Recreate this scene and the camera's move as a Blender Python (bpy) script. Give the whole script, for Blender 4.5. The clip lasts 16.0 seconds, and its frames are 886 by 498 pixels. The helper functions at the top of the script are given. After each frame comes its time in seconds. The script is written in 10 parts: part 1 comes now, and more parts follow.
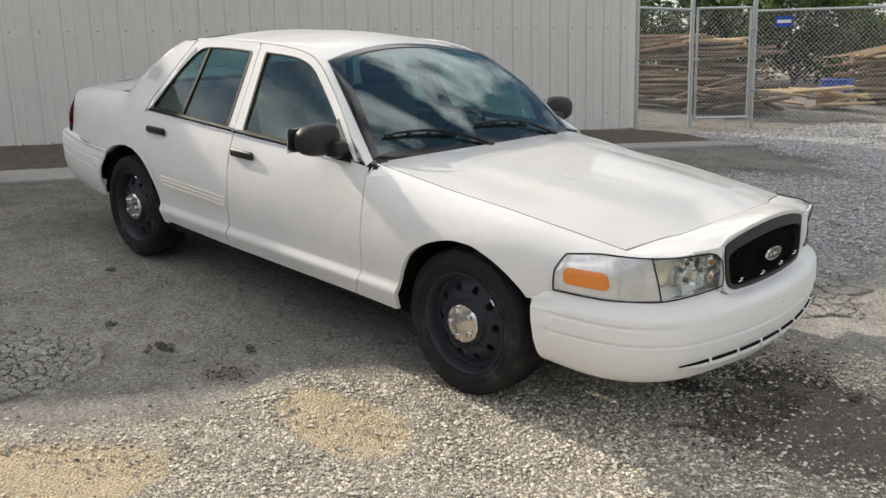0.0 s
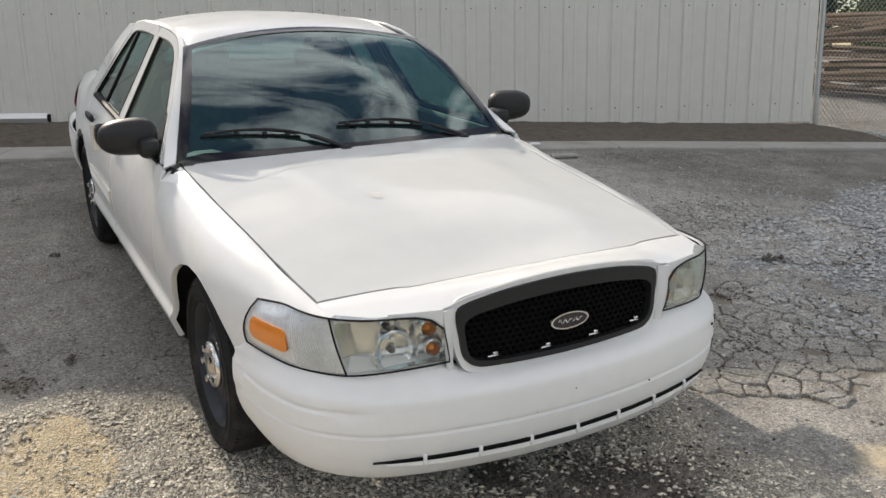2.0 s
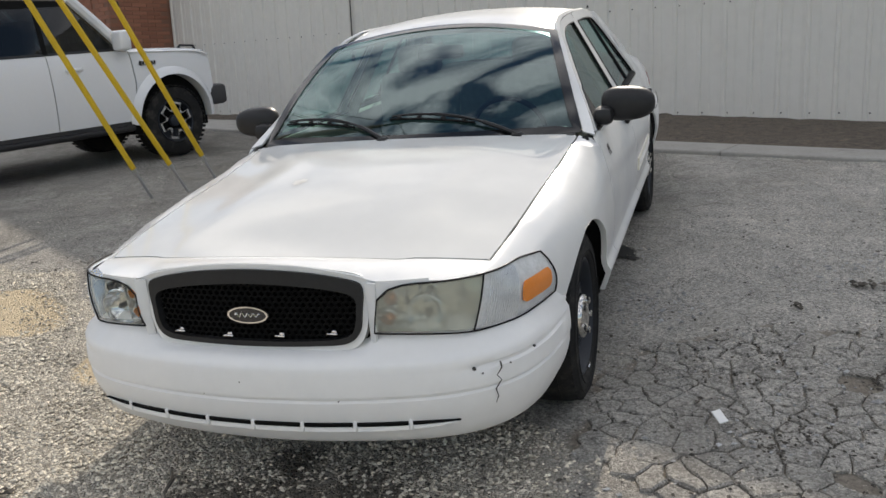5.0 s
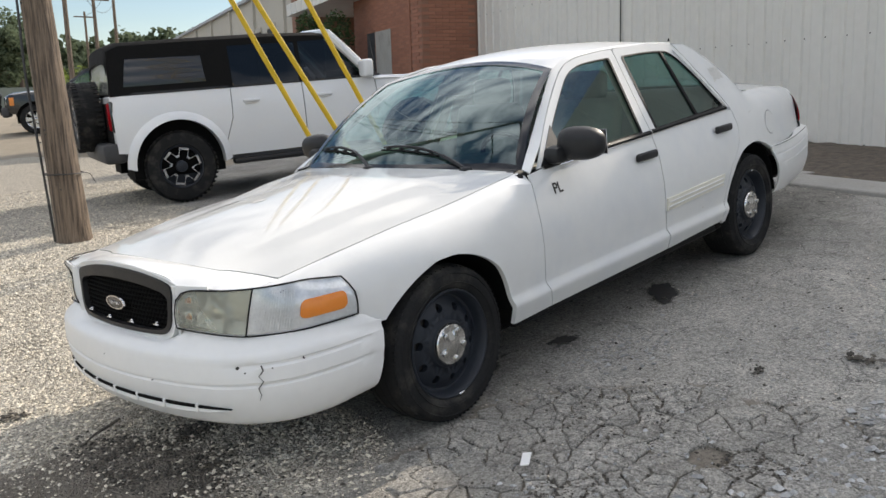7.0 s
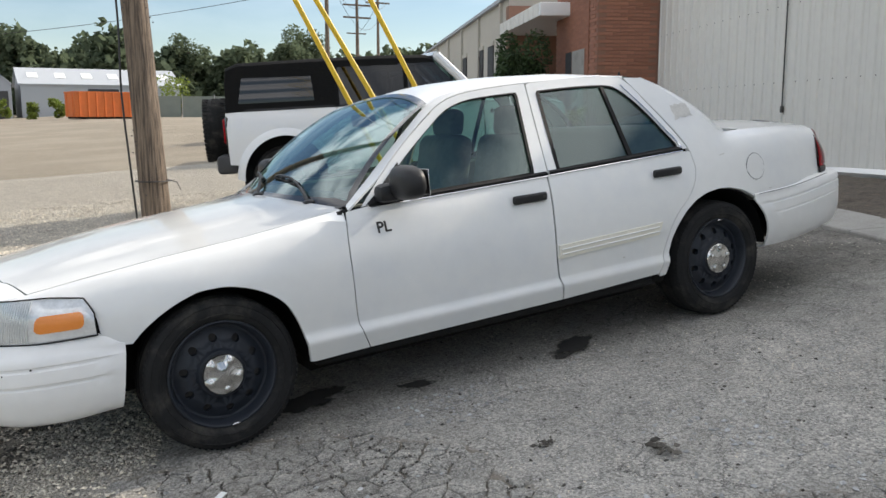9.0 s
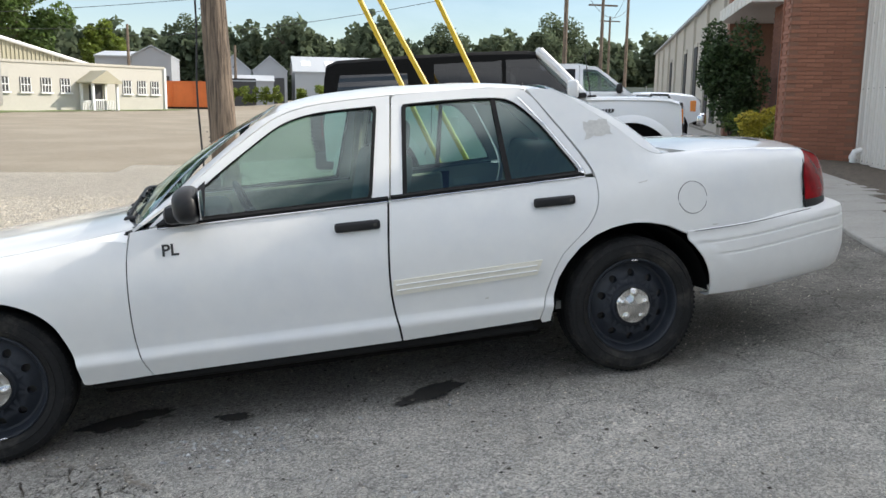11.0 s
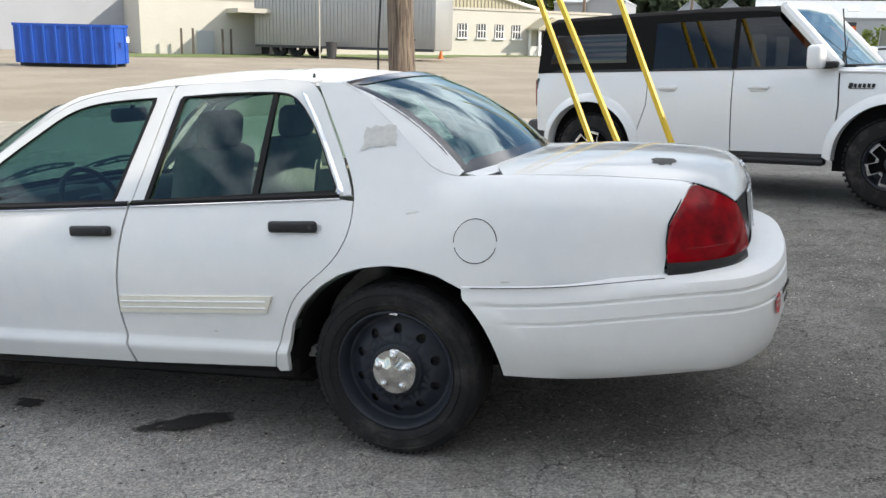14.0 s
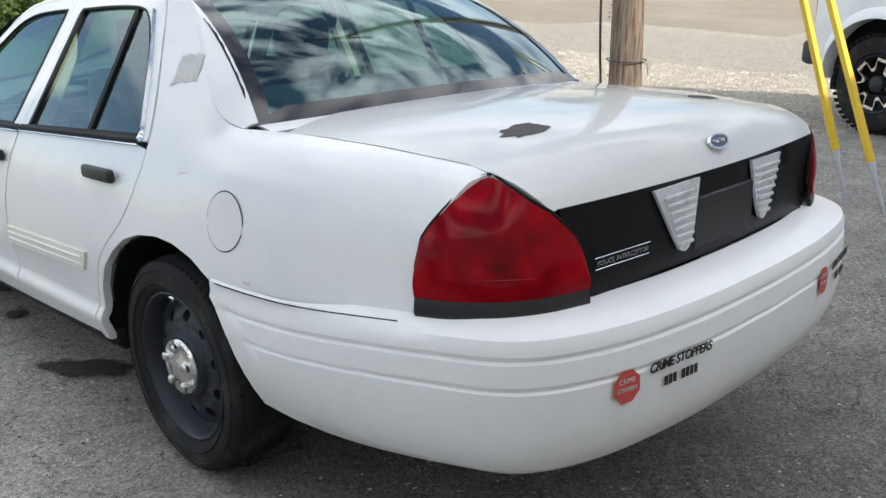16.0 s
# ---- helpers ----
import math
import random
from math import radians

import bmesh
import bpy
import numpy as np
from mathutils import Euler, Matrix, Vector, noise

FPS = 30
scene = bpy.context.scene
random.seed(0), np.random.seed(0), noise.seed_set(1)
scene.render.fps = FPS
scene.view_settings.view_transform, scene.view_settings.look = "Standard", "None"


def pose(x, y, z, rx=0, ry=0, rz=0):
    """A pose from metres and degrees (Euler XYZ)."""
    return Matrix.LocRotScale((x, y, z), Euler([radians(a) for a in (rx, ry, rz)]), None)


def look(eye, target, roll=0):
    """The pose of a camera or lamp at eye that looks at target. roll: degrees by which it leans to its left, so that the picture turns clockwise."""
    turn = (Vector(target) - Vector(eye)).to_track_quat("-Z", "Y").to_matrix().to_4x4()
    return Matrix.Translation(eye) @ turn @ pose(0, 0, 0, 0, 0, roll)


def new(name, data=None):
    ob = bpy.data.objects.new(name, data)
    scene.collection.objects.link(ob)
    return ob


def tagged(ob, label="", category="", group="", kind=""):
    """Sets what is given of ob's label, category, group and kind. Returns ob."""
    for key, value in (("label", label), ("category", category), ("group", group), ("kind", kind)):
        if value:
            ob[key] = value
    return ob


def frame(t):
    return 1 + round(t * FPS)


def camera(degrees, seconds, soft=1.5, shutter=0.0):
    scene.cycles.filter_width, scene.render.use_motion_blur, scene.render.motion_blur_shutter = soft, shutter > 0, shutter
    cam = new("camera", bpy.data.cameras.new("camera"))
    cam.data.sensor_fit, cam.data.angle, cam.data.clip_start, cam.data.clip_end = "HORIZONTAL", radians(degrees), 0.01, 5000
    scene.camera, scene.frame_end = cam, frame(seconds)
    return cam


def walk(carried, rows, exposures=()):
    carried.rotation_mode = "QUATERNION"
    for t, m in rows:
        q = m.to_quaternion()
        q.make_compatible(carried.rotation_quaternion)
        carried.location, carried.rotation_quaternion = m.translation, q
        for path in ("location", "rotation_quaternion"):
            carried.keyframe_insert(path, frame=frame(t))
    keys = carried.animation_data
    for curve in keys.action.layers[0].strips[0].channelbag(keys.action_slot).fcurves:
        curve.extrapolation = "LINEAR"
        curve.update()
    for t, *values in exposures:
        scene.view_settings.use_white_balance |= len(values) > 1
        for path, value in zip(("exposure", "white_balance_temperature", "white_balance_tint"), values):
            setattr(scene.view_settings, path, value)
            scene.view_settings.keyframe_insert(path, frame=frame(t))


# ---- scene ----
cam = camera(54.6, 16.0)
SLOPE = pose(0, 0, 0, 0, 5.15, 0) @ pose(0, 0, 0, 1.43)  # how the lot leans under the sedan
PATH = [
    (0, (3.793, -3.535, 1.72), (2.486, -2.132, 1.152), 1.3),
    (0.5, (3.962, -3.071, 1.723), (2.587, -1.739, 1.146), 0.8),
    (1, (4.137, -2.594, 1.731), (2.676, -1.363, 1.138), 0.5),
    (1.5, (4.242, -2.079, 1.737), (2.682, -0.984, 1.129), 0.4),
    (2, (4.391, -1.537, 1.731), (2.728, -0.616, 1.108), 0.2),
    (2.5, (4.422, -1.043, 1.712), (2.663, -0.328, 1.081), -0.3),
    (3, (4.531, -0.581, 1.707), (2.701, -0.089, 1.068), -1.2),
    (3.5, (4.659, -0.125, 1.697), (2.784, 0.139, 1.054), -2.4),
    (6, (4.465, 2.399, 1.534), (2.872, 1.292, 1.048), -6.3),
    (6.5, (4.172, 2.83, 1.525), (2.681, 1.579, 1.066), -6.5),
    (7, (3.888, 3.273, 1.512), (2.491, 1.911, 1.071), -6.5),
    (7.5, (3.53, 3.624, 1.458), (2.229, 2.163, 1.042), -6.4),
    (8, (3.139, 3.972, 1.432), (1.944, 2.417, 1.037), -6.1),
    (8.5, (2.728, 4.235, 1.414), (1.652, 2.59, 1.046), -5.7),
    (11, (0.225, 4.716, 1.352), (-0.162, 2.781, 1.03), -4.6),
    (11.5, (-0.313, 4.638, 1.338), (-0.58, 2.683, 1.012), -4.5),
    (12, (-0.837, 4.579, 1.32), (-0.963, 2.612, 0.984), -4.3),
    (12.5, (-1.312, 4.421, 1.328), (-1.266, 2.452, 0.981), -4.1),
    (13, (-1.788, 4.253, 1.354), (-1.546, 2.299, 1.001), -3.8),
    (13.5, (-2.269, 4.069, 1.363), (-1.819, 2.153, 1.003), -3.4),
    (14, (-2.667, 3.731, 1.373), (-2.017, 1.876, 1.0), -3.1),
    (14.5, (-3.048, 3.38, 1.362), (-2.206, 1.611, 0.961), -3.0),
    (15, (-3.323, 2.951, 1.349), (-2.3, 1.29, 0.908), -2.9),
    (15.5, (-3.557, 2.469, 1.342), (-2.348, 0.956, 0.844), -2.8),
    (16, (-3.723, 2.003, 1.341), (-2.348, 0.655, 0.8), -2.2),
]
walk(cam, [(t, SLOPE @ look(eye, target, roll)) for t, eye, target, roll in PATH], exposures=[(0, 0.52, 7080, 12), (2, 0.50, 6980, 12), (3.5, 0.34, 6880, 12), (6.5, 0.68, 6820, 12), (8.5, 0.76, 6760, 11), (11, 0.95, 6560, 10), (14.5, 1.11, 6600, 10), (16, 1.13, 6560, 10)])

# ---- world, sun ----
SUN_UP = 32.0
world = bpy.data.worlds.new("world")
scene.world = world
world.use_nodes = True
wn = world.node_tree
wn.nodes.clear()
w_out = wn.nodes.new("ShaderNodeOutputWorld")
w_bg = wn.nodes.new("ShaderNodeBackground")
w_sky = wn.nodes.new("ShaderNodeTexSky")
w_sky.sky_type = "NISHITA"
w_sky.sun_disc = False
w_sky.sun_elevation = radians(SUN_UP)
w_sky.sun_rotation = radians(269)
w_sky.dust_density = 0.2
w_sky.ozone_density = 2.0
w_bg.inputs["Strength"].default_value = 0.078
# thin, torn clouds
w_co = wn.nodes.new("ShaderNodeTexCoord")
w_map = wn.nodes.new("ShaderNodeMapping")
w_map.inputs["Scale"].default_value = (1.6, 1.6, 4.5)
w_noise = wn.nodes.new("ShaderNodeTexNoise")
w_noise.inputs["Scale"].default_value = 1.7
w_noise.inputs["Detail"].default_value = 7
w_noise.inputs["Roughness"].default_value = 0.58
w_noise.inputs["Distortion"].default_value = 0.5
w_ramp = wn.nodes.new("ShaderNodeValToRGB")
w_ramp.color_ramp.elements[0].position = 0.43
w_ramp.color_ramp.elements[1].position = 0.58
w_mix = wn.nodes.new("ShaderNodeMixRGB")
w_mix.inputs["Color2"].default_value = (15.6, 16.0, 16.6, 1)
w_sep = wn.nodes.new("ShaderNodeSeparateXYZ")
w_high = wn.nodes.new("ShaderNodeMapRange")  # cloud cover thickens overhead
w_high.inputs["From Min"].default_value, w_high.inputs["From Max"].default_value = 0.12, 0.45
w_high.inputs["To Min"].default_value, w_high.inputs["To Max"].default_value = 0.04, 1.0
w_cover = wn.nodes.new("ShaderNodeMath")
w_cover.operation = "MULTIPLY"
wn.links.new(w_co.outputs["Generated"], w_map.inputs["Vector"])
wn.links.new(w_map.outputs["Vector"], w_noise.inputs["Vector"])
wn.links.new(w_noise.outputs["Fac"], w_ramp.inputs["Fac"])
wn.links.new(w_co.outputs["Generated"], w_sep.inputs["Vector"])
wn.links.new(w_sep.outputs["Z"], w_high.inputs["Value"])
wn.links.new(w_ramp.outputs["Color"], w_cover.inputs[0])
wn.links.new(w_high.outputs["Result"], w_cover.inputs[1])
wn.links.new(w_cover.outputs[0], w_mix.inputs["Fac"])
wn.links.new(w_sky.outputs["Color"], w_mix.inputs["Color1"])
wn.links.new(w_mix.outputs["Color"], w_bg.inputs["Color"])
wn.links.new(w_bg.outputs["Background"], w_out.inputs["Surface"])

sun_data = bpy.data.lights.new("sun", "SUN")
sun_data.energy = 3.0
sun_data.angle = radians(0.55)
sun_data.color = (1.0, 0.93, 0.82)
sun = new("sun", sun_data)
sun.matrix_world = look((-40 * math.cos(radians(SUN_UP)), -2.5, 40 * math.sin(radians(SUN_UP))), (0, 0, 0))

# ---- materials ----
MATS = {}


def material(name, color, rough=0.6, metal=0.0, vary=0.12, scale=6.0, fine=60.0, bump=0.0, bump_scale=80.0, coat=0.0, second=None, spots=0.5, transmission=0.0, island=0.0, spec=0.5, rvar=0.12, thin=0.0):
    """A plain painted or raw surface: two scales of tone, worn gloss, fine relief, and a second colour in patches."""
    m = bpy.data.materials.new(name)
    m.use_nodes = True
    nt = m.node_tree
    b = nt.nodes["Principled BSDF"]
    co = nt.nodes.new("ShaderNodeTexCoord")
    n1 = nt.nodes.new("ShaderNodeTexNoise")
    n1.inputs["Scale"].default_value, n1.inputs["Detail"].default_value = scale, 6
    n2 = nt.nodes.new("ShaderNodeTexNoise")
    n2.inputs["Scale"].default_value, n2.inputs["Detail"].default_value = fine, 3
    for n in (n1, n2):
        nt.links.new(co.outputs["Object"], n.inputs["Vector"])
    add = nt.nodes.new("ShaderNodeMath")
    add.operation = "ADD"
    nt.links.new(n1.outputs["Fac"], add.inputs[0])
    nt.links.new(n2.outputs["Fac"], add.inputs[1])
    ramp = nt.nodes.new("ShaderNodeMapRange")
    ramp.inputs["From Min"].default_value, ramp.inputs["From Max"].default_value = 0.6, 1.4
    ramp.inputs["To Min"].default_value, ramp.inputs["To Max"].default_value = 1 - vary, 1 + vary
    nt.links.new(add.outputs[0], ramp.inputs["Value"])
    mul = nt.nodes.new("ShaderNodeVectorMath")
    mul.operation = "SCALE"
    last = None
    if second is not None:
        mix = nt.nodes.new("ShaderNodeMixRGB")
        mix.inputs["Color1"].default_value, mix.inputs["Color2"].default_value = (*color, 1), (*second, 1)
        cr = nt.nodes.new("ShaderNodeValToRGB")
        cr.color_ramp.elements[0].position, cr.color_ramp.elements[1].position = spots, min(1, spots + 0.16)
        n3 = nt.nodes.new("ShaderNodeTexNoise")
        n3.inputs["Scale"].default_value, n3.inputs["Detail"].default_value, n3.inputs["Roughness"].default_value = scale * 0.8, 8, 0.65
        nt.links.new(co.outputs["Object"], n3.inputs["Vector"])
        nt.links.new(n3.outputs["Fac"], cr.inputs["Fac"])
        nt.links.new(cr.outputs["Color"], mix.inputs["Fac"])
        nt.links.new(mix.outputs["Color"], mul.inputs[0])
    else:
        mul.inputs[0].default_value = color
    nt.links.new(ramp.outputs["Result"], mul.inputs["Scale"])
    out = mul.outputs["Vector"]
    if island:
        info = nt.nodes.new("ShaderNodeObjectInfo")
        geo = nt.nodes.new("ShaderNodeNewGeometry")
        a2 = nt.nodes.new("ShaderNodeMath")
        a2.operation = "ADD"
        nt.links.new(info.outputs["Random"], a2.inputs[0])
        nt.links.new(geo.outputs["Random Per Island"], a2.inputs[1])
        fr = nt.nodes.new("ShaderNodeMath")
        fr.operation = "FRACT"
        nt.links.new(a2.outputs[0], fr.inputs[0])
        r2 = nt.nodes.new("ShaderNodeMapRange")
        r2.inputs["To Min"].default_value, r2.inputs["To Max"].default_value = 1 - island, 1 + island
        nt.links.new(fr.outputs[0], r2.inputs["Value"])
        m2 = nt.nodes.new("ShaderNodeVectorMath")
        m2.operation = "SCALE"
        nt.links.new(out, m2.inputs[0])
        nt.links.new(r2.outputs["Result"], m2.inputs["Scale"])
        out = m2.outputs["Vector"]
    nt.links.new(out, b.inputs["Base Color"])
    rr = nt.nodes.new("ShaderNodeMapRange")
    rr.inputs["To Min"].default_value, rr.inputs["To Max"].default_value = max(0.02, rough - rvar), min(1, rough + rvar)
    nt.links.new(n1.outputs["Fac"], rr.inputs["Value"])
    nt.links.new(rr.outputs["Result"], b.inputs["Roughness"])
    b.inputs["Metallic"].default_value = metal
    b.inputs["Specular IOR Level"].default_value = spec
    b.inputs["Coat Weight"].default_value = coat
    b.inputs["Coat Roughness"].default_value = 0.08
    b.inputs["Transmission Weight"].default_value = transmission
    if bump:
        n4 = nt.nodes.new("ShaderNodeTexNoise")
        n4.inputs["Scale"].default_value, n4.inputs["Detail"].default_value = bump_scale, 5
        nt.links.new(co.outputs["Object"], n4.inputs["Vector"])
        bp = nt.nodes.new("ShaderNodeBump")
        bp.inputs["Strength"].default_value = bump
        bp.inputs["Distance"].default_value = 0.02
        nt.links.new(n4.outputs["Fac"], bp.inputs["Height"])
        nt.links.new(bp.outputs["Normal"], b.inputs["Normal"])
    if thin:
        tl = nt.nodes.new("ShaderNodeBsdfTranslucent")
        sh = nt.nodes.new("ShaderNodeMixShader")
        sh.inputs["Fac"].default_value = thin
        nt.links.new(out, tl.inputs["Color"])
        nt.links.new(b.outputs["BSDF"], sh.inputs[1])
        nt.links.new(tl.outputs["BSDF"], sh.inputs[2])
        nt.links.new(sh.outputs["Shader"], nt.nodes["Material Output"].inputs["Surface"])
    MATS[name] = m
    return m


def glass(name, tint, ior=1.5, rough=0.0, haze=0.0, milk=(0.6, 0.6, 0.6), gloss=(1, 1, 1)):
    """A thin pane: it lets tinted light straight through and mirrors by Fresnel."""
    m = bpy.data.materials.new(name)
    m.use_nodes = True
    nt = m.node_tree
    nt.nodes.clear()
    out = nt.nodes.new("ShaderNodeOutputMaterial")
    t = nt.nodes.new("ShaderNodeBsdfTransparent")
    t.inputs["Color"].default_value = (*tint, 1)
    g = nt.nodes.new("ShaderNodeBsdfGlossy")
    g.inputs["Color"].default_value = (*gloss, 1)
    g.inputs["Roughness"].default_value = rough
    # the mirroring of a thin sheet, the same from both sides
    lw = nt.nodes.new("ShaderNodeLayerWeight")
    lw.inputs["Blend"].default_value = 0.5
    pw = nt.nodes.new("ShaderNodeMath")
    pw.operation = "POWER"
    pw.inputs[1].default_value = 4.6
    nt.links.new(lw.outputs["Facing"], pw.inputs[0])
    r0 = ((ior - 1) / (ior + 1)) ** 2
    f = nt.nodes.new("ShaderNodeMath")
    f.operation = "MULTIPLY_ADD"
    f.inputs[1].default_value, f.inputs[2].default_value = 0.92 - r0, r0
    nt.links.new(pw.outputs[0], f.inputs[0])
    mx = nt.nodes.new("ShaderNodeMixShader")
    nt.links.new(f.outputs[0], mx.inputs["Fac"])
    if haze:
        df = nt.nodes.new("ShaderNodeBsdfDiffuse")
        df.inputs["Color"].default_value = (*milk, 1)
        hz = nt.nodes.new("ShaderNodeMixShader")
        hz.inputs["Fac"].default_value = haze
        nt.links.new(t.outputs["BSDF"], hz.inputs[1])
        nt.links.new(df.outputs["BSDF"], hz.inputs[2])
        nt.links.new(hz.outputs["Shader"], mx.inputs[1])
    else:
        nt.links.new(t.outputs["BSDF"], mx.inputs[1])
    nt.links.new(g.outputs["BSDF"], mx.inputs[2])
    nt.links.new(mx.outputs["Shader"], out.inputs["Surface"])
    MATS[name] = m
    return m


PAINT = material("white_paint", (0.75, 0.75, 0.735), 0.22, vary=0.025, scale=1.6, fine=14, coat=0.22, spec=0.35, rvar=0.07, second=(0.70, 0.71, 0.715), spots=0.50)
PAINT2 = material("white_bumper", (0.80, 0.795, 0.78), 0.42, vary=0.03, scale=2.2, fine=20, coat=0.1)
# white darkened in its colour to offset sun on the hood; lid shares it
DIMWHITE = material("dimmed_white_paint", (0.60, 0.602, 0.585), 0.05, vary=0.03, scale=1.3, fine=10, coat=0.0, spec=0.10, rvar=0.012)
CREAM = material("cream_moulding", (0.76, 0.73, 0.63), 0.5, vary=0.06, scale=12)
BLACK = material("black_plastic", (0.018, 0.018, 0.019), 0.45, vary=0.2, scale=10, bump=0.06, bump_scale=400, spec=0.35)
GLOSSBLACK = material("gloss_black", (0.008, 0.008, 0.009), 0.16, vary=0.2, scale=8, coat=0.5)
SEAL = material("rubber_seal", (0.008, 0.008, 0.008), 0.6, vary=0.2, spec=0.2)
TYRE = material("tyre_rubber", (0.017, 0.017, 0.0175), 0.78, vary=0.3, scale=9, fine=80, bump=0.12, bump_scale=150, second=(0.050, 0.047, 0.042), spots=0.50, spec=0.2)
STEEL = material("black_steel_wheel", (0.021, 0.025, 0.033), 0.42, vary=0.2, scale=14, second=(0.036, 0.038, 0.042), spots=0.64, spec=0.3)
CHROME = material("chrome", (0.74, 0.74, 0.75), 0.14, 1.0, vary=0.06, scale=20)
HUBCAP = material("dulled_chrome", (0.62, 0.61, 0.59), 0.17, 1.0, vary=0.2, scale=18, fine=60)
# near-black plastic, and a colour standing in for shade inside hollows
DARKIN = material("black_cavity_shade", (0.007, 0.007, 0.007), 0.8, vary=0.2, spec=0.1)
UNDER = material("underbody", (0.012, 0.011, 0.010), 0.85, vary=0.3, spec=0.1)
AMBER = material("amber_lens", (0.78, 0.24, 0.03), 0.22, vary=0.06, scale=30, fine=200, coat=0.6)
REDLENS = material("red_lens", (0.25, 0.0015, 0.006), 0.10, vary=0.45, scale=7, fine=22, coat=0.0, spec=0.14, rvar=0.03, second=(0.13, 0.001, 0.004), spots=0.50)
TAILBLACK = material("tail_panel_black", (0.006, 0.006, 0.007), 0.30, vary=0.2, scale=8, spec=0.15)
FROSTED = material("frosted_ribbed_lens", (0.60, 0.61, 0.62), 0.30, vary=0.16, scale=18, fine=90, coat=0.3)
CLEARLENS = material("ribbed_clear_lens", (0.70, 0.72, 0.73), 0.16, 0.25, vary=0.16, scale=18, fine=90, coat=0.7)
HAZYLENS = material("hazy_lamp_reflector", (0.56, 0.58, 0.53), 0.2, 0.7, vary=0.3, scale=14, fine=40, coat=0.5)
SILVER = material("silver_reflector", (0.8, 0.8, 0.8), 0.12, 1.0, vary=0.12, scale=25)
SEAT = material("grey_cloth", (0.24, 0.245, 0.225), 0.9, vary=0.2, scale=20, bump=0.2, bump_scale=500)
TAN = material("tan_interior", (0.42, 0.39, 0.31), 0.75, vary=0.12, scale=12, bump=0.05, bump_scale=300)
DASH = material("dash_plastic", (0.06, 0.06, 0.058), 0.65, vary=0.15, scale=10)
PRIMER = material("bare_primer", (0.54, 0.53, 0.50), 0.7, vary=0.12, scale=30)
SCUFF = material("dark_scuff", (0.06, 0.055, 0.05), 0.8, vary=0.3, scale=40)
GLASS = glass("window_glass", (0.44, 0.62, 0.55), 1.80, gloss=(0.85, 0.96, 0.98))
WSHIELD = glass("windscreen_glass", (0.24, 0.42, 0.42), 2.1, gloss=(0.80, 0.95, 0.98))
LAMPGLASS = glass("lamp_glass", (0.86, 0.88, 0.86))
HAZE = glass("hazed_lamp_plastic", (0.80, 0.82, 0.74), 1.5, 0.25, 0.34, (0.58, 0.58, 0.50))
DARKGLASS = material("smoked_bulb_glass", (0.10, 0.10, 0.10), 0.15, vary=0.2, scale=20, coat=0.5)
LAMPCHROME = material("lamp_chrome", (0.74, 0.75, 0.75), 0.20, 0.92, vary=0.14, scale=20, fine=70)
TINT = glass("privacy_glass", (0.05, 0.055, 0.065))
DECALRED = material("faded_red_vinyl", (0.52, 0.07, 0.06), 0.5, vary=0.1, scale=40)
INK = material("black_vinyl", (0.015, 0.015, 0.015), 0.5, vary=0.1)
DECALBLUE = material("badge_blue_black", (0.01, 0.012, 0.02), 0.25, vary=0.1, coat=0.5)


# ---- building tools ----
def thing(name, label, category, group="", m=None, kind=""):
    ob = tagged(new(name), label, category, group, kind)
    if m is not None:
        ob.matrix_world = m
    return ob


def part(name, bm, mat, parent=None, label="", smooth=40, shadow=True):
    """Links a bmesh as one mesh object under a thing or part."""
    bm.normal_update()
    for f in bm.faces:
        f.smooth = smooth > 0
    if smooth:
        lim = radians(smooth)
        for e in bm.edges:
            if len(e.link_faces) == 2 and e.calc_face_angle(0) > lim:
                e.smooth = False
    me = bpy.data.meshes.new(name)
    bm.to_mesh(me)
    bm.free()
    for mm in (mat if isinstance(mat, (list, tuple)) else [mat]):
        me.materials.append(mm)
    ob = new(name, me)
    if parent is not None:
        ob.parent = parent
    if label:
        ob["label"] = label
    if not shadow:
        ob.visible_shadow = False
    return ob


def add_box(bm, c, s, bevel=0.0, rot=None, seg=1):
    r = bmesh.ops.create_cube(bm, size=1.0)
    vs = r["verts"]
    for v in vs:
        v.co = Vector((v.co.x * s[0], v.co.y * s[1], v.co.z * s[2]))
    if bevel:
        es = list({e for v in vs for e in v.link_edges})
        rb = bmesh.ops.bevel(bm, geom=es, offset=bevel, segments=seg, profile=0.5, affect="EDGES", clamp_overlap=True)
        vs = list({v for f in rb["faces"] for v in f.verts} | {v for v in vs if v.is_valid})
    m = Matrix.Translation(c) @ (rot.to_4x4() if rot is not None else Matrix.Identity(4))
    for v in vs:
        v.co = m @ v.co
    return vs


def boxbm(c, s, bevel=0.0, rot=None, seg=1):
    bm = bmesh.new()
    add_box(bm, c, s, bevel, rot, seg)
    return bm


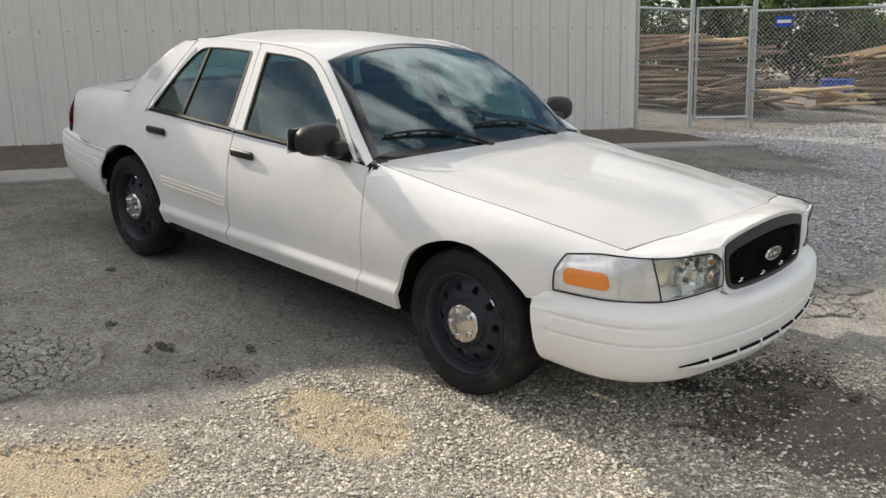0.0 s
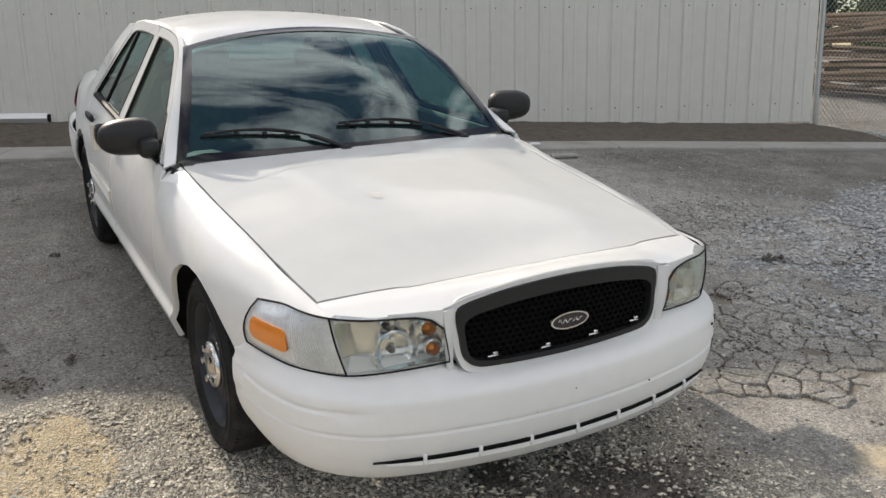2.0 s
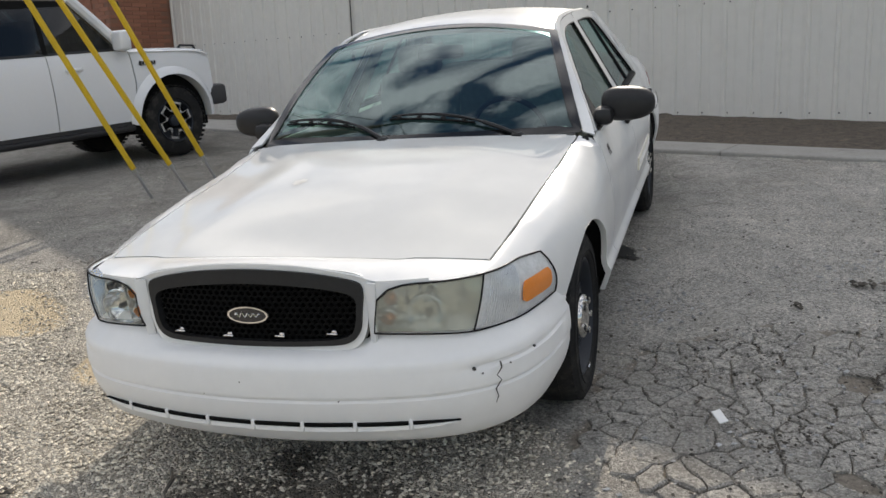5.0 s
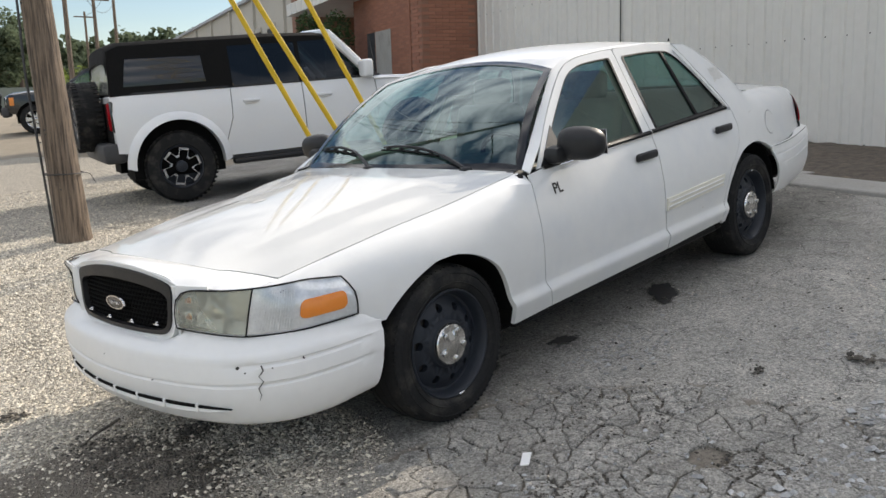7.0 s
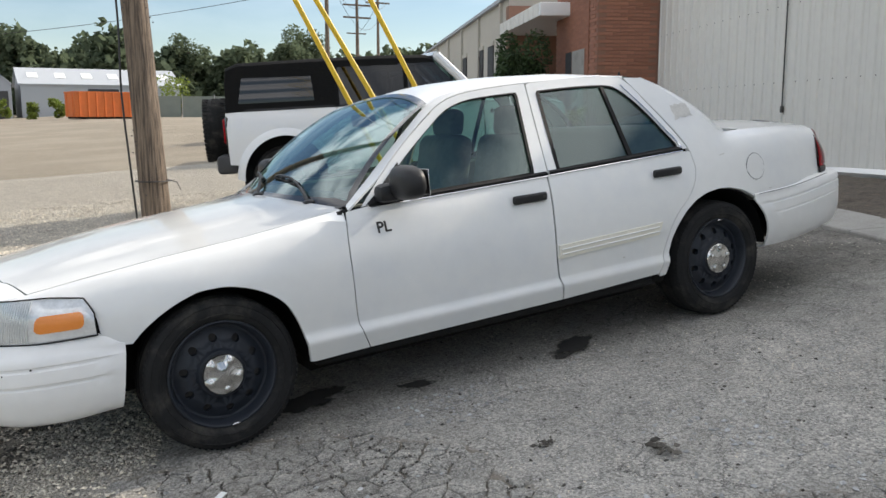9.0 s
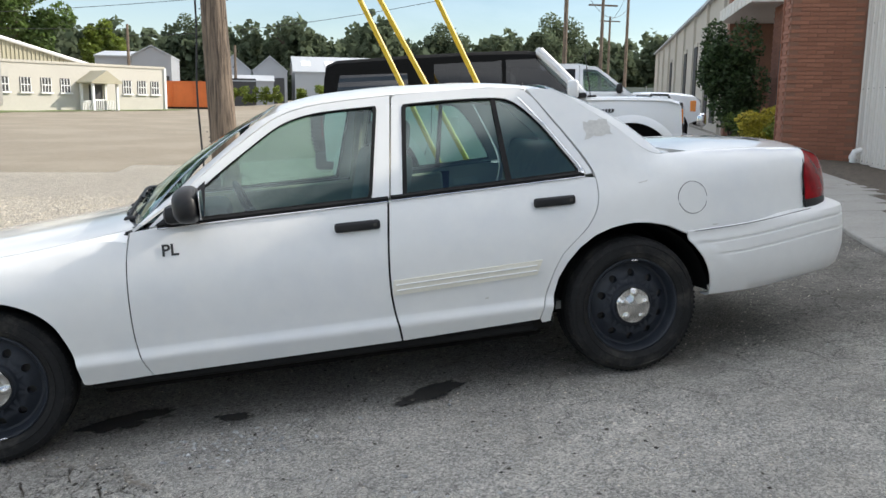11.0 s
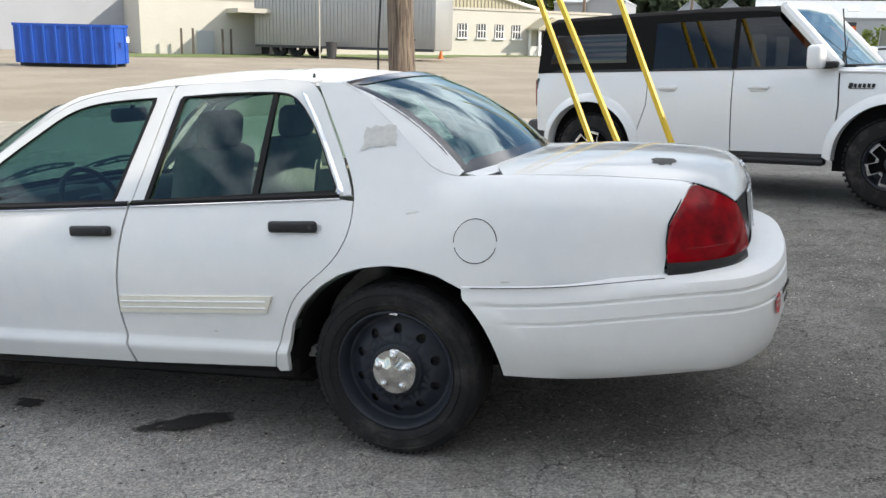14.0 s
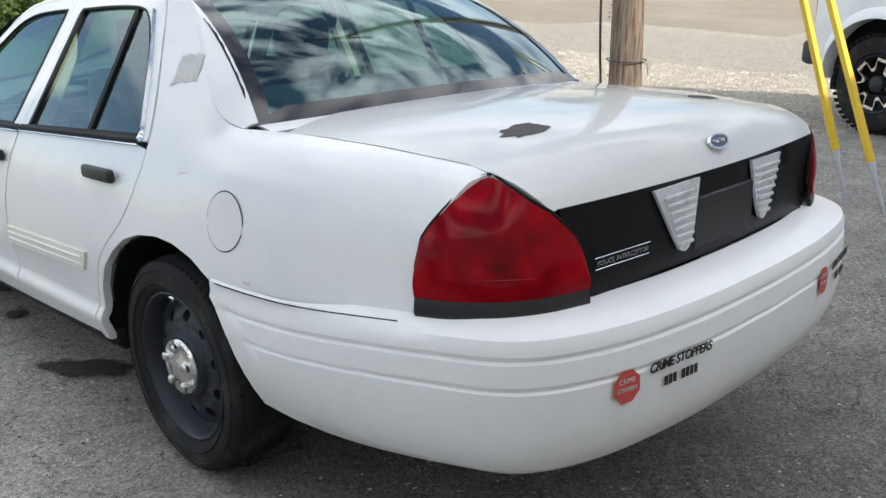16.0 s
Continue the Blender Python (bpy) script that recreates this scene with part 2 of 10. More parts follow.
def add_tube(bm, pts, r, seg=8, caps=True, closed=False):
    """A round bar along points; r may be one radius or one for each point."""
    pts = [Vector(p) for p in pts]
    rs = r if isinstance(r, (list, tuple)) else [r] * len(pts)
    rings = []
    up = None
    for i, p in enumerate(pts):
        a = pts[i - 1] if i > 0 else (pts[-1] if closed else p)
        b = pts[i + 1] if i < len(pts) - 1 else (pts[0] if closed else p)
        t = (b - a).normalized()
        if up is None:
            up = Vector((0, 0, 1)) if abs(t.z) < 0.9 else Vector((1, 0, 0))
        s = t.cross(up).normalized()
        up = s.cross(t).normalized()
        rings.append([bm.verts.new(p + rs[i] * (math.cos(k * math.tau / seg) * s + math.sin(k * math.tau / seg) * up)) for k in range(seg)])
    n = len(rings)
    for i in range(n if closed else n - 1):
        q, w = rings[i], rings[(i + 1) % n]
        for k in range(seg):
            bm.faces.new((q[k], q[(k + 1) % seg], w[(k + 1) % seg], w[k]))
    if caps and not closed:
        bm.faces.new(rings[0][::-1])
        bm.faces.new(rings[-1])
    return bm


def add_lathe(bm, profile, seg=40, m=None, closed=False):
    """Turns a profile of (radius, height) round the z axis, then places it by m."""
    m = m or Matrix.Identity(4)
    rings = []
    for r, z in profile:
        rings.append([bm.verts.new(m @ Vector((r * math.cos(k * math.tau / seg), r * math.sin(k * math.tau / seg), z))) for k in range(seg)])
    n = len(rings)
    for i in range(n if closed else n - 1):
        a, b = rings[i], rings[(i + 1) % n]
        for k in range(seg):
            bm.faces.new((a[k], a[(k + 1) % seg], b[(k + 1) % seg], b[k]))
    return rings


def curve(pts, n=5):
    """Points of a smooth line through pts (Catmull-Rom)."""
    P = [Vector(p) for p in pts]
    out = []
    for i in range(len(P) - 1):
        p0, p1, p2, p3 = P[max(i - 1, 0)], P[i], P[i + 1], P[min(i + 2, len(P) - 1)]
        for k in range(n):
            t = k / n
            out.append(tuple(0.5 * (2 * p1 + (p2 - p0) * t + (2 * p0 - 5 * p1 + 4 * p2 - p3) * t * t + (3 * p1 - p0 - 3 * p2 + p3) * t ** 3)))
    out.append(tuple(P[-1]))
    return out


def resample(pts, n):
    P = [Vector(p) for p in pts]
    L = [0.0]
    for a, b in zip(P, P[1:]):
        L.append(L[-1] + (b - a).length)
    return [tuple(Vector([float(np.interp(L[-1] * k / (n - 1), L, [p[c] for p in P])) for c in range(len(P[0]))])) for k in range(n)]


def panel(outline, fn, step=0.06, thick=0.012, out=(0, 0, 1), cuts=()):
    """A sheet of metal or glass: a flat outline (u, v), cut into small pieces, bent by fn(u, v) and given a thickness inwards."""
    bm = bmesh.new()
    vs = [bm.verts.new((p[0], p[1], 0)) for p in outline]
    bm.faces.new(vs)
    for axis in (0, 1):
        lo, hi = min(p[axis] for p in outline), max(p[axis] for p in outline)
        n = max(1, int((hi - lo) / step))
        for k in range(1, n):
            co = [0, 0, 0]
            co[axis] = lo + (hi - lo) * k / n
            no = [0, 0, 0]
            no[axis] = 1
            bmesh.ops.bisect_plane(bm, geom=bm.verts[:] + bm.edges[:] + bm.faces[:], plane_co=co, plane_no=no)
    for c in cuts:
        bmesh.ops.bisect_plane(bm, geom=bm.verts[:] + bm.edges[:] + bm.faces[:], plane_co=(0, c, 0), plane_no=(0, 1, 0))
    for v in bm.verts:
        v.co = Vector(fn(v.co.x, v.co.y))
    finish_sheet(bm, thick, out)
    return bm


def finish_sheet(bm, thick, out):
    bmesh.ops.recalc_face_normals(bm, faces=bm.faces[:])
    bm.normal_update()
    o = Vector(out)
    if sum(f.normal.dot(o) * f.calc_area() for f in bm.faces) < 0:
        bmesh.ops.reverse_faces(bm, faces=bm.faces[:])
        bm.normal_update()
    if thick:
        offs = {v: v.co - v.normal * thick for v in bm.verts}
        edges = [e for e in bm.edges if len(e.link_faces) == 1]
        new_v = {}
        for e in edges:
            for v in e.verts:
                if v not in new_v:
                    new_v[v] = bm.verts.new(offs[v])
        for e in edges:
            f = e.link_faces[0]
            a, b = e.verts
            for l in f.loops:
                if l.edge == e:
                    a, b = l.vert, l.link_loop_next.vert
            bm.faces.new((b, a, new_v[a], new_v[b]))


def ring(outer, inner, fn, n=64, rows=3, thick=0.012, out=(0, 0, 1)):
    """A closed frame between two outlines."""
    A_, B_ = resample(list(outer) + [outer[0]], n + 1)[:-1], resample(list(inner) + [inner[0]], n + 1)[:-1]
    bm = bmesh.new()
    loops = []
    for r in range(rows + 1):
        t = r / rows
        loops.append([bm.verts.new(fn(a[0] * (1 - t) + b[0] * t, a[1] * (1 - t) + b[1] * t)) for a, b in zip(A_, B_)])
    for r in range(rows):
        for k in range(n):
            bm.faces.new((loops[r][k], loops[r][(k + 1) % n], loops[r + 1][(k + 1) % n], loops[r + 1][k]))
    finish_sheet(bm, thick, out)
    return bm


def strip(rows, thick=0.0, out=(0, 0, 1)):
    """A sheet through rows of points."""
    bm = bmesh.new()
    V = [[bm.verts.new(p) for p in r] for r in rows]
    for a, b in zip(V, V[1:]):
        for k in range(len(a) - 1):
            bm.faces.new((a[k], a[k + 1], b[k + 1], b[k]))
    finish_sheet(bm, thick, out)
    return bm


def mirrored(bm):
    b2 = bm.copy()
    for v in b2.verts:
        v.co.y = -v.co.y
    bmesh.ops.reverse_faces(b2, faces=b2.faces[:])
    return b2


def writing(name, body, size, mat, parent, m, label="", bold=0.0, shear=0.0, spread=1.0):
    """Raised letters in the built-in font, as a mesh."""
    c = bpy.data.curves.new(name, "FONT")
    c.body, c.size, c.extrude, c.offset, c.shear, c.space_character = body, size, 0.0006, bold, shear, spread
    c.align_x, c.align_y = "CENTER", "CENTER"
    tmp = new(name, c)
    me = bpy.data.meshes.new_from_object(tmp.evaluated_get(bpy.context.evaluated_depsgraph_get()))
    bpy.data.objects.remove(tmp)
    me.materials.clear()
    me.materials.append(mat)
    ob = new(name, me)
    ob.parent = parent
    ob.matrix_basis = m
    if label:
        ob["label"] = label
    return ob

# ---- ground ----
W_DIR, N_DIR = Vector((0.381, 0.925, 0)), Vector((0.925, -0.381, 0))  # along the building, and away from it


def place(s, n, z=0.0):
    """A place by its way along the building and its distance in front of the building's line."""
    p = W_DIR * s + N_DIR * n
    return Vector((p.x, p.y, z))


def ease(a, b, v):
    k = min(1.0, max(0.0, (v - a) / (b - a)))
    return k * k * (3 - 2 * k)


def ground_z(x, y):
    p = -0.0903 * min(5, max(-7, x)) + 0.025 * min(4, max(-1.6, y))
    f = 0.09 - 0.055 * min(2, max(-7, x)) + 0.012 * max(0, -y - 8)
    s = ease(1.6, 5, -y)
    n, w = 0.925 * x - 0.381 * y, 0.381 * x + 0.925 * y
    dip = (0.02 + 0.03 * ease(-4, 3, w)) * min(2.6, max(0, -n - 3.5)) * ease(-12, -6, w)   # level ground along the wall
    return p * (1 - s) + f * s - dip


PATCHES = ((1.50, 1.80, 0.85, 0.95, 0.080, 3, "cracked asphalt blocks with dark open joints"), (-0.20, -2.30, 0.45, 0.5, 0.06, 6, "cracked dark asphalt blocks beside the gravel"),
           (0.40, 3.2, 0.8, 0.7, 0.078, 9, "cracked asphalt blocks near the coarse stone"))


def broken(x, y):
    """How far a place lies inside the broken-up asphalt."""
    w = 0.0
    for cx, cy, rx, ry, *_ in PATCHES:
        w = max(w, 1 - ease(0.88, 1.08, math.hypot((x - cx) / rx, (y - cy) / ry) + 0.22 * noise.noise(Vector((x, y, 0)) * 3)))
    return w


def zone(x, y):
    """How much gravel, sand, concrete and dark crumbled earth lies at a place."""
    v = Vector((x, y, 0))
    n = x * N_DIR.x + y * N_DIR.y
    s = x * W_DIR.x + y * W_DIR.y
    wob = 0.35 * noise.noise(v * 1.1) + 0.18 * noise.noise(v * 3.1 + Vector((5, 0, 0)))
    gravel = ease(1.15, 1.55, n + wob) * (1 - ease(0.0, 0.9, y - 0.55 + wob))          # in front and along the street
    gravel = max(gravel, ease(0.0, 0.5, 1.7 - abs(y + 5.3 - 0.3 * x) + wob) * ease(0.2, 1.0, n - 0.6 + wob))  # round the pole
    rock = ease(0.0, 0.7, 1.6 - math.hypot((x - 1.35) / 1.0, (y - 4.6) / 1.9) + wob * 1.4) if y > 2.2 else 0.0
    rock = max(rock, ease(0, 0.5, 0.55 - math.hypot(x - 1.75, y - 2.35) + wob) * 0.8, ease(6.7, 7.6, y + 0.4 * x + wob) * ease(-5.7, -5.0, n + 0.25 * max(0, y - 9)))
    sand = max(ease(0.0, 0.25, 0.42 - math.hypot((x - 1.33) / 1.15, (y + 1.45) / 0.7) + 0.25 * wob), ease(0, 0.2, 0.42 - math.hypot((x - 0.95) / 1.0, (y + 2.6) / 1.5) + 0.4 * wob),
               0.8 * ease(0, 0.3, 0.5 - math.hypot((x - 2.9) / 1.3, (y + 3.6) / 1.6) + 0.8 * wob), 0.6 * ease(0, 0.3, 0.3 - math.hypot(x - 2.75, y - 1.25) + 0.4 * wob))
    conc = ease(0.0, 0.8, -y - 7.0 + 0.3 * x + wob * 0.6) if n > -1.0 else ease(0, 1, -y - 34)
    conc = max(conc, ease(0, 1.0, x - 7.5 + wob))
    earth = max(ease(0, 0.25, 0.33 - math.hypot((x + 0.12) / 1.2, (y + 2.15) / 0.8) + 0.35 * wob), ease(0, 0.2, 0.2 - math.hypot(x - 0.55, y + 1.55) + 0.3 * wob),
                ease(0, 0.25, 0.17 - math.hypot((x - 1.04) / 1.2, (y - 1.61) / 0.9) + 0.4 * wob), ease(0, 0.25, 0.2 - math.hypot((x - 1.19) / 1.2, (y - 2.12) / 1.3) + 0.4 * wob), 0.7 * ease(0, 0.2, 0.24 - math.hypot((x - 1.75) / 1.0, (y - 1.6) / 1.3) + 0.5 * wob), ease(0, 0.2, 0.2 - math.hypot(x - 2.15, y + 0.1) + 0.4 * wob),
                0.9 * ease(0, 0.4, 0.62 - math.hypot((x - 2.65) / 1.1, (y - 0.10) / 1.25) + 0.5 * wob),
                0.5 * ease(0, 0.5, 0.5 - math.hypot((x - 0.2) / 1.5, (y - 5.6) / 0.9) + 0.9 * wob))
    # dust strip beside the sedan, minus a darker tone for shade near the building
    dust_shade = 0.30 + 0.58 * ease(0.5, 1.6, y + 0.4 * wob) * (1 - ease(2.8, 4.2, y + 0.5 * wob)) * ease(-4.8, -3.4, x + wob) * (1.15 - 0.65 * ease(0.5, 1.5, x)) - 0.24 * ease(0.4, 2.6, -n + wob) * (1 - 0.6 * ease(0.6, 1.4, y) * (1 - ease(2.6, 3.6, y)))
    return gravel, rock, sand, conc, earth, dust_shade


def ground_material():
    m = bpy.data.materials.new("lot_ground")
    m.use_nodes = True
    nt = m.node_tree
    b = nt.nodes["Principled BSDF"]
    b.inputs["Roughness"].default_value = 0.9
    b.inputs["Specular IOR Level"].default_value = 0.08
    co = nt.nodes.new("ShaderNodeTexCoord")

    def nz(scale, detail=6, rough=0.6, kind="ShaderNodeTexNoise"):
        n = nt.nodes.new(kind)
        n.inputs["Scale"].default_value = scale
        if kind == "ShaderNodeTexNoise":
            n.inputs["Detail"].default_value, n.inputs["Roughness"].default_value = detail, rough
        nt.links.new(co.outputs["Object"], n.inputs["Vector"])
        return n

    def ramp(src, lo, hi, c0, c1):
        r = nt.nodes.new("ShaderNodeValToRGB")
        r.color_ramp.elements[0].position, r.color_ramp.elements[1].position = lo, hi
        r.color_ramp.elements[0].color, r.color_ramp.elements[1].color = (*c0, 1), (*c1, 1)
        nt.links.new(src, r.inputs["Fac"])
        return r.outputs["Color"]

    def mix(fac, a, c, blend="MIX"):
        x = nt.nodes.new("ShaderNodeMixRGB")
        x.blend_type = blend
        for sock, val in (("Fac", fac), ("Color1", a), ("Color2", c)):
            if isinstance(val, (int, float)):
                x.inputs[sock].default_value = val
            elif isinstance(val, tuple):
                x.inputs[sock].default_value = (*val, 1)
            else:
                nt.links.new(val, x.inputs[sock])
        return x.outputs["Color"]

    def attr(name):
        a = nt.nodes.new("ShaderNodeAttribute")
        a.attribute_name = name
        return a.outputs["Fac"]

    def sharpen(fac, scale, k):
        """Breaks a soft border up with grain."""
        n = nz(scale, 8, 0.7)
        a = nt.nodes.new("ShaderNodeMath")
        a.operation = "MULTIPLY_ADD"
        a.inputs[1].default_value = k
        nt.links.new(n.outputs["Fac"], a.inputs[0])
        nt.links.new(fac, a.inputs[2])
        r = nt.nodes.new("ShaderNodeMapRange")
        r.inputs["From Min"].default_value, r.inputs["From Max"].default_value = 0.35 + k * 0.5, 0.65 + k * 0.5
        nt.links.new(a.outputs[0], r.inputs["Value"])
        return r.outputs["Result"]

    big, mid, fine, grit = nz(0.9), nz(5.0, 8, 0.7), nz(55, 6, 0.75), nz(190, 3, 0.7)
    # old asphalt: grey, with pale grit worn through and dark oil
    asph = ramp(fine.outputs["Fac"], 0.37, 0.65, (0.145, 0.142, 0.137), (0.43, 0.42, 0.405))
    asph = mix(ramp(mid.outputs["Fac"], 0.42, 0.68, (0, 0, 0), (0.7, 0.7, 0.7)), asph, (0.40, 0.391, 0.373))
    asph = mix(ramp(big.outputs["Fac"], 0.40, 0.66, (0, 0, 0), (0.6, 0.6, 0.6)), asph, (0.175, 0.172, 0.167))
    chips = nz(34, kind="ShaderNodeTexVoronoi")
    asph = mix(ramp(chips.outputs["Distance"], 0.07, 0.13, (0.75, 0.75, 0.75), (0, 0, 0)), asph, (0.56, 0.55, 0.53))
    # hairline cracks
    ck = nz(3.3, kind="ShaderNodeTexVoronoi")
    ck.feature = "DISTANCE_TO_EDGE"
    warp = nt.nodes.new("ShaderNodeMixRGB")
    warp.blend_type = "ADD"
    warp.inputs["Fac"].default_value = 0.18
    nt.links.new(co.outputs["Object"], warp.inputs["Color1"])
    nt.links.new(mid.outputs["Color"], warp.inputs["Color2"])
    nt.links.new(warp.outputs["Color"], ck.inputs["Vector"])
    crack = ramp(ck.outputs["Distance"], 0.003, 0.012, (1, 1, 1), (0, 0, 0))
    patch = ramp(nz(0.7, 4).outputs["Fac"], 0.44, 0.56, (0, 0, 0), (0.8, 0.8, 0.8))
    crack = mix(1.0, crack, patch, "MULTIPLY")
    asph = mix(crack, asph, (0.030, 0.028, 0.027))
    # a closer net of short cracks, broken up
    c2 = nz(9.0, kind="ShaderNodeTexVoronoi")
    c2.feature = "DISTANCE_TO_EDGE"
    nt.links.new(warp.outputs["Color"], c2.inputs["Vector"])
    cr2 = ramp(c2.outputs["Distance"], 0.004, 0.016, (1, 1, 1), (0, 0, 0))
    cr2 = mix(1.0, cr2, ramp(nz(2.6, 5, 0.65).outputs["Fac"], 0.47, 0.60, (0, 0, 0), (0.75, 0.75, 0.75)), "MULTIPLY")
    asph = mix(cr2, asph, (0.055, 0.052, 0.049))
    # pale dust and darker tar drifts
    asph = mix(ramp(nz(1.7, 7, 0.68).outputs["Fac"], 0.55, 0.72, (0, 0, 0), (0.55, 0.55, 0.55)), asph, (0.37, 0.355, 0.33))
    asph = mix(ramp(nz(13, 4, 0.6).outputs["Fac"], 0.60, 0.74, (0, 0, 0), (0.6, 0.6, 0.6)), asph, (0.10, 0.097, 0.092))
    # aggregate showing through: every chip its own tone
    agg = nz(125, kind="ShaderNodeTexVoronoi")
    asph = mix(1.0, asph, ramp(agg.outputs["Color"], 0.15, 0.9, (0.58, 0.58, 0.58), (1.30, 1.29, 1.27)), "MULTIPLY")
    salt = nz(300, 2, 0.5)
    asph = mix(ramp(salt.outputs["Fac"], 0.60, 0.70, (0, 0, 0), (0.55, 0.55, 0.55)), asph, (0.50, 0.49, 0.47))
    asph = mix(ramp(salt.outputs["Fac"], 0.30, 0.40, (0.5, 0.5, 0.5), (0, 0, 0)), asph, (0.07, 0.068, 0.065))
    gain = nt.nodes.new("ShaderNodeVectorMath")
    gain.operation = "MULTIPLY"
    gain.inputs[1].default_value = (1.19, 1.17, 1.13)
    nt.links.new(asph, gain.inputs[0])
    asph = gain.outputs["Vector"]
    pale = nz(70, kind="ShaderNodeTexVoronoi")
    asph = mix(ramp(pale.outputs["Distance"], 0.10, 0.16, (0.75, 0.75, 0.75), (0, 0, 0)), asph, (0.66, 0.64, 0.61))
    # brown dirt trodden into the surface
    asph = mix(ramp(nz(2.3, 8, 0.72).outputs["Fac"], 0.52, 0.68, (0, 0, 0), (0.35, 0.35, 0.35)), asph, (0.20, 0.182, 0.158))
    asph = mix(ramp(nz(0.55, 6, 0.6).outputs["Fac"], 0.52, 0.64, (0, 0, 0), (0.12, 0.12, 0.12)), asph, (0.13, 0.127, 0.122))
    # pale trodden dust over the open part; building shade put into the colour
    tone = nt.nodes.new("ShaderNodeMath")
    tone.operation = "MULTIPLY_ADD"
    tone.inputs[1].default_value = 0.7
    nt.links.new(nz(2.0, 7, 0.65).outputs["Fac"], tone.inputs[0])
    nt.links.new(attr("dust_shade"), tone.inputs[2])
    asph = mix(1.0, asph, ramp(tone.outputs[0], 0.25, 1.15, (0.60, 0.59, 0.575), (1.45, 1.45, 1.44)), "MULTIPLY")
    # gravel: a bed of stones of many tones
    gv = nz(62, kind="ShaderNodeTexVoronoi")
    grav = ramp(gv.outputs["Color"], 0.05, 0.95, (0.42, 0.38, 0.31), (0.92, 0.85, 0.73))
    ge = nz(62, kind="ShaderNodeTexVoronoi")
    ge.feature = "DISTANCE_TO_EDGE"
    grav = mix(ramp(ge.outputs["Distance"], 0.0, 0.12, (0.8, 0.8, 0.8), (0, 0, 0)), grav, (0.10, 0.095, 0.085))
    grav = mix(ramp(mid.outputs["Fac"], 0.5, 0.7, (0, 0, 0), (0.45, 0.45, 0.45)), grav, (0.30, 0.27, 0.22))
    sandc = ramp(fine.outputs["Fac"], 0.3, 0.75, (0.66, 0.54, 0.36), (0.86, 0.73, 0.53))
    conc = ramp(mid.outputs["Fac"], 0.3, 0.75, (0.255, 0.221, 0.172), (0.322, 0.283, 0.226))
    conc = mix(ramp(grit.outputs["Fac"], 0.4, 0.7, (0, 0, 0), (0.4, 0.4, 0.4)), conc, (0.225, 0.194, 0.151))
    # tyre-worn bands on the pale lot
    conc = mix(ramp(nz(0.35, 4, 0.5).outputs["Fac"], 0.45, 0.62, (0, 0, 0), (0.5, 0.5, 0.5)), conc, (0.355, 0.312, 0.25))
    earthc = ramp(fine.outputs["Fac"], 0.3, 0.7, (0.18, 0.157, 0.130), (0.38, 0.34, 0.285))
    col = mix(sharpen(attr("conc"), 3, 0.3), asph, conc)
    col = mix(sharpen(attr("gravel"), 16, 0.7), col, grav)
    rockc = mix(1.0, grav, (0.58, 0.63, 0.72), "MULTIPLY")
    col = mix(sharpen(attr("rock"), 16, 0.7), col, rockc)
    col = mix(sharpen(attr("earth"), 24, 0.9), col, earthc)
    col = mix(sharpen(attr("sand"), 14, 0.6), col, sandc)
    nt.links.new(col, b.inputs["Base Color"])
    hsum = nt.nodes.new("ShaderNodeMath")
    hsum.operation = "ADD"
    nt.links.new(fine.outputs["Fac"], hsum.inputs[0])
    nt.links.new(grit.outputs["Fac"], hsum.inputs[1])
    hg = nt.nodes.new("ShaderNodeMath")
    hg.operation = "MULTIPLY_ADD"
    gsel = nt.nodes.new("ShaderNodeMath")
    gsel.operation = "MULTIPLY"
    nt.links.new(ge.outputs["Distance"], gsel.inputs[0])
    nt.links.new(attr("gravel"), gsel.inputs[1])
    nt.links.new(gsel.outputs[0], hg.inputs[0])
    hg.inputs[1].default_value = 5.0
    nt.links.new(hsum.outputs[0], hg.inputs[2])
    bp = nt.nodes.new("ShaderNodeBump")
    bp.inputs["Strength"].default_value, bp.inputs["Distance"].default_value = 0.9, 0.012
    nt.links.new(hg.outputs[0], bp.inputs["Height"])
    nt.links.new(bp.outputs["Normal"], b.inputs["Normal"])
    return m


def axis_steps(lo, hi, fine_lo, fine_hi, fine_step):
    """Grid lines: close together in the middle, wider and wider outwards."""
    a = list(np.arange(fine_lo, fine_hi + 1e-6, fine_step))
    st, v = fine_step, fine_hi
    while v < hi:
        st *= 1.22
        v += st
        a.append(min(v, hi))
    st, v = fine_step, fine_lo
    while v > lo:
        st *= 1.22
        v -= st
        a.insert(0, max(v, lo))
    return a


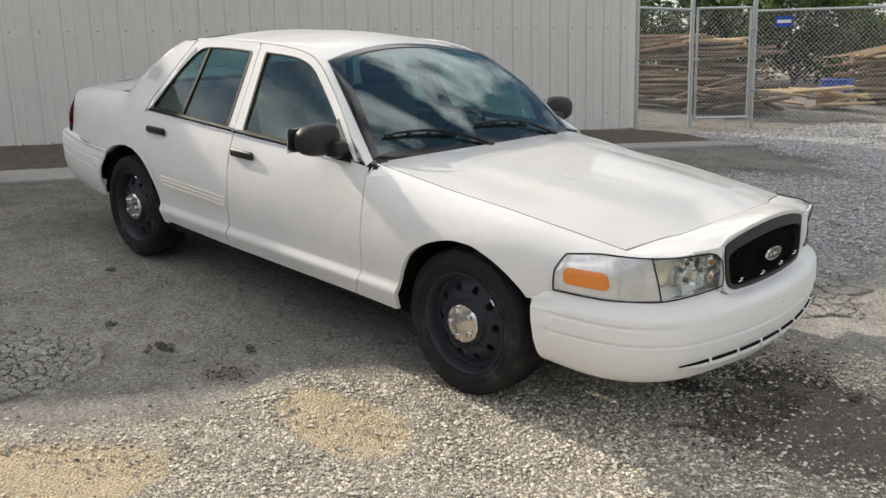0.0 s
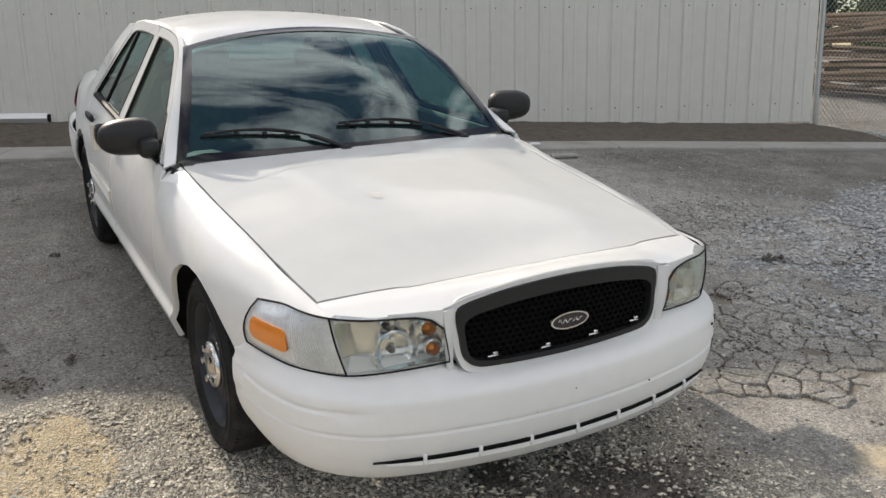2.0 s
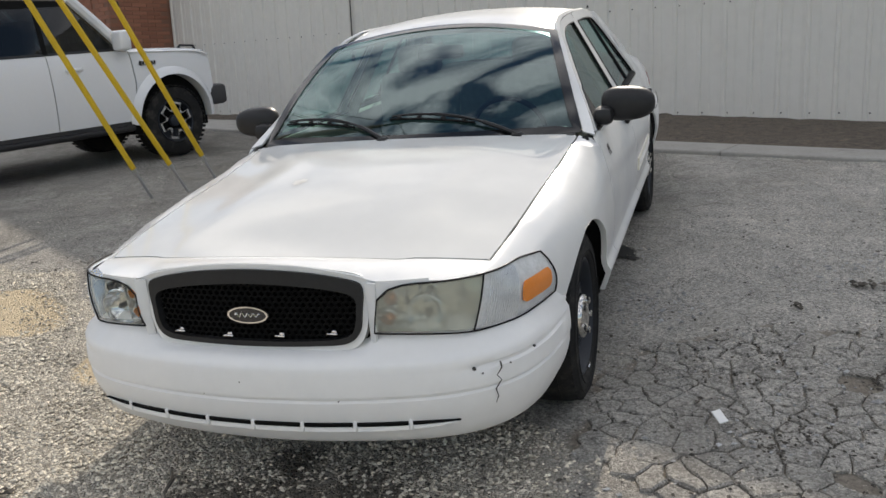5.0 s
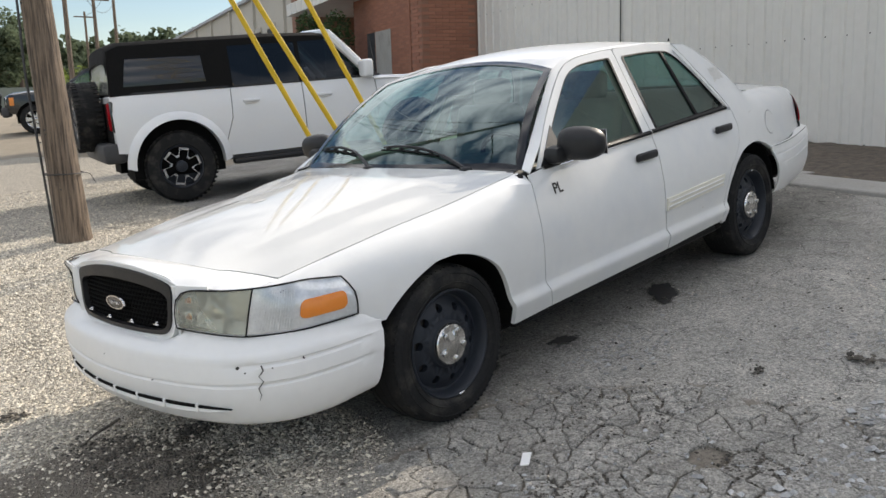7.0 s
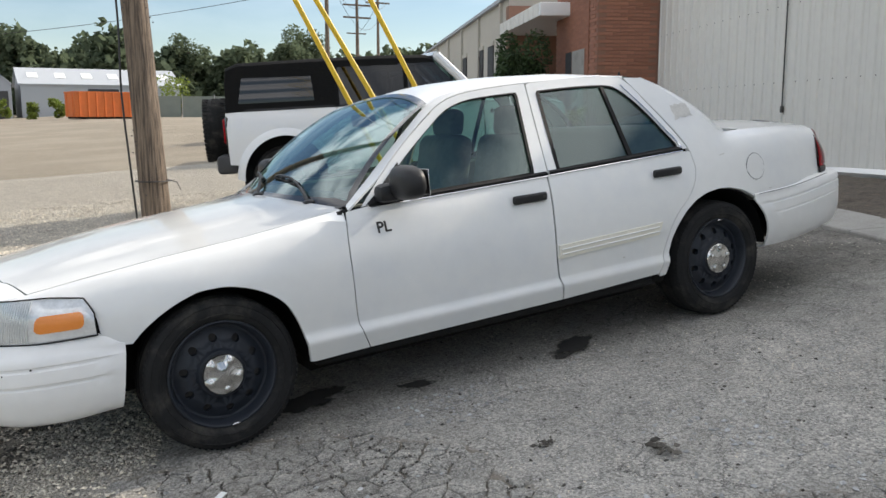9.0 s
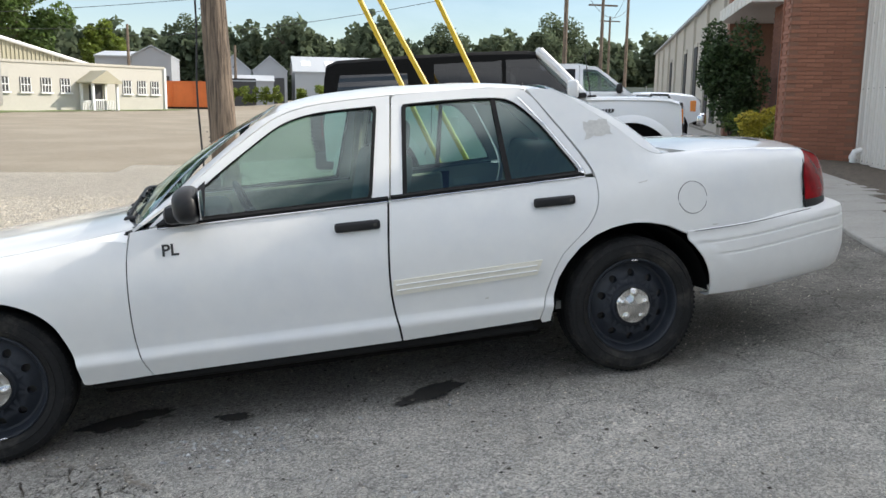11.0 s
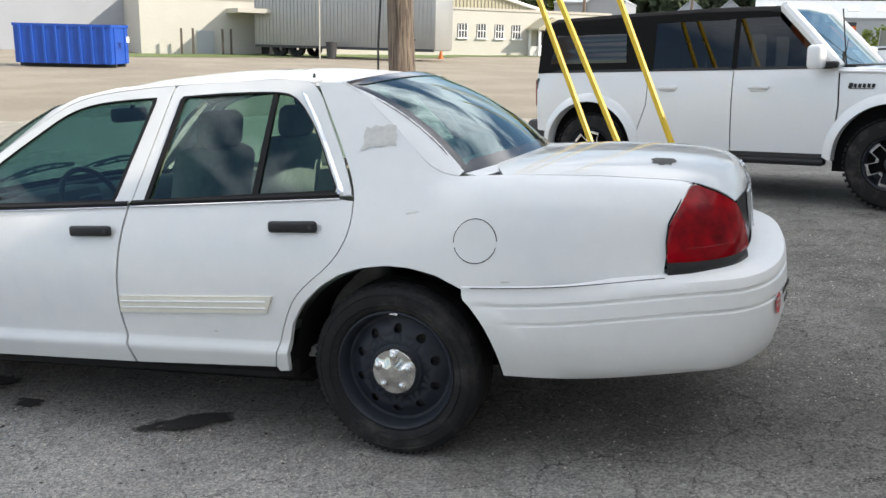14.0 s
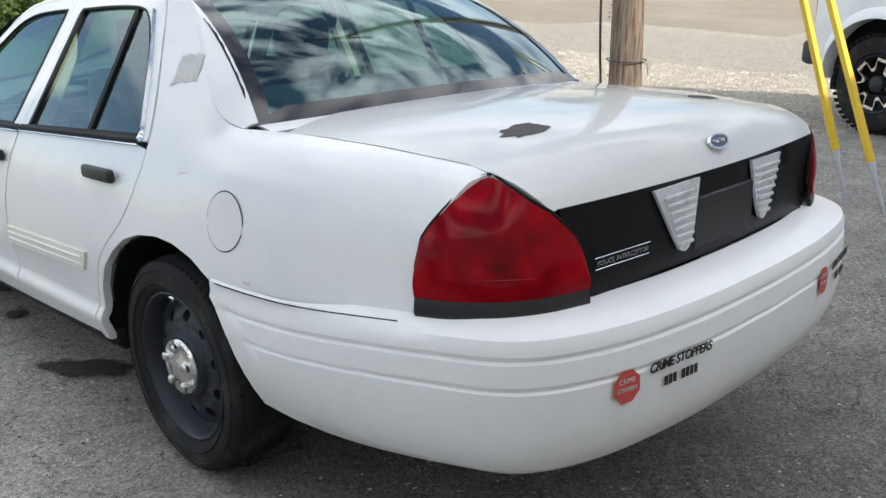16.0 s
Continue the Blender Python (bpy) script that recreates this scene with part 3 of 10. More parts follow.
def build_ground():
    xs = axis_steps(-900, 900, -5.5, 4.5, 0.06)
    ys = axis_steps(-900, 900, -6.0, 6.0, 0.06)
    verts, zones = [], []
    for x in xs:
        for y in ys:
            v = Vector((x, y, 0))
            near = math.hypot(x, y) < 14
            z = ground_z(x, y)
            if near:
                g, r, s, c, e, d = zone(x, y)
                z += 0.010 * noise.noise(v * 1.7) + 0.006 * noise.noise(v * 6) * (0.4 + g + r) + 0.012 * e * noise.noise(v * 9) + 0.012 * s * noise.noise(v * 5)
                w = broken(x, y)
                e = max(e, 0.95 * w)
                z = z * (1 - w) + (ground_z(x, y) - 0.012 + 0.004 * noise.noise(v * 11)) * w
            else:
                g, r, s, c, e, d = zone(x, y) if math.hypot(x, y) < 60 else (0, 0, 0, 1, 0, 0.2)
                g = e = 0.0
                r = r if y > 0 and math.hypot(x, y) < 40 else 0.0
            n = x * N_DIR.x + y * N_DIR.y
            if n < -3.64:
                z -= 0.05
            verts.append((x, y, z))
            zones.append((g, r, s, c, e, d))
    ny = len(ys)
    faces = [(i * ny + j, (i + 1) * ny + j, (i + 1) * ny + j + 1, i * ny + j + 1) for i in range(len(xs) - 1) for j in range(ny - 1)]
    me = bpy.data.meshes.new("ground")
    me.from_pydata(verts, [], faces)
    for k, name in enumerate(("gravel", "rock", "sand", "conc", "earth", "dust_shade")):
        a = me.attributes.new(name, "FLOAT", "POINT")
        a.data.foreach_set("value", [z[k] for z in zones])
    me.materials.append(LOT)
    me.polygons.foreach_set("use_smooth", [True] * len(me.polygons))
    return tagged(new("ground", me), "worn grey asphalt lot with gravel, sand and pale concrete beyond", "ground", kind="structure")


LOT = ground_material()
build_ground()

# ---- the building behind the cars ----
SIDING = material("cream_metal_siding", (0.66, 0.64, 0.59), 0.5, vary=0.05, scale=0.8, fine=9, second=(0.60, 0.58, 0.53), spots=0.62)
CONCRETE = material("sidewalk_concrete", (0.33, 0.32, 0.295), 0.9, vary=0.16, scale=2.5, fine=40, bump=0.25, bump_scale=120, second=(0.24, 0.23, 0.21), spots=0.55)
MULCH = material("brown_mulch", (0.105, 0.085, 0.066), 0.95, vary=0.7, scale=14, fine=70, bump=1.0, bump_scale=50, second=(0.16, 0.12, 0.08), spots=0.58)
BRICK = material("red_brick", (0.29, 0.125, 0.078), 0.85, vary=0.12, scale=4, fine=30, bump=0.1, bump_scale=90, island=0.12)
MORTAR = material("mortar", (0.24, 0.125, 0.085), 0.95, vary=0.12, scale=8, bump=0.2)
GALV = material("galvanised_steel", (0.46, 0.47, 0.48), 0.38, 0.85, vary=0.1, scale=14)
TOP_Z = 4.95
WALL_N = -6.0


def ribbed_wall(name, s0, s1, n, z0, z1, label, pitch=0.305, thick=0.06, mat=None):
    """Metal siding in sheets: broad flats with narrow raised ribs."""
    root = thing(name, label, "wall", kind="structure")
    L = s1 - s0
    count = max(1, int(round(L / 0.915)))
    w = L / count
    for i in range(count):
        a = s0 + i * w
        pts = []
        ribs = 3
        for k in range(ribs):
            u = a + w * k / ribs
            q = w / ribs
            pts += [(u + 0.001, 0.0), (u + 0.03, 0.0), (u + 0.045, 0.024), (u + 0.075, 0.024), (u + 0.09, 0.0), (u + q * 0.55, 0.0), (u + q * 0.57, 0.006), (u + q * 0.62, 0.006), (u + q * 0.64, 0.0)]
        pts.append((a + w - 0.001, 0.0))
        rows = [[tuple(place(u, n + d, z)) for u, d in pts] for z in (z0 + 0.02 * math.sin(i * 1.7) * 0.5, z0 + 0.4, z1)]
        part("panel", strip(rows, 0.004, N_DIR), mat or SIDING, root, smooth=25)
        # screw heads
        bm = bmesh.new()
        for k in range(ribs):
            for zz in (z0 + 0.25, z0 + 1.5, z0 + 2.6):
                c = place(a + w * k / ribs + 0.11, n + 0.004, zz)
                add_tube(bm, [c, c + N_DIR * 0.006], 0.009, 6)
        part("screw", bm, SCUFF, root)
    c = place((s0 + s1) / 2, n - thick / 2 - 0.03, (z0 + z1) / 2)
    rot = Matrix(((N_DIR.x, W_DIR.x, 0), (N_DIR.y, W_DIR.y, 0), (0, 0, 1)))
    part("backing", boxbm(c, (thick, L, z1 - z0), 0, rot), SIDING, root, smooth=0)
    return root


ROT_B = Matrix(((N_DIR.x, W_DIR.x, 0), (N_DIR.y, W_DIR.y, 0), (0, 0, 1)))
ribbed_wall("wall_metal", -12.1, 6.36, WALL_N, 0.30, TOP_Z, "cream ribbed metal siding wall, dirty at the foot")


def slab(s0, s1, n0, n1, z_fn, thick, mat, bevel=0.012, steps=1):
    bm = bmesh.new()
    rows = []
    ss = [s0 + (s1 - s0) * k / steps for k in range(steps + 1)]
    for s in ss:
        rows.append([place(s, n0), place(s, n0 - bevel), place(s, n1 + bevel), place(s, n1)])
    V = []
    for r in rows:
        line = []
        for k, p in enumerate(r):
            zt = z_fn(p.x, p.y)
            line.append((bm.verts.new((p.x, p.y, zt - (bevel if k in (0, 3) else 0))), bm.verts.new((p.x, p.y, zt - thick))))
        V.append(line)
    for a, b in zip(V, V[1:]):
        for k in range(3):
            bm.faces.new((a[k][0], a[k + 1][0], b[k + 1][0], b[k][0]))
        bm.faces.new((a[0][0], b[0][0], b[0][1], a[0][1]))
        bm.faces.new((a[3][1], b[3][1], b[3][0], a[3][0]))
    for line in (V[0], V[-1]):
        for k in range(3):
            bm.faces.new((line[k][0], line[k][1], line[k + 1][1], line[k + 1][0]))
    bmesh.ops.recalc_face_normals(bm, faces=bm.faces[:])
    return bm


def walk_z(x, y):
    return ground_z(x, y) + 0.035


side = thing("pavement", "grey concrete kerb walk beside the wall, with joints and stains", "pavement", kind="structure")
s = -60.0
while s < 6.4:
    L = 1.5 if s > -14 else 3.0
    wide = -4.8 if s < -7.4 else (-4.5 if s < -5.2 else (-4.2 if s < -2.9 else -4.06))
    part("slab", slab(s + 0.006, min(s + L, 6.4) - 0.006, -3.60, wide, walk_z, 0.16, CONCRETE, 0.01, 2), CONCRETE, side, smooth=30)
    s += L


def mulch_bed():
    bm = bmesh.new()
    rows = []
    for i in range(150):
        s = -12.0 + 18.3 * i / 149
        row = []
        n0 = (-4.78 if s < -7.4 else (-4.48 if s < -5.2 else (-4.18 if s < -2.9 else -4.04))) + 0.05 * noise.noise(Vector((s * 2.3, 0, 4)))
        for j in range(14):
            n = n0 + (WALL_N + 0.0 - n0) * j / 13
            p = place(s, n)
            z = ground_z(p.x, p.y) + 0.02 + 0.035 * math.sin(math.pi * j / 13) + 0.02 * noise.noise(Vector((s * 5, n * 5, 0))) + 0.012 * noise.noise(Vector((s * 17, n * 17, 3)))
            row.append((p.x, p.y, z))
        rows.append(row)
    return strip(rows, 0, (0, 0, 1))


tagged(part("mulch_bed", mulch_bed(), MULCH), "dark brown mulch strip along the foot of the wall", "mulch", kind="structure")

# ---- the white sedan ----
SEDAN = thing("sedan", "white four-door police-type sedan with black steel wheels, scuffed paint", "car", m=SLOPE)


def side_y(x, z):
    """How far the body's side stands out from the middle, belt line and glass house included."""
    if z > 0.955:
        return 0.862 - (z - 0.955) * 0.58
    p = float(np.interp(z, (0.20, 0.26, 0.33, 0.385, 0.402, 0.432, 0.446, 0.50, 0.60, 0.70, 0.80, 0.88, 0.955), (0.878, 0.902, 0.930, 0.952, 0.955, 0.937, 0.935, 0.942, 0.950, 0.944, 0.924, 0.899, 0.862)))
    w = float(np.interp(x, (-2.65, -2.45, -2.1, -1.8, -1.4, 1.2, 1.6, 1.9, 2.1, 2.25, 2.4), (0.845, 0.885, 0.945, 0.975, 0.995, 1.0, 0.975, 0.915, 0.865, 0.80, 0.70)))
    return p * w


def smooth_side(x, z):
    return sum(side_y(x + a, z + b) for a in (-0.08, 0, 0.08) for b in (-0.006, 0, 0.006)) / 9


def hood_edge(x):
    return float(np.interp(x, (0.75, 1.26, 1.9, 2.14, 2.27), (0.80, 0.772, 0.745, 0.720, 0.704))), float(np.interp(x, (0.75, 1.0, 1.26, 1.6, 1.9, 2.14, 2.27), (0.948, 0.915, 0.882, 0.852, 0.818, 0.785, 0.774)))


def lid_edge(x):
    return float(np.interp(x, (-2.55, -2.3, -1.7), (0.665, 0.69, 0.735))), float(np.interp(x, (-2.55, -2.4, -2.2, -1.9, -1.7), (1.002, 1.016, 1.032, 1.045, 1.045)))


def round_over(q, ys, zs, yh, zh, lean):
    """A point of the shoulder: it leaves the side along its slope and arrives nearly level."""
    h, w = zh - zs, ys - yh
    p = ((ys, zs), (ys + lean * h * 0.72, zs + h * 0.72), (yh + w * 0.62, zh - h * 0.02), (yh, zh))
    k = ((1 - q) ** 3, 3 * q * (1 - q) ** 2, 3 * q * q * (1 - q), q ** 3)
    return sum(a * c[0] for a, c in zip(k, p)), sum(a * c[1] for a, c in zip(k, p))


def fender_pt(x, v, edge, zs, soft=0.0):
    """A body side that rounds over to an upper edge; soft blends a quarter round into a freer curve."""
    yh, zh = edge(x)
    zs = min(zs, zh - 0.05)
    if v <= zs:
        return Vector((x, smooth_side(x, v), v))
    q = min(1.0, (v - zs) / (zh - zs))
    t = q * math.pi / 2
    ys = smooth_side(x, zs)
    y0, z0 = ys - (ys - yh) * (1 - math.cos(t)), zs + (zh - zs) * math.sin(t)
    y1, z1 = round_over(q, ys, zs, yh, zh, (smooth_side(x, zs) - smooth_side(x, zs - 0.03)) / 0.03)
    return Vector((x, y0 + (y1 - y0) * soft, z0 + (z1 - z0) * soft))


def softness(x):
    return 1 - ease(1.75, 1.92, x)


def front_fender(x, v):
    return fender_pt(x, v, hood_edge, shoulder(x), softness(x))


def shoulder(x):
    """Where the fender's side begins to round over towards the hood."""
    return float(np.interp(x, (0.80, 0.95, 1.15, 1.40, 1.70, 1.88, 2.0), (0.885, 0.82, 0.745, 0.705, 0.69, 0.67, 0.66)))


def bent(x, z, edge, zs, soft=0.0):
    """The way up a rounded shoulder at which height z is reached."""
    zh = edge(x)[1]
    zs = min(zs, zh - 0.05)
    if z <= zs:
        return x, z
    vs = np.linspace(zs, zh, 60)
    return x, float(np.interp(z, [fender_pt(x, v, edge, zs, soft).z for v in vs], vs))


def quarter(x, v):
    plain = Vector((x, smooth_side(x, v), v))
    if x > -1.5:
        return plain
    k = ease(1.5, 1.8, -x)
    return fender_pt(x, v, lid_edge, 0.82) * k + plain * (1 - k)


def body(x, z):
    return Vector((x, smooth_side(x, z), z))


def both(name, bm, mat, label="", parent=None, smooth=40, shadow=True):
    m2 = mirrored(bm)
    a = part(name, bm, mat, parent or SEDAN, label, smooth, shadow)
    return a, part(name, m2, mat, parent or SEDAN, label, smooth, shadow)


ARCH_R = [(-1.735, 0.674), (-1.65, 0.712), (-1.55, 0.738), (-1.46, 0.745), (-1.36, 0.735), (-1.27, 0.708), (-1.19, 0.66), (-1.12, 0.595), (-1.07, 0.52), (-1.045, 0.44), (-1.025, 0.32)]
ARCH_F = [(1.075, 0.31), (1.095, 0.43), (1.125, 0.52), (1.17, 0.60), (1.25, 0.662), (1.36, 0.704), (1.46, 0.714), (1.56, 0.698), (1.66, 0.653), (1.745, 0.595), (1.795, 0.545)]
ARCH_F = [bent(x, z, hood_edge, shoulder(x), softness(x)) for x, z in ARCH_F]
FRONT_SEAM = curve([(0.812, 0.935), (0.835, 0.81), (0.842, 0.60), (0.832, 0.43), (0.785, 0.312)], 4)
MID_SEAM = curve([(-0.312, 0.318), (-0.278, 0.54), (-0.284, 0.75), (-0.312, 0.962)], 4)
REAR_SEAM = curve([(-0.97, 0.335), (-1.02, 0.49), (-1.095, 0.63), (-1.235, 0.75), (-1.30, 0.85), (-1.315, 0.95), (-1.30, 1.03), (-1.25, 1.13), (-1.17, 1.265), (-1.075, 1.415)], 4)
G = 0.005
CREASE = (0.370, 0.386, 0.396, 0.406, 0.418, 0.430, 0.440, 0.452)   # the fold low along the side


def shift(pts, d):
    return [(p[0] + d, p[1]) for p in pts]


# fenders
out_f = shift(FRONT_SEAM, G) + [(1.06, 0.305)] + curve(ARCH_F, 3) + [(1.90, 0.550), (1.905, 0.60), (1.910, 0.66)] + [bent(x, z, hood_edge, shoulder(x), softness(x)) for x, z in ((1.918, 0.70), (1.945, 0.744), (2.0, 0.760), (2.08, 0.766), (2.16, 0.768), (2.22, 0.768), (2.262, 0.768))] + [(2.264, 0.774), (2.2, 0.779), (2.138, 0.785)]
out_f += [(x, hood_edge(x)[1]) for x in (2.0, 1.8, 1.6, 1.4, 1.2, 1.05, 0.9, 0.80)]
both("fender", panel(out_f, front_fender, 0.055, 0.012, (0, 1, 0.3), CREASE), PAINT)
# doors
out_d = FRONT_SEAM + shift(MID_SEAM, G) + [(-0.05, 0.962), (0.35, 0.955), (0.70, 0.945)]
doors_f = both("front_door", panel(out_d, body, 0.06, 0.012, (0, 1, 0), CREASE), PAINT)
low_rear = [p for p in REAR_SEAM if p[1] < 0.99]
out_r = shift(MID_SEAM[::-1], -G) + [(-0.315, 0.318)] + low_rear + [(-1.2, 0.984), (-0.76, 0.975)]
doors_r = both("rear_door", panel(out_r, body, 0.06, 0.012, (0, 1, 0), CREASE), PAINT)
# quarter panels with the roof pillar
out_q = shift(REAR_SEAM, -G) + [(-1.20, 1.405)] + curve([(-1.30, 1.345), (-1.46, 1.215), (-1.60, 1.10), (-1.70, 1.05)], 3) + [(x, lid_edge(x)[1]) for x in (-1.85, -2.0, -2.15, -2.3, -2.42, -2.522)]
out_q += [bent(x, z, lid_edge, 0.82) for x, z in ((-2.497, 0.965), (-2.468, 0.905), (-2.452, 0.84))] + [(-2.440, 0.78), (-2.43, 0.70), (-2.05, 0.672)] + [(-1.76, 0.655)] + ARCH_R[1:] + [(-0.985, 0.315)]
both("quarter_panel", panel(out_q, quarter, 0.055, 0.025, (0, 1, 0.2), CREASE), PAINT)


def lip(pts, fn, name="arch_lip"):
    """The rolled edge of a wheel arch."""
    rows = []
    for x, z in pts:
        p = fn(x, z)
        rows.append([p + Vector((0, 0.0012, 0)), p + Vector((0, -0.004, -0.003)), p + Vector((0, -0.022, -0.002))])
    return strip(rows, 0, (0, 0.2, -1))


both("arch_lip", lip(curve(ARCH_F, 3), front_fender), PAINT)
both("arch_lip", lip(curve(ARCH_R, 4), quarter), PAINT)
# window frames and panes
OUT_FW = [(0.735, 0.948)] + curve([(0.62, 1.045), (0.46, 1.168), (0.28, 1.29), (0.14, 1.37), (0.0, 1.408), (-0.20, 1.425), (-0.40, 1.432)], 3) + [(-0.318, 0.968)]
IN_FW = [(0.655, 0.962)] + curve([(0.58, 1.03), (0.44, 1.135), (0.27, 1.25), (0.13, 1.335), (0.0, 1.372), (-0.15, 1.384), (-0.325, 1.388)], 3) + [(-0.235, 0.978)]
OUT_RW = [(-0.324, 0.968), (-0.408, 1.432)] + curve([(-0.65, 1.436), (-0.90, 1.432), (-1.065, 1.408), (-1.165, 1.262), (-1.243, 1.13), (-1.292, 1.03), (-1.305, 0.992)], 3)
IN_RW = [(-0.388, 0.98), (-0.455, 1.386)] + curve([(-0.65, 1.39), (-0.89, 1.384), (-1.0, 1.355), (-1.105, 1.24), (-1.19, 1.10), (-1.235, 1.025), (-1.24, 1.006)], 3)


def inset(fn, d):
    return lambda x, z: fn(x, z) - Vector((0, d, 0))


for doors, o, i in ((doors_f, OUT_FW, IN_FW), (doors_r, OUT_RW, IN_RW)):
    fb = ring(o, i, body, 90, 3, 0.012, (0, 1, 0))
    ctr = Vector((sum(p[0] for p in i) / len(i), sum(p[1] for p in i) / len(i)))
    i2 = [tuple(ctr + (Vector(p) - ctr) * 0.975) for p in i]
    i3 = [tuple(ctr + (Vector(p) - ctr) * 1.012) for p in i]
    sb = ring(i3, i2, lambda x, z: body(x, z) + Vector((0, 0.003, 0)), 90, 1, 0.012, (0, 1, 0))
    gb = panel(i, inset(body, 0.010), 0.09, 0.0, (0, 1, 0))
    for d, bmf, bms, bmg in zip(doors, (fb, mirrored(fb)), (sb, mirrored(sb)), (gb, mirrored(gb))):
        part("window_frame", bmf, PAINT, d)
        part("window_seal", bms, SEAL, d)
        part("window_pane", bmg, GLASS, d, shadow=False)
# the bar that splits the rear door's glass
bar = panel([(-0.878, 0.985), (-0.905, 0.985), (-0.91, 1.385), (-0.888, 1.385)], lambda x, z: body(x, z) + Vector((0, 0.001, 0)), 0.08, 0.014, (0, 1, 0))
for d, b_ in zip(doors_r, (bar, mirrored(bar))):
    part("window_bar", b_, SEAL, d)
# bright and black belt strips
for doors, x0, x1, z0, z1 in ((doors_f, 0.70, -0.312, 0.948, 0.966), (doors_r, -0.324, -1.262, 0.968, 0.990)):
    rows = []
    for k in range(25):
        x = x0 + (x1 - x0) * k / 24
        z = z0 + (z1 - z0) * k / 24
        p = body(x, z)
        rows.append([p + Vector((0, 0.002, -0.012)), p + Vector((0, 0.010, -0.006)), p + Vector((0, 0.010, 0.006)), p + Vector((0, -0.004, 0.014))])
    sb = strip(rows, 0, (0, 1, 0))
    for d, b_ in zip(doors, (sb, mirrored(sb))):
        part("belt_strip", b_, SEAL, d)
    bm = bmesh.new()
    add_tube(bm, [tuple(r[1] + Vector((0, 0.0015, -0.003))) for r in rows], 0.0028, 5)
    for d, b_ in zip(doors, (bm, mirrored(bm))):
        part("belt_trim", b_, CHROME, d, "thin bright belt line")
bright = strip([[body(x, z) + Vector((0, 0.006, 0)) - Vector((dx, 0, dz)) * 0.013, body(x, z) + Vector((0, 0.012, 0)), body(x, z) + Vector((0, 0.006, 0)) + Vector((dx, 0, dz)) * 0.013] for x, z, dx, dz in
                [(p[0], p[1], 0.8, 0.5) for p in curve([(-1.03, 1.375), (-1.13, 1.235), (-1.21, 1.10), (-1.258, 1.02), (-1.258, 0.995)], 4)]], 0, (0, 1, 0))
for d, b_ in zip(doors_r, (bright, mirrored(bright))):
    part("bright_trim", b_, CHROME, d, "thin chrome window trim")


# A pillars and roof rails
def pillar_rows(pts_out, pts_in):
    return strip([[a, [(a[c] + b[c]) / 2 for c in range(3)], b] for a, b in zip(pts_out, pts_in)], 0.01, (0, 1, 0.5))


LINE_DOOR = resample([(p[0] + 0.004, p[1] + 0.004) for p in [(0.80, 0.938)] + OUT_FW[1:-1]] + [(-0.9, 1.437), (-1.07, 1.415)], 44)
LINE_DOOR = [tuple(body(x, z)) for x, z in LINE_DOOR]
ROOF_EDGE = resample([(0.79, 0.815, 0.955), (0.50, 0.71, 1.17), (0.235, 0.615, 1.36), (0.10, 0.588, 1.41), (-0.1, 0.572, 1.44), (-0.45, 0.565, 1.448), (-0.9, 0.565, 1.442), (-1.09, 0.575, 1.425)], 44)
both("roof_rail", pillar_rows(LINE_DOOR, ROOF_EDGE), PAINT)


# roof, windscreen, rear window
def roof_z(x, y):
    c = float(np.interp(x, (-1.42, -1.3, -1.15, -0.9, -0.45, -0.1, 0.08, 0.22), (1.395, 1.425, 1.455, 1.482, 1.494, 1.480, 1.448, 1.400)))
    return c - 0.052 * (y / 0.58) ** 2 - (0.012 if abs(y) > 0.57 else 0)


def roof_fn(x, y):
    z = sum(roof_z(x + a, y) for a in (-0.06, 0, 0.06)) / 3
    return Vector((x, y, z))


edge_l = [(0.225, 0.60)] + [(x, y) for x, y, z in ROOF_EDGE if x < 0.2 and x > -1.1] + [(-1.17, 0.585)]
front_roof = [(0.235 - 0.10 * (1 - (y / 0.6) ** 2), y) for y in (-0.45, -0.3, -0.15, 0, 0.15, 0.3, 0.45)]
back_roof = [(-1.20 - 0.10 * (1 - (y / 0.6) ** 2), y) for y in (0.45, 0.3, 0.15, 0, -0.15, -0.3, -0.45)]
roof_out = front_roof + edge_l + back_roof + [(x, -y) for x, y in edge_l[::-1]]
part("roof", panel(roof_out, roof_fn, 0.07, 0.012, (0, 0, 1)), PAINT, SEDAN)


def sheet4(b0, b1, t0, t1, bulge_b, bulge_t, sag, n=16, m_=10, grow=0.0):
    rows = []
    for j in range(m_ + 1):
        v = j / m_
        row = []
        for i in range(n + 1):
            u = -1 + 2 * i / n
            k = 1 - u * u
            lo = Vector(b0).lerp(Vector(b1), (u + 1) / 2) + Vector(bulge_b) * k
            hi = Vector(t0).lerp(Vector(t1), (u + 1) / 2) + Vector(bulge_t) * k
            p = lo.lerp(hi, v)
            p += Vector(sag) * (1 - (2 * v - 1) ** 2)
            row.append(p)
        rows.append(row)
    return rows


WS = sheet4((0.765, -0.795, 0.952), (0.765, 0.795, 0.952), (0.222, -0.607, 1.372), (0.222, 0.607, 1.372), (0.14, 0, 0.012), (-0.098, 0, 0.066), (0.03, 0, 0.028))
part("windscreen", strip(WS, 0.0, (1, 0, 1)), WSHIELD, SEDAN, shadow=False)
RW = sheet4((-1.705, -0.712, 1.055), (-1.705, 0.712, 1.055), (-1.19, -0.592, 1.402), (-1.19, 0.592, 1.402), (-0.13, 0, 0.022), (-0.095, 0, 0.036), (-0.03, 0, 0.03))
part("rear_window", strip(RW, 0.0, (-1, 0, 1)), WSHIELD, SEDAN, shadow=False)


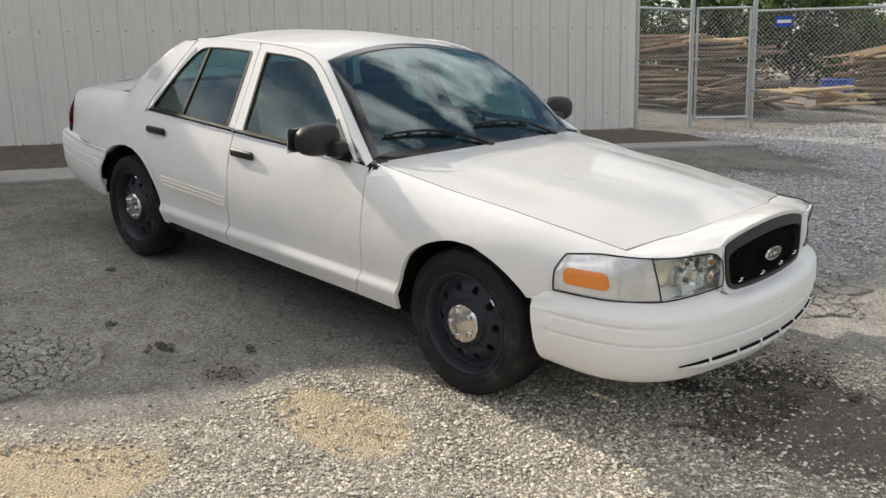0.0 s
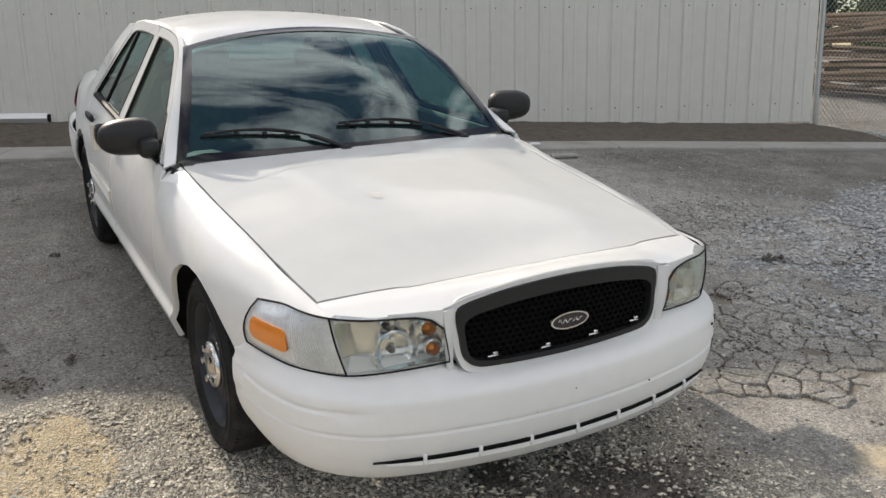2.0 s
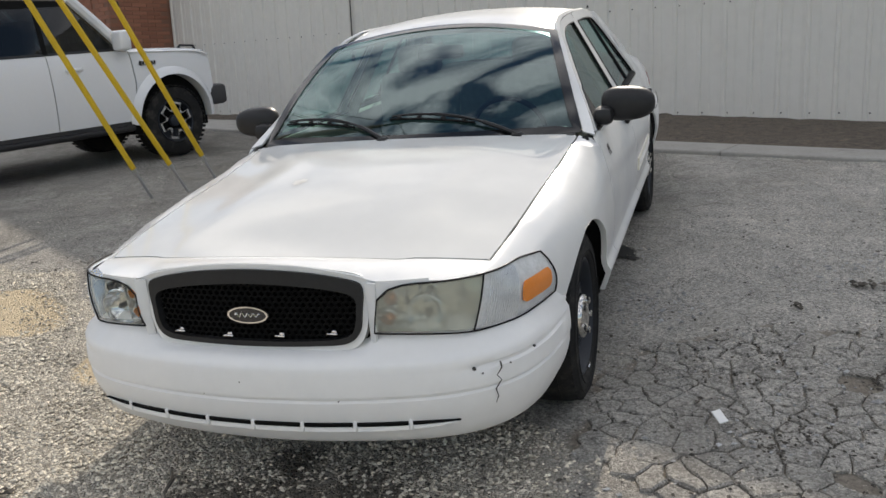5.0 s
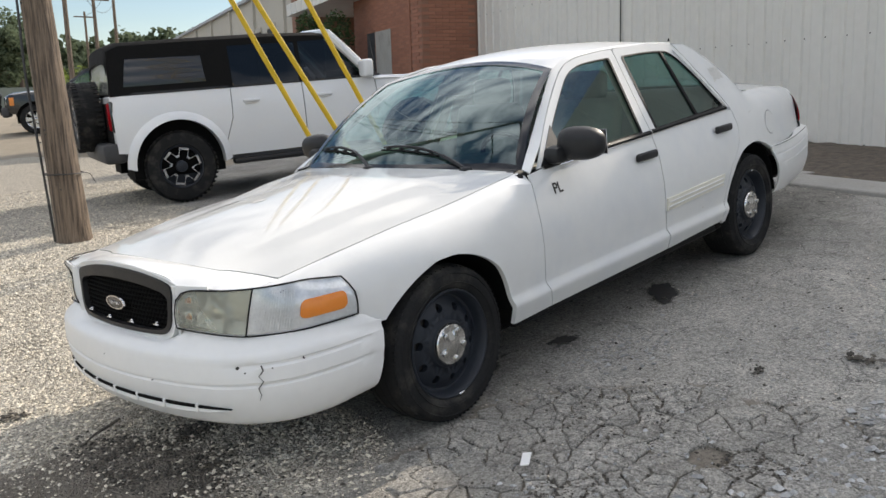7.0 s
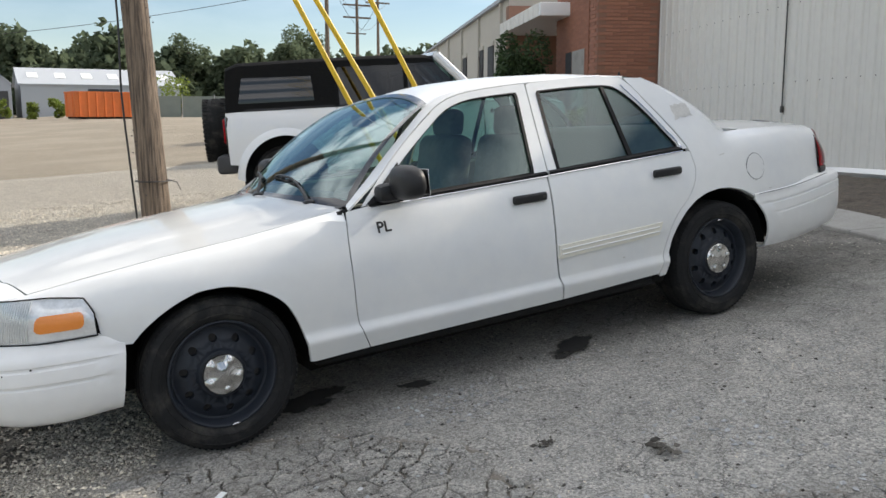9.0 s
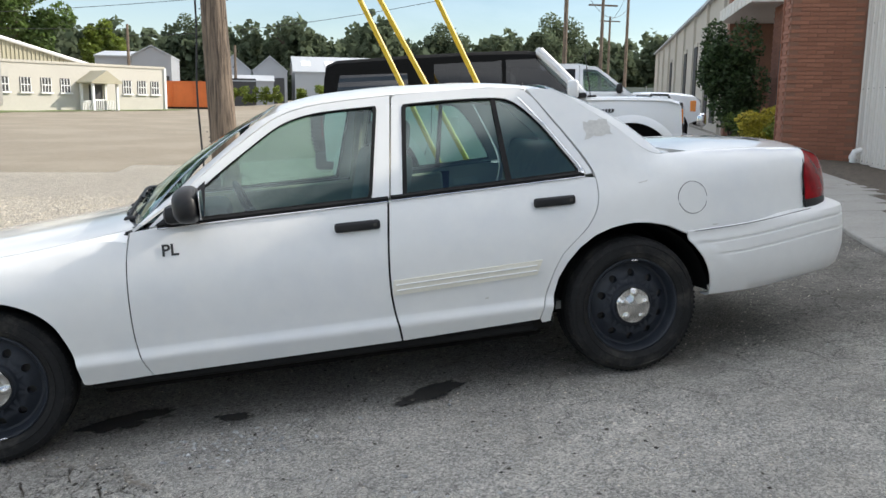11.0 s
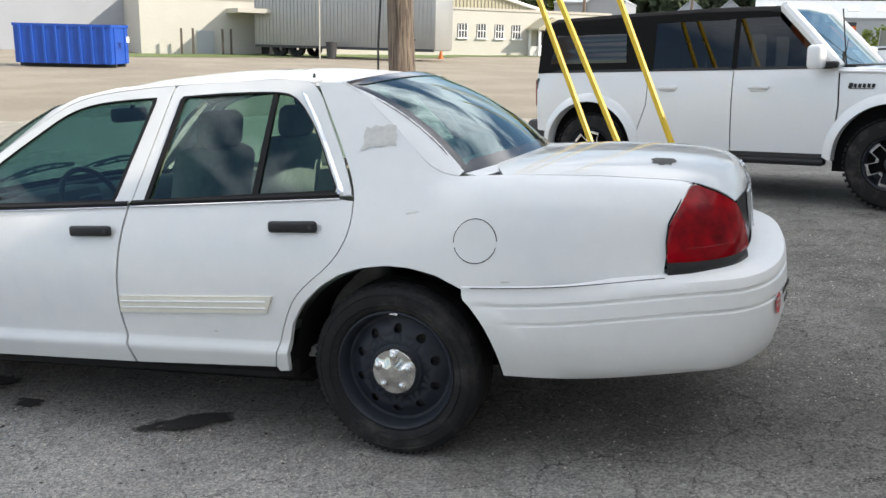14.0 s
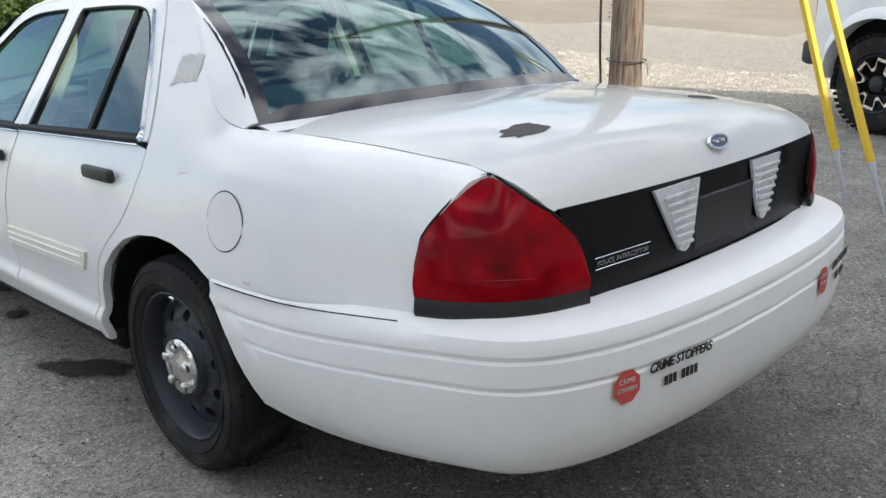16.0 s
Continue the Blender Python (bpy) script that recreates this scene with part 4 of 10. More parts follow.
def border(rows, w, mat, name, lift, out):
    """The black band round a bonded pane."""
    nr, nc = len(rows), len(rows[0])
    R_ = [[Vector(p) for p in r] for r in rows]
    loop = [(0, c) for c in range(nc)] + [(r, nc - 1) for r in range(1, nr)] + [(nr - 1, c) for c in range(nc - 2, -1, -1)] + [(r, 0) for r in range(nr - 2, 0, -1)]
    ctr = sum((R_[a][b] for a, b in loop), Vector()) / len(loop)
    rr = []
    for a, b in loop + [loop[0]]:
        p = R_[a][b]
        q = R_[min(max(a, 1), nr - 2)][min(max(b, 1), nc - 2)]
        d = (q - p).normalized()
        l = Vector(lift)
        rr.append([p + l * 0.6 - d * 0.012, p + l, p + l + d * w])
    return part(name, strip(rr, 0, out), mat, SEDAN)


pedge = resample([tuple(quarter(x, z)) for x, z in [(-1.20, 1.405)] + curve([(-1.30, 1.345), (-1.46, 1.215), (-1.60, 1.10), (-1.70, 1.05)], 4)][::-1], 14)
gedge = resample([tuple(r[-1]) for r in RW], 14)
rows = [[Vector(a) + Vector((0, 0.0, 0.001)), (Vector(a) + Vector(b)) / 2 + Vector((-0.006, 0.004, 0.006)), Vector(b) + Vector((-0.004, 0, 0.004))] for a, b in zip(pedge, gedge)]
both("rear_pillar", strip(rows, 0.01, (-0.5, 1, 0.5)), PAINT)
border(WS, 0.035, GLOSSBLACK, "windscreen_band", (0.003, 0, 0.003), (1, 0, 1))
rows = [[p + Vector((0.01, 0, 0)), p + Vector((-0.025, 0, -0.006)), p + Vector((-0.07, 0, -0.016))] for p in [Vector(q) for q in RW[0]]]
part("rear_scuttle", strip(rows, 0.006, (0, 0, 1)), PAINT, SEDAN)
border(RW, 0.045, GLOSSBLACK, "rear_window_band", (-0.003, 0, 0.003), (-1, 0, 1))


# hood and boot lid
def hood_fn(x, y):
    yh, ze = hood_edge(x)
    t = min(1.0, abs(y) / yh)
    crown = 0.050 * (1 - t ** 2.2) * ease(2.3, 1.6, x) + 0.045 * (1 - t ** 2.2) * (1 - ease(2.3, 1.6, x))
    dome = 0.011 * (1 - ease(0.37, 0.49, abs(y) - 0.05 * (2.2 - x))) * ease(0.9, 1.3, x) * ease(2.2, 1.75, x)
    return Vector((x, y, ze + crown + dome))


hood_front = curve([(2.132, 0.713), (2.165, 0.56), (2.185, 0.475), (2.205, 0.43), (2.222, 0.25), (2.228, 0.0), (2.222, -0.25), (2.205, -0.43), (2.185, -0.475), (2.165, -0.56), (2.132, -0.713)], 3)
hood_out = hood_front + [(x, -hood_edge(x)[0] + 0.007) for x in (2.0, 1.8, 1.6, 1.4, 1.2, 1.0, 0.82)] + curve([(0.80, -0.775), (0.87, -0.5), (0.905, -0.25), (0.915, 0), (0.905, 0.25), (0.87, 0.5), (0.80, 0.775)], 3) + [(x, hood_edge(x)[0] - 0.007) for x in (0.82, 1.0, 1.2, 1.4, 1.6, 1.8, 2.0)]
part("hood", panel(hood_out, hood_fn, 0.06, 0.012, (0, 0, 1)), DIMWHITE, SEDAN, "white hood with a small patch of missing paint")


def lid_fn(u, y):
    """Boot lid: along the top, then over the edge and down the back; u is the way along it."""
    x, z = float(np.interp(u, LID_U, [p[0] for p in LID_P])), float(np.interp(u, LID_U, [p[1] for p in LID_P]))
    t = abs(y) / 0.70
    back = ease(-2.45, -2.62, x)
    drop = (z - lid_edge(x)[1]) * (1 - back) + 0.045 * back * ease(0.93, 1.02, z)
    return Vector((x + 0.055 * t ** 2 * back, y, z - drop * min(1.0, abs(y) / max(0.6, lid_edge(x)[0])) ** 2.4))


LID_P = [(-1.76, 1.078)] + [tuple(p) for p in curve([(-1.80, 1.08), (-2.05, 1.086), (-2.3, 1.077), (-2.48, 1.060), (-2.58, 1.044), (-2.640, 1.025), (-2.672, 1.0), (-2.690, 0.965), (-2.702, 0.930)], 4)]
LID_U = [0.0]
for a, b in zip(LID_P, LID_P[1:]):
    LID_U.append(LID_U[-1] + math.hypot(a[0] - b[0], a[1] - b[1]))
uu = LID_U[-1]


def u_of(x):
    return float(np.interp(-x, [-p[0] for p in LID_P], LID_U))


lid_out = curve([(0.10, 0.725), (0.02, 0.5), (-0.0, 0.25), (-0.0, 0.0), (0.0, -0.25), (0.02, -0.5), (0.10, -0.725)], 3) + [(u_of(x), -lid_edge(x)[0] + 0.006) for x in (-2.0, -2.2, -2.35, -2.45)] + [(u_of(-2.53), -0.680), (u_of(-2.60), -0.672), (uu - 0.06, -0.658), (uu, -0.640), (uu, 0.640), (uu - 0.06, 0.658), (u_of(-2.60), 0.672), (u_of(-2.53), 0.680)] + [(u_of(x), lid_edge(x)[0] - 0.006) for x in (-2.45, -2.35, -2.2, -2.0)]
part("boot_lid", panel(lid_out, lid_fn, 0.06, 0.03, (-0.2, 0, 1)), DIMWHITE, SEDAN)


# bumpers, swept round the corners
def sweep(plan, section, out, lean=None):
    P = [Vector((p[0], p[1], 0)) for p in plan]
    rows = []
    for i, p in enumerate(P):
        t = (P[min(i + 1, len(P) - 1)] - P[max(i - 1, 0)]).normalized()
        nrm = Vector((t.y, -t.x, 0))
        if nrm.dot(Vector((p.x, p.y, 0)) - Vector((math.copysign(1.2, p.x), 0, 0))) < 0:
            nrm = -nrm
        rows.append([p + nrm * o + Vector((lean(p, z) if lean else 0, 0, z)) for o, z in section(p, i / (len(P) - 1))])
    return strip(rows, 0.012, out)


half = curve([(1.825, 0.899), (1.95, 0.892), (2.10, 0.868), (2.25, 0.805), (2.37, 0.675), (2.44, 0.49), (2.487, 0.23), (2.500, 0.0)], 5)
plan_f = half + [(x, -y) for x, y in half[::-1][1:]]


def sec_front(p, t):
    k = ease(1.80, 2.15, p.x)
    top = 0.555 + (0.055 + 0.035 * ease(0.36, 0.44, abs(p.y))) * k - 0.03 * (1 - ease(0.36, 0.44, abs(p.y)))
    top += 0.045 * ease(1.82, 1.93, p.x) * (1 - k)
    sh = 0.548 + 0.020 * k
    bot = 0.285 - 0.015 * k
    led = 0.012 + 0.10 * k
    e = ease(1.87, 1.93, p.x)
    g = (1 - ease(2.30, 2.40, p.x)) * e
    return [(-led, top), (-led * 0.55, top * 0.55 + (sh + 0.008) * 0.45), (-0.030 * k - 0.006, sh + 0.006), (-0.009, sh - 0.010), (0.001, sh - 0.028), (0.002, 0.522), (0.003 - 0.007 * g, 0.517), (0.004 - 0.007 * g, 0.509), (0.005, 0.502), (0.008, 0.470),
            (0.008, 0.452), (0.007 - 0.008 * e, 0.447), (0.006 - 0.008 * e, 0.439), (0.004, 0.432), (0.003, 0.40), (-0.004, 0.37), (-0.012, 0.345), (-0.020, 0.325), (-0.034, bot + 0.018), (-0.058, bot), (-0.12, bot - 0.006)]


part("front_bumper", sweep(plan_f, sec_front, (1, 0, 0), lambda p, z: 0.16 * max(0, 0.54 - z) * ease(2.05, 1.83, p.x)), PAINT2, SEDAN, "white plastic bumper, cracked at one corner")
half_r = curve([(-1.745, 0.938), (-2.0, 0.938), (-2.3, 0.916), (-2.52, 0.87), (-2.69, 0.785), (-2.79, 0.60), (-2.838, 0.32), (-2.85, 0.0)], 5)
plan_r = half_r + [(x, -y) for x, y in half_r[::-1][1:]]


def sec_rear(p, t):
    k = ease(-2.05, -2.6, p.x)
    top = 0.672 + 0.018 * ease(-1.74, -2.4, p.x) + 0.028 * k
    bot = 0.325 + 0.03 * k
    led = 0.014 + 0.115 * k
    e, f = 0.007 * ease(-1.80, -1.85, p.x), 0.007 * ease(-1.86, -1.91, p.x)
    return [(-led, top + 0.004), (-led * 0.5, top), (-0.030 * k - 0.006, top - 0.010), (-0.007, top - 0.024), (0.0, top - 0.042), (0.001, top - 0.057), (0.001 - e, top - 0.061), (0.001 - e, top - 0.069), (0.002, top - 0.074), (0.004, top - 0.115),
            (0.004, top - 0.122), (0.004 - f, top - 0.126), (0.004 - f, top - 0.134), (0.003, top - 0.139), (-0.001, 0.49), (-0.013, 0.44), (-0.032, 0.39), (-0.060, bot + 0.012), (-0.090, bot), (-0.15, bot - 0.004)]


part("rear_bumper", sweep(plan_r, sec_rear, (-1, 0, 0), lambda p, z: min(0.0, 0.288 - math.sqrt(max(0.0, 0.415 ** 2 - (max(z, 0.335) - 0.335) ** 2))) * ease(-2.1, -1.75, p.x)), PAINT2, SEDAN, "white plastic bumper with faded stickers")

seam_pts = [(x, y) for x, y in half_r if -2.449 < x < -1.75]
bm = bmesh.new()
add_tube(bm, [Vector((x, y + 0.0 - 0.004, sec_rear(Vector((x, y, 0)), 0)[2][1] + 0.009)) for x, y in seam_pts], 0.0017, 5)
both("bumper_seam", bm, SEAL)

# nose panel above lamps and grille
rows = []
for k in range(57):
    y = -0.72 + 1.44 * k / 56
    a = abs(y)
    tx = float(np.interp(a, (0, 0.25, 0.43, 0.475, 0.56, 0.72), (2.233, 2.227, 2.21, 2.19, 2.17, 2.139)))
    T = hood_fn(min(tx, 2.2), y)
    T.x = tx
    T.z -= 0.002
    bx = float(np.interp(a, (0, 0.12, 0.24, 0.33, 0.376, 0.40, 0.45, 0.58, 0.70, 0.72), (2.399, 2.397, 2.392, 2.386, 2.382, 2.381, 2.372, 2.335, 2.262, 2.246)))
    bz = float(np.interp(a, (0, 0.12, 0.24, 0.33, 0.37, 0.40, 0.43, 0.58, 0.72), (0.852, 0.848, 0.837, 0.820, 0.811, 0.800, 0.793, 0.785, 0.770)))
    B = Vector((bx, y, bz))
    rows.append([T.lerp(B, v) + Vector((0.35, 0, 0.9)) * ((0.005 + 0.006 * ease(0.62, 0.40, a)) * math.sin(math.pi * v)) for v in (0, 0.12, 0.25, 0.4, 0.55, 0.7, 0.85, 1.0)])
part("nose_panel", strip(rows, 0.012, (1, 0, 1)), PAINT, SEDAN)


# grille
def grille_x(y, z):
    return 2.425 - 0.10 * (y / 0.39) ** 2 * 0.25 + (0.60 - z) * 0.10


def gfn(d):
    return lambda y, z: Vector((grille_x(y, z) + d, y, z))


def grille_outline(g):
    return curve([(-0.375 - g, 0.70), (-0.365 - g, 0.64), (-0.33 - g, 0.605 - g), (-0.25, 0.595 - g), (0, 0.590 - g), (0.25, 0.595 - g), (0.33 + g, 0.605 - g), (0.365 + g, 0.64), (0.375 + g, 0.70), (0.382 + g, 0.765), (0.36 + g, 0.795 + g), (0.24, 0.82 + g), (0.12, 0.832 + g), (0, 0.836 + g), (-0.12, 0.832 + g), (-0.24, 0.82 + g), (-0.36 - g, 0.795 + g), (-0.382 - g, 0.765), (-0.375 - g, 0.70)], 4)[:-1]


def grille_inner():
    side = [(0.357, 0.705), (0.352, 0.665), (0.338, 0.632), (0.305, 0.618), (0.24, 0.611), (0.12, 0.608)]
    over = [(0.12, 0.787), (0.22, 0.778), (0.30, 0.766), (0.342, 0.753), (0.358, 0.735)]
    loop = [(-y, z) for y, z in side] + [(0.0, 0.607)] + side[::-1] + over[::-1] + [(0.0, 0.791)] + [(-y, z) for y, z in over] + [(-0.357, 0.705)]
    return curve(loop, 4)[:-1]


GRILLE = part("grille", ring(grille_outline(0.0), grille_inner(), gfn(0.004), 120, 4, 0.03, (1, 0, 0)), BLACK, SEDAN, "black plastic honeycomb grille")
part("grille_surround", ring(grille_outline(0.018), grille_outline(0.0), gfn(-0.004), 120, 2, 0.05, (1, 0, 0)), PAINT, SEDAN)
mesh_bm = bmesh.new()
for r in range(13):
    for c in range(32):
        y = -0.36 + 0.0234 * c + (0.0117 if r % 2 else 0)
        z = 0.612 + 0.0175 * r
        if abs(y) > 0.352 or z > 0.80 - 0.06 * (abs(y) / 0.36) ** 4:
            continue
        cx = grille_x(y, z) - 0.018
        v6 = [(y + 0.0125 * math.sin(k * math.pi / 3), z + 0.0115 * math.cos(k * math.pi / 3)) for k in range(6)]
        o = [mesh_bm.verts.new((cx, a, b)) for a, b in v6]
        i_ = [mesh_bm.verts.new((cx, y + (a - y) * 0.74, z + (b - z) * 0.74)) for a, b in v6]
        d_ = [mesh_bm.verts.new((cx - 0.02, y + (a - y) * 0.74, z + (b - z) * 0.74)) for a, b in v6]
        for k in range(6):
            mesh_bm.faces.new((o[k], o[(k + 1) % 6], i_[(k + 1) % 6], i_[k]))
            mesh_bm.faces.new((i_[k], i_[(k + 1) % 6], d_[(k + 1) % 6], d_[k]))
part("honeycomb", mesh_bm, DARKIN, GRILLE, smooth=0)
part("grille_backing", panel(grille_outline(0.01), gfn(-0.06), 0.2, 0, (1, 0, 0)), DARKIN, SEDAN)


def oval_badge(parent, m, w, h):
    bm = bmesh.new()
    seg = 40
    r1 = [bm.verts.new((w * math.cos(k * math.tau / seg), h * math.sin(k * math.tau / seg), 0)) for k in range(seg)]
    r2 = [bm.verts.new((w * 0.97 * math.cos(k * math.tau / seg), h * 0.96 * math.sin(k * math.tau / seg), 0.006)) for k in range(seg)]
    r3 = [bm.verts.new((w * 0.88 * math.cos(k * math.tau / seg), h * 0.82 * math.sin(k * math.tau / seg), 0.006)) for k in range(seg)]
    for a, b in ((r1, r2), (r2, r3)):
        for k in range(seg):
            bm.faces.new((a[k], a[(k + 1) % seg], b[(k + 1) % seg], b[k]))
    o = part("badge", bm, CHROME, parent, "oval chrome-rimmed badge")
    o.matrix_basis = m
    bm = bmesh.new()
    bm.faces.new([bm.verts.new((w * 0.89 * math.cos(k * math.tau / seg), h * 0.83 * math.sin(k * math.tau / seg), 0.004)) for k in range(seg)])
    part("badge_field", bm, DECALBLUE, o)
    # a plain script-like flourish, no letters
    bm = bmesh.new()
    pts = [(w * (-0.6 + 1.2 * t / 24), h * 0.28 * math.sin(t * 1.15) * (1 - 0.3 * t / 24), 0.005) for t in range(25)]
    add_tube(bm, pts, h * 0.07, 5)
    part("badge_mark", bm, CHROME, o)
    return o


FRONT = Matrix(((0, 0, 1, 0), (1, 0, 0, 0), (0, 1, 0, 0), (0, 0, 0, 1)))   # local x -> world y, y -> z, z -> x
BACK = Matrix(((0, 0, -1, 0), (-1, 0, 0, 0), (0, 1, 0, 0), (0, 0, 0, 1)))
oval_badge(GRILLE, Matrix.Translation((2.425, 0.0, 0.695)) @ FRONT, 0.074, 0.029)
for y, z in ((-0.27, 0.628), (-0.085, 0.622), (0.10, 0.626), (0.275, 0.634)):
    bm = bmesh.new()
    add_box(bm, (grille_x(y, z) + 0.002, y, z), (0.012, 0.036, 0.006), 0.002)
    add_box(bm, (grille_x(y, z) + 0.002, y + 0.008, z + 0.008), (0.012, 0.016, 0.008), 0.002)
    part("clip", bm, CHROME, GRILLE, "small bright clip")

# lamps
LAMP_PLAN = curve([(2.395, 0.410), (2.352, 0.58), (2.29, 0.688), (2.18, 0.775), (2.04, 0.832), (1.915, 0.866)], 5)


def lamp_at(f):
    q = min(max(f, 0.0), 1.0) * (len(LAMP_PLAN) - 1)
    k = min(int(q), len(LAMP_PLAN) - 2)
    return Vector((*LAMP_PLAN[k], 0)).lerp(Vector((*LAMP_PLAN[k + 1], 0)), q - k)


def lamp_pt(f, v, d, lo, hi):
    """A point of the lamp's face: f along it, v up it; its upright edges lean outwards towards the top."""
    g = f + float(np.interp(f, (0, 0.42, 1), (0.030, 0.075, 0))) * v
    p = lamp_at(g)
    t = (lamp_at(g + 0.02) - lamp_at(g - 0.02)).normalized()
    nr = Vector((t.y, -t.x, 0))
    if nr.x < 0:
        nr = -nr
    z = lo + (hi - lo) * v
    return Vector((p.x, p.y, z)) + nr * (d + 0.008 * math.sin(math.pi * v) - 3.6 * max(0, z - 0.665) ** 2 * ease(0.45, 0.85, g))


def lamp_strip(i0, i1, d, zlo, zhi, steps=6):
    """Rows up the lamp's face."""
    n = len(LAMP_PLAN) - 1
    return [[lamp_pt(i / n, k / steps, d, zlo(i / n), zhi(i / n)) for k in range(steps + 1)] for i in range(i0, i1 + 1)]


def rounded(u0, u1, v0, v1, ru, rv, n=5):
    """The outline of a rectangle with rounded corners."""
    out = []
    for cu, cv, a0 in ((u1 - ru, v1 - rv, 0), (u0 + ru, v1 - rv, 90), (u0 + ru, v0 + rv, 180), (u1 - ru, v0 + rv, 270)):
        out += [(cu + ru * math.cos(radians(a0 + 90 * k / n)), cv + rv * math.sin(radians(a0 + 90 * k / n))) for k in range(n + 1)]
    return out


lo_f = lambda f: float(np.interp(f, (0, 0.4, 0.7, 1.0), (0.636, 0.609, 0.600, 0.606)))
hi_f = lambda f: float(np.interp(f, (0, 0.03, 0.06, 0.10, 0.4, 0.7, 0.92, 1.0), (0.742, 0.768, 0.781, 0.787, 0.782, 0.773, 0.755, 0.693)))
ni = len(LAMP_PLAN) - 1
cut = int(ni * 0.42)
for sgn in (1, -1):
    mir = (lambda b: b) if sgn > 0 else mirrored
    hl = part("headlamp", mir(strip(lamp_strip(0, cut, 0.004, lambda f: lo_f(f) + 0.005, lambda f: hi_f(f) - 0.005), 0.0, (1, 0.4, 0))), LAMPGLASS if sgn < 0 else HAZE, SEDAN, "clear headlamp, a little hazy" if sgn < 0 else "yellowed hazy headlamp", shadow=False)
    inlo, inhi = (lambda f: lo_f(f) + 0.004), (lambda f: hi_f(f) - 0.004)
    front, back = lamp_strip(0, cut, -0.001, inlo, inhi), lamp_strip(0, cut, -0.058, inlo, inhi)
    part("lamp_back", mir(strip(back, 0.0, (1, 0.4, 0))), LAMPCHROME, hl)
    edge_a = [r[-1] for r in front] + front[-1][::-1][1:] + [r[0] for r in front[::-1]][1:] + front[0][1:]
    edge_b = [r[-1] for r in back] + back[-1][::-1][1:] + [r[0] for r in back[::-1]][1:] + back[0][1:]
    part("lamp_housing", mir(strip([[p, p.lerp(q, 0.5), q] for p, q in zip(edge_a, edge_b)], 0.0, (1, 0, 0))), LAMPCHROME, hl)
    # stacked bowls with their bulbs, and a narrow turn chamber towards the grille
    for by, bz, bx, r in ((0.560, 0.672, 2.318, 0.062), (0.570, 0.745, 2.312, 0.032), (0.462, 0.738, 2.350, 0.024), (0.450, 0.674, 2.354, 0.024)):
        bm = bmesh.new()
        add_lathe(bm, [(0.008, -0.028), (r * 0.45, -0.024), (r * 0.80, -0.008), (r, 0.016), (r + 0.004, 0.014)], 22, Matrix.Translation((bx, by, bz)) @ FRONT)
        part("reflector", mir(bm), SILVER, hl)
        bm = bmesh.new()
        add_lathe(bm, [(0.011, -0.028), (0.011, 0.004), (0.007, 0.012), (0.0005, 0.014)], 10, Matrix.Translation((bx, by, bz)) @ FRONT)
        part("bulb", mir(bm), AMBER if by < 0.5 else DARKGLASS, hl, "amber bulb" if by < 0.5 else "")
    bm = bmesh.new()
    add_box(bm, (2.343, 0.500, 0.706), (0.040, 0.004, 0.130), 0.001, Matrix.Rotation(radians(-6), 3, "X"))
    part("divider", mir(bm), LAMPCHROME, hl)
    mk = part("marker_lamp", mir(strip(lamp_strip(cut, ni, 0.004, lambda f: lo_f(f) + 0.004, lambda f: hi_f(f) - 0.004), 0.010, (0.5, 1, 0))), CLEARLENS, SEDAN, "ribbed clear corner lamp with an amber inset")
    am = panel(rounded(0.655, 0.915, 0.30, 0.80, 0.035, 0.16), lambda f, v: lamp_pt(f, v, 0.012, lo_f(f), lo_f(f) + 0.150 - 0.02 * f), 0.05, 0.006, (0.3, 1, 0))
    part("amber_inset", mir(am), AMBER, mk, "amber turn lens")
    bm = bmesh.new()
    for i in range(cut + 1, ni, 1):
        for q in (0.0, 0.33, 0.66):
            if i > ni * 0.62:
                continue
            a = lamp_strip(i, i, 0.012, lambda f: lo_f(f) + 0.008, lambda f: hi_f(f) - 0.008)[0]
            b = lamp_strip(min(i + 1, ni), min(i + 1, ni), 0.012, lambda f: lo_f(f) + 0.008, lambda f: hi_f(f) - 0.008)[0]
            add_tube(bm, [p.lerp(r, q) for p, r in zip(a, b)], 0.0022, 4)
    part("lens_rib", mir(bm), CLEARLENS, mk)
    fill = strip([[p, p.lerp(Vector((2.386, 0.390, p.z)), 0.5) + Vector((0.002, 0, 0)), Vector((2.386, 0.390, p.z))] for p in [lamp_pt(0, v, 0.003, 0.60, 0.792) for v in np.linspace(0, 1, 9)]], 0.01, (1, 0, 0))
    part("lamp_filler", mir(fill), PAINT, SEDAN)
    brow = strip([[lamp_pt(f, 1, 0.003, lo_f(f), hi_f(f)), lamp_pt(f, 1, 0.003, lo_f(f), (hi_f(f) + 0.797) / 2), lamp_pt(f, 1, 0.001, lo_f(f), 0.799)] for f in np.linspace(0, 0.16, 12)], 0.008, (1, 0, 0))
    part("lamp_brow", mir(brow), PAINT, SEDAN)
    # black frame lines round both lamps
    allr = lamp_strip(0, ni, 0.008, lo_f, hi_f)
    bm = bmesh.new()
    add_tube(bm, [r[-1] for r in allr], 0.0032, 6)
    add_tube(bm, [r[0] for r in allr], 0.003, 6)
    add_tube(bm, allr[cut], 0.003, 6)
    add_tube(bm, allr[0], 0.0022, 6)
    add_tube(bm, allr[-1], 0.0032, 6)
    part("lamp_seal", mir(bm), SEAL, SEDAN)

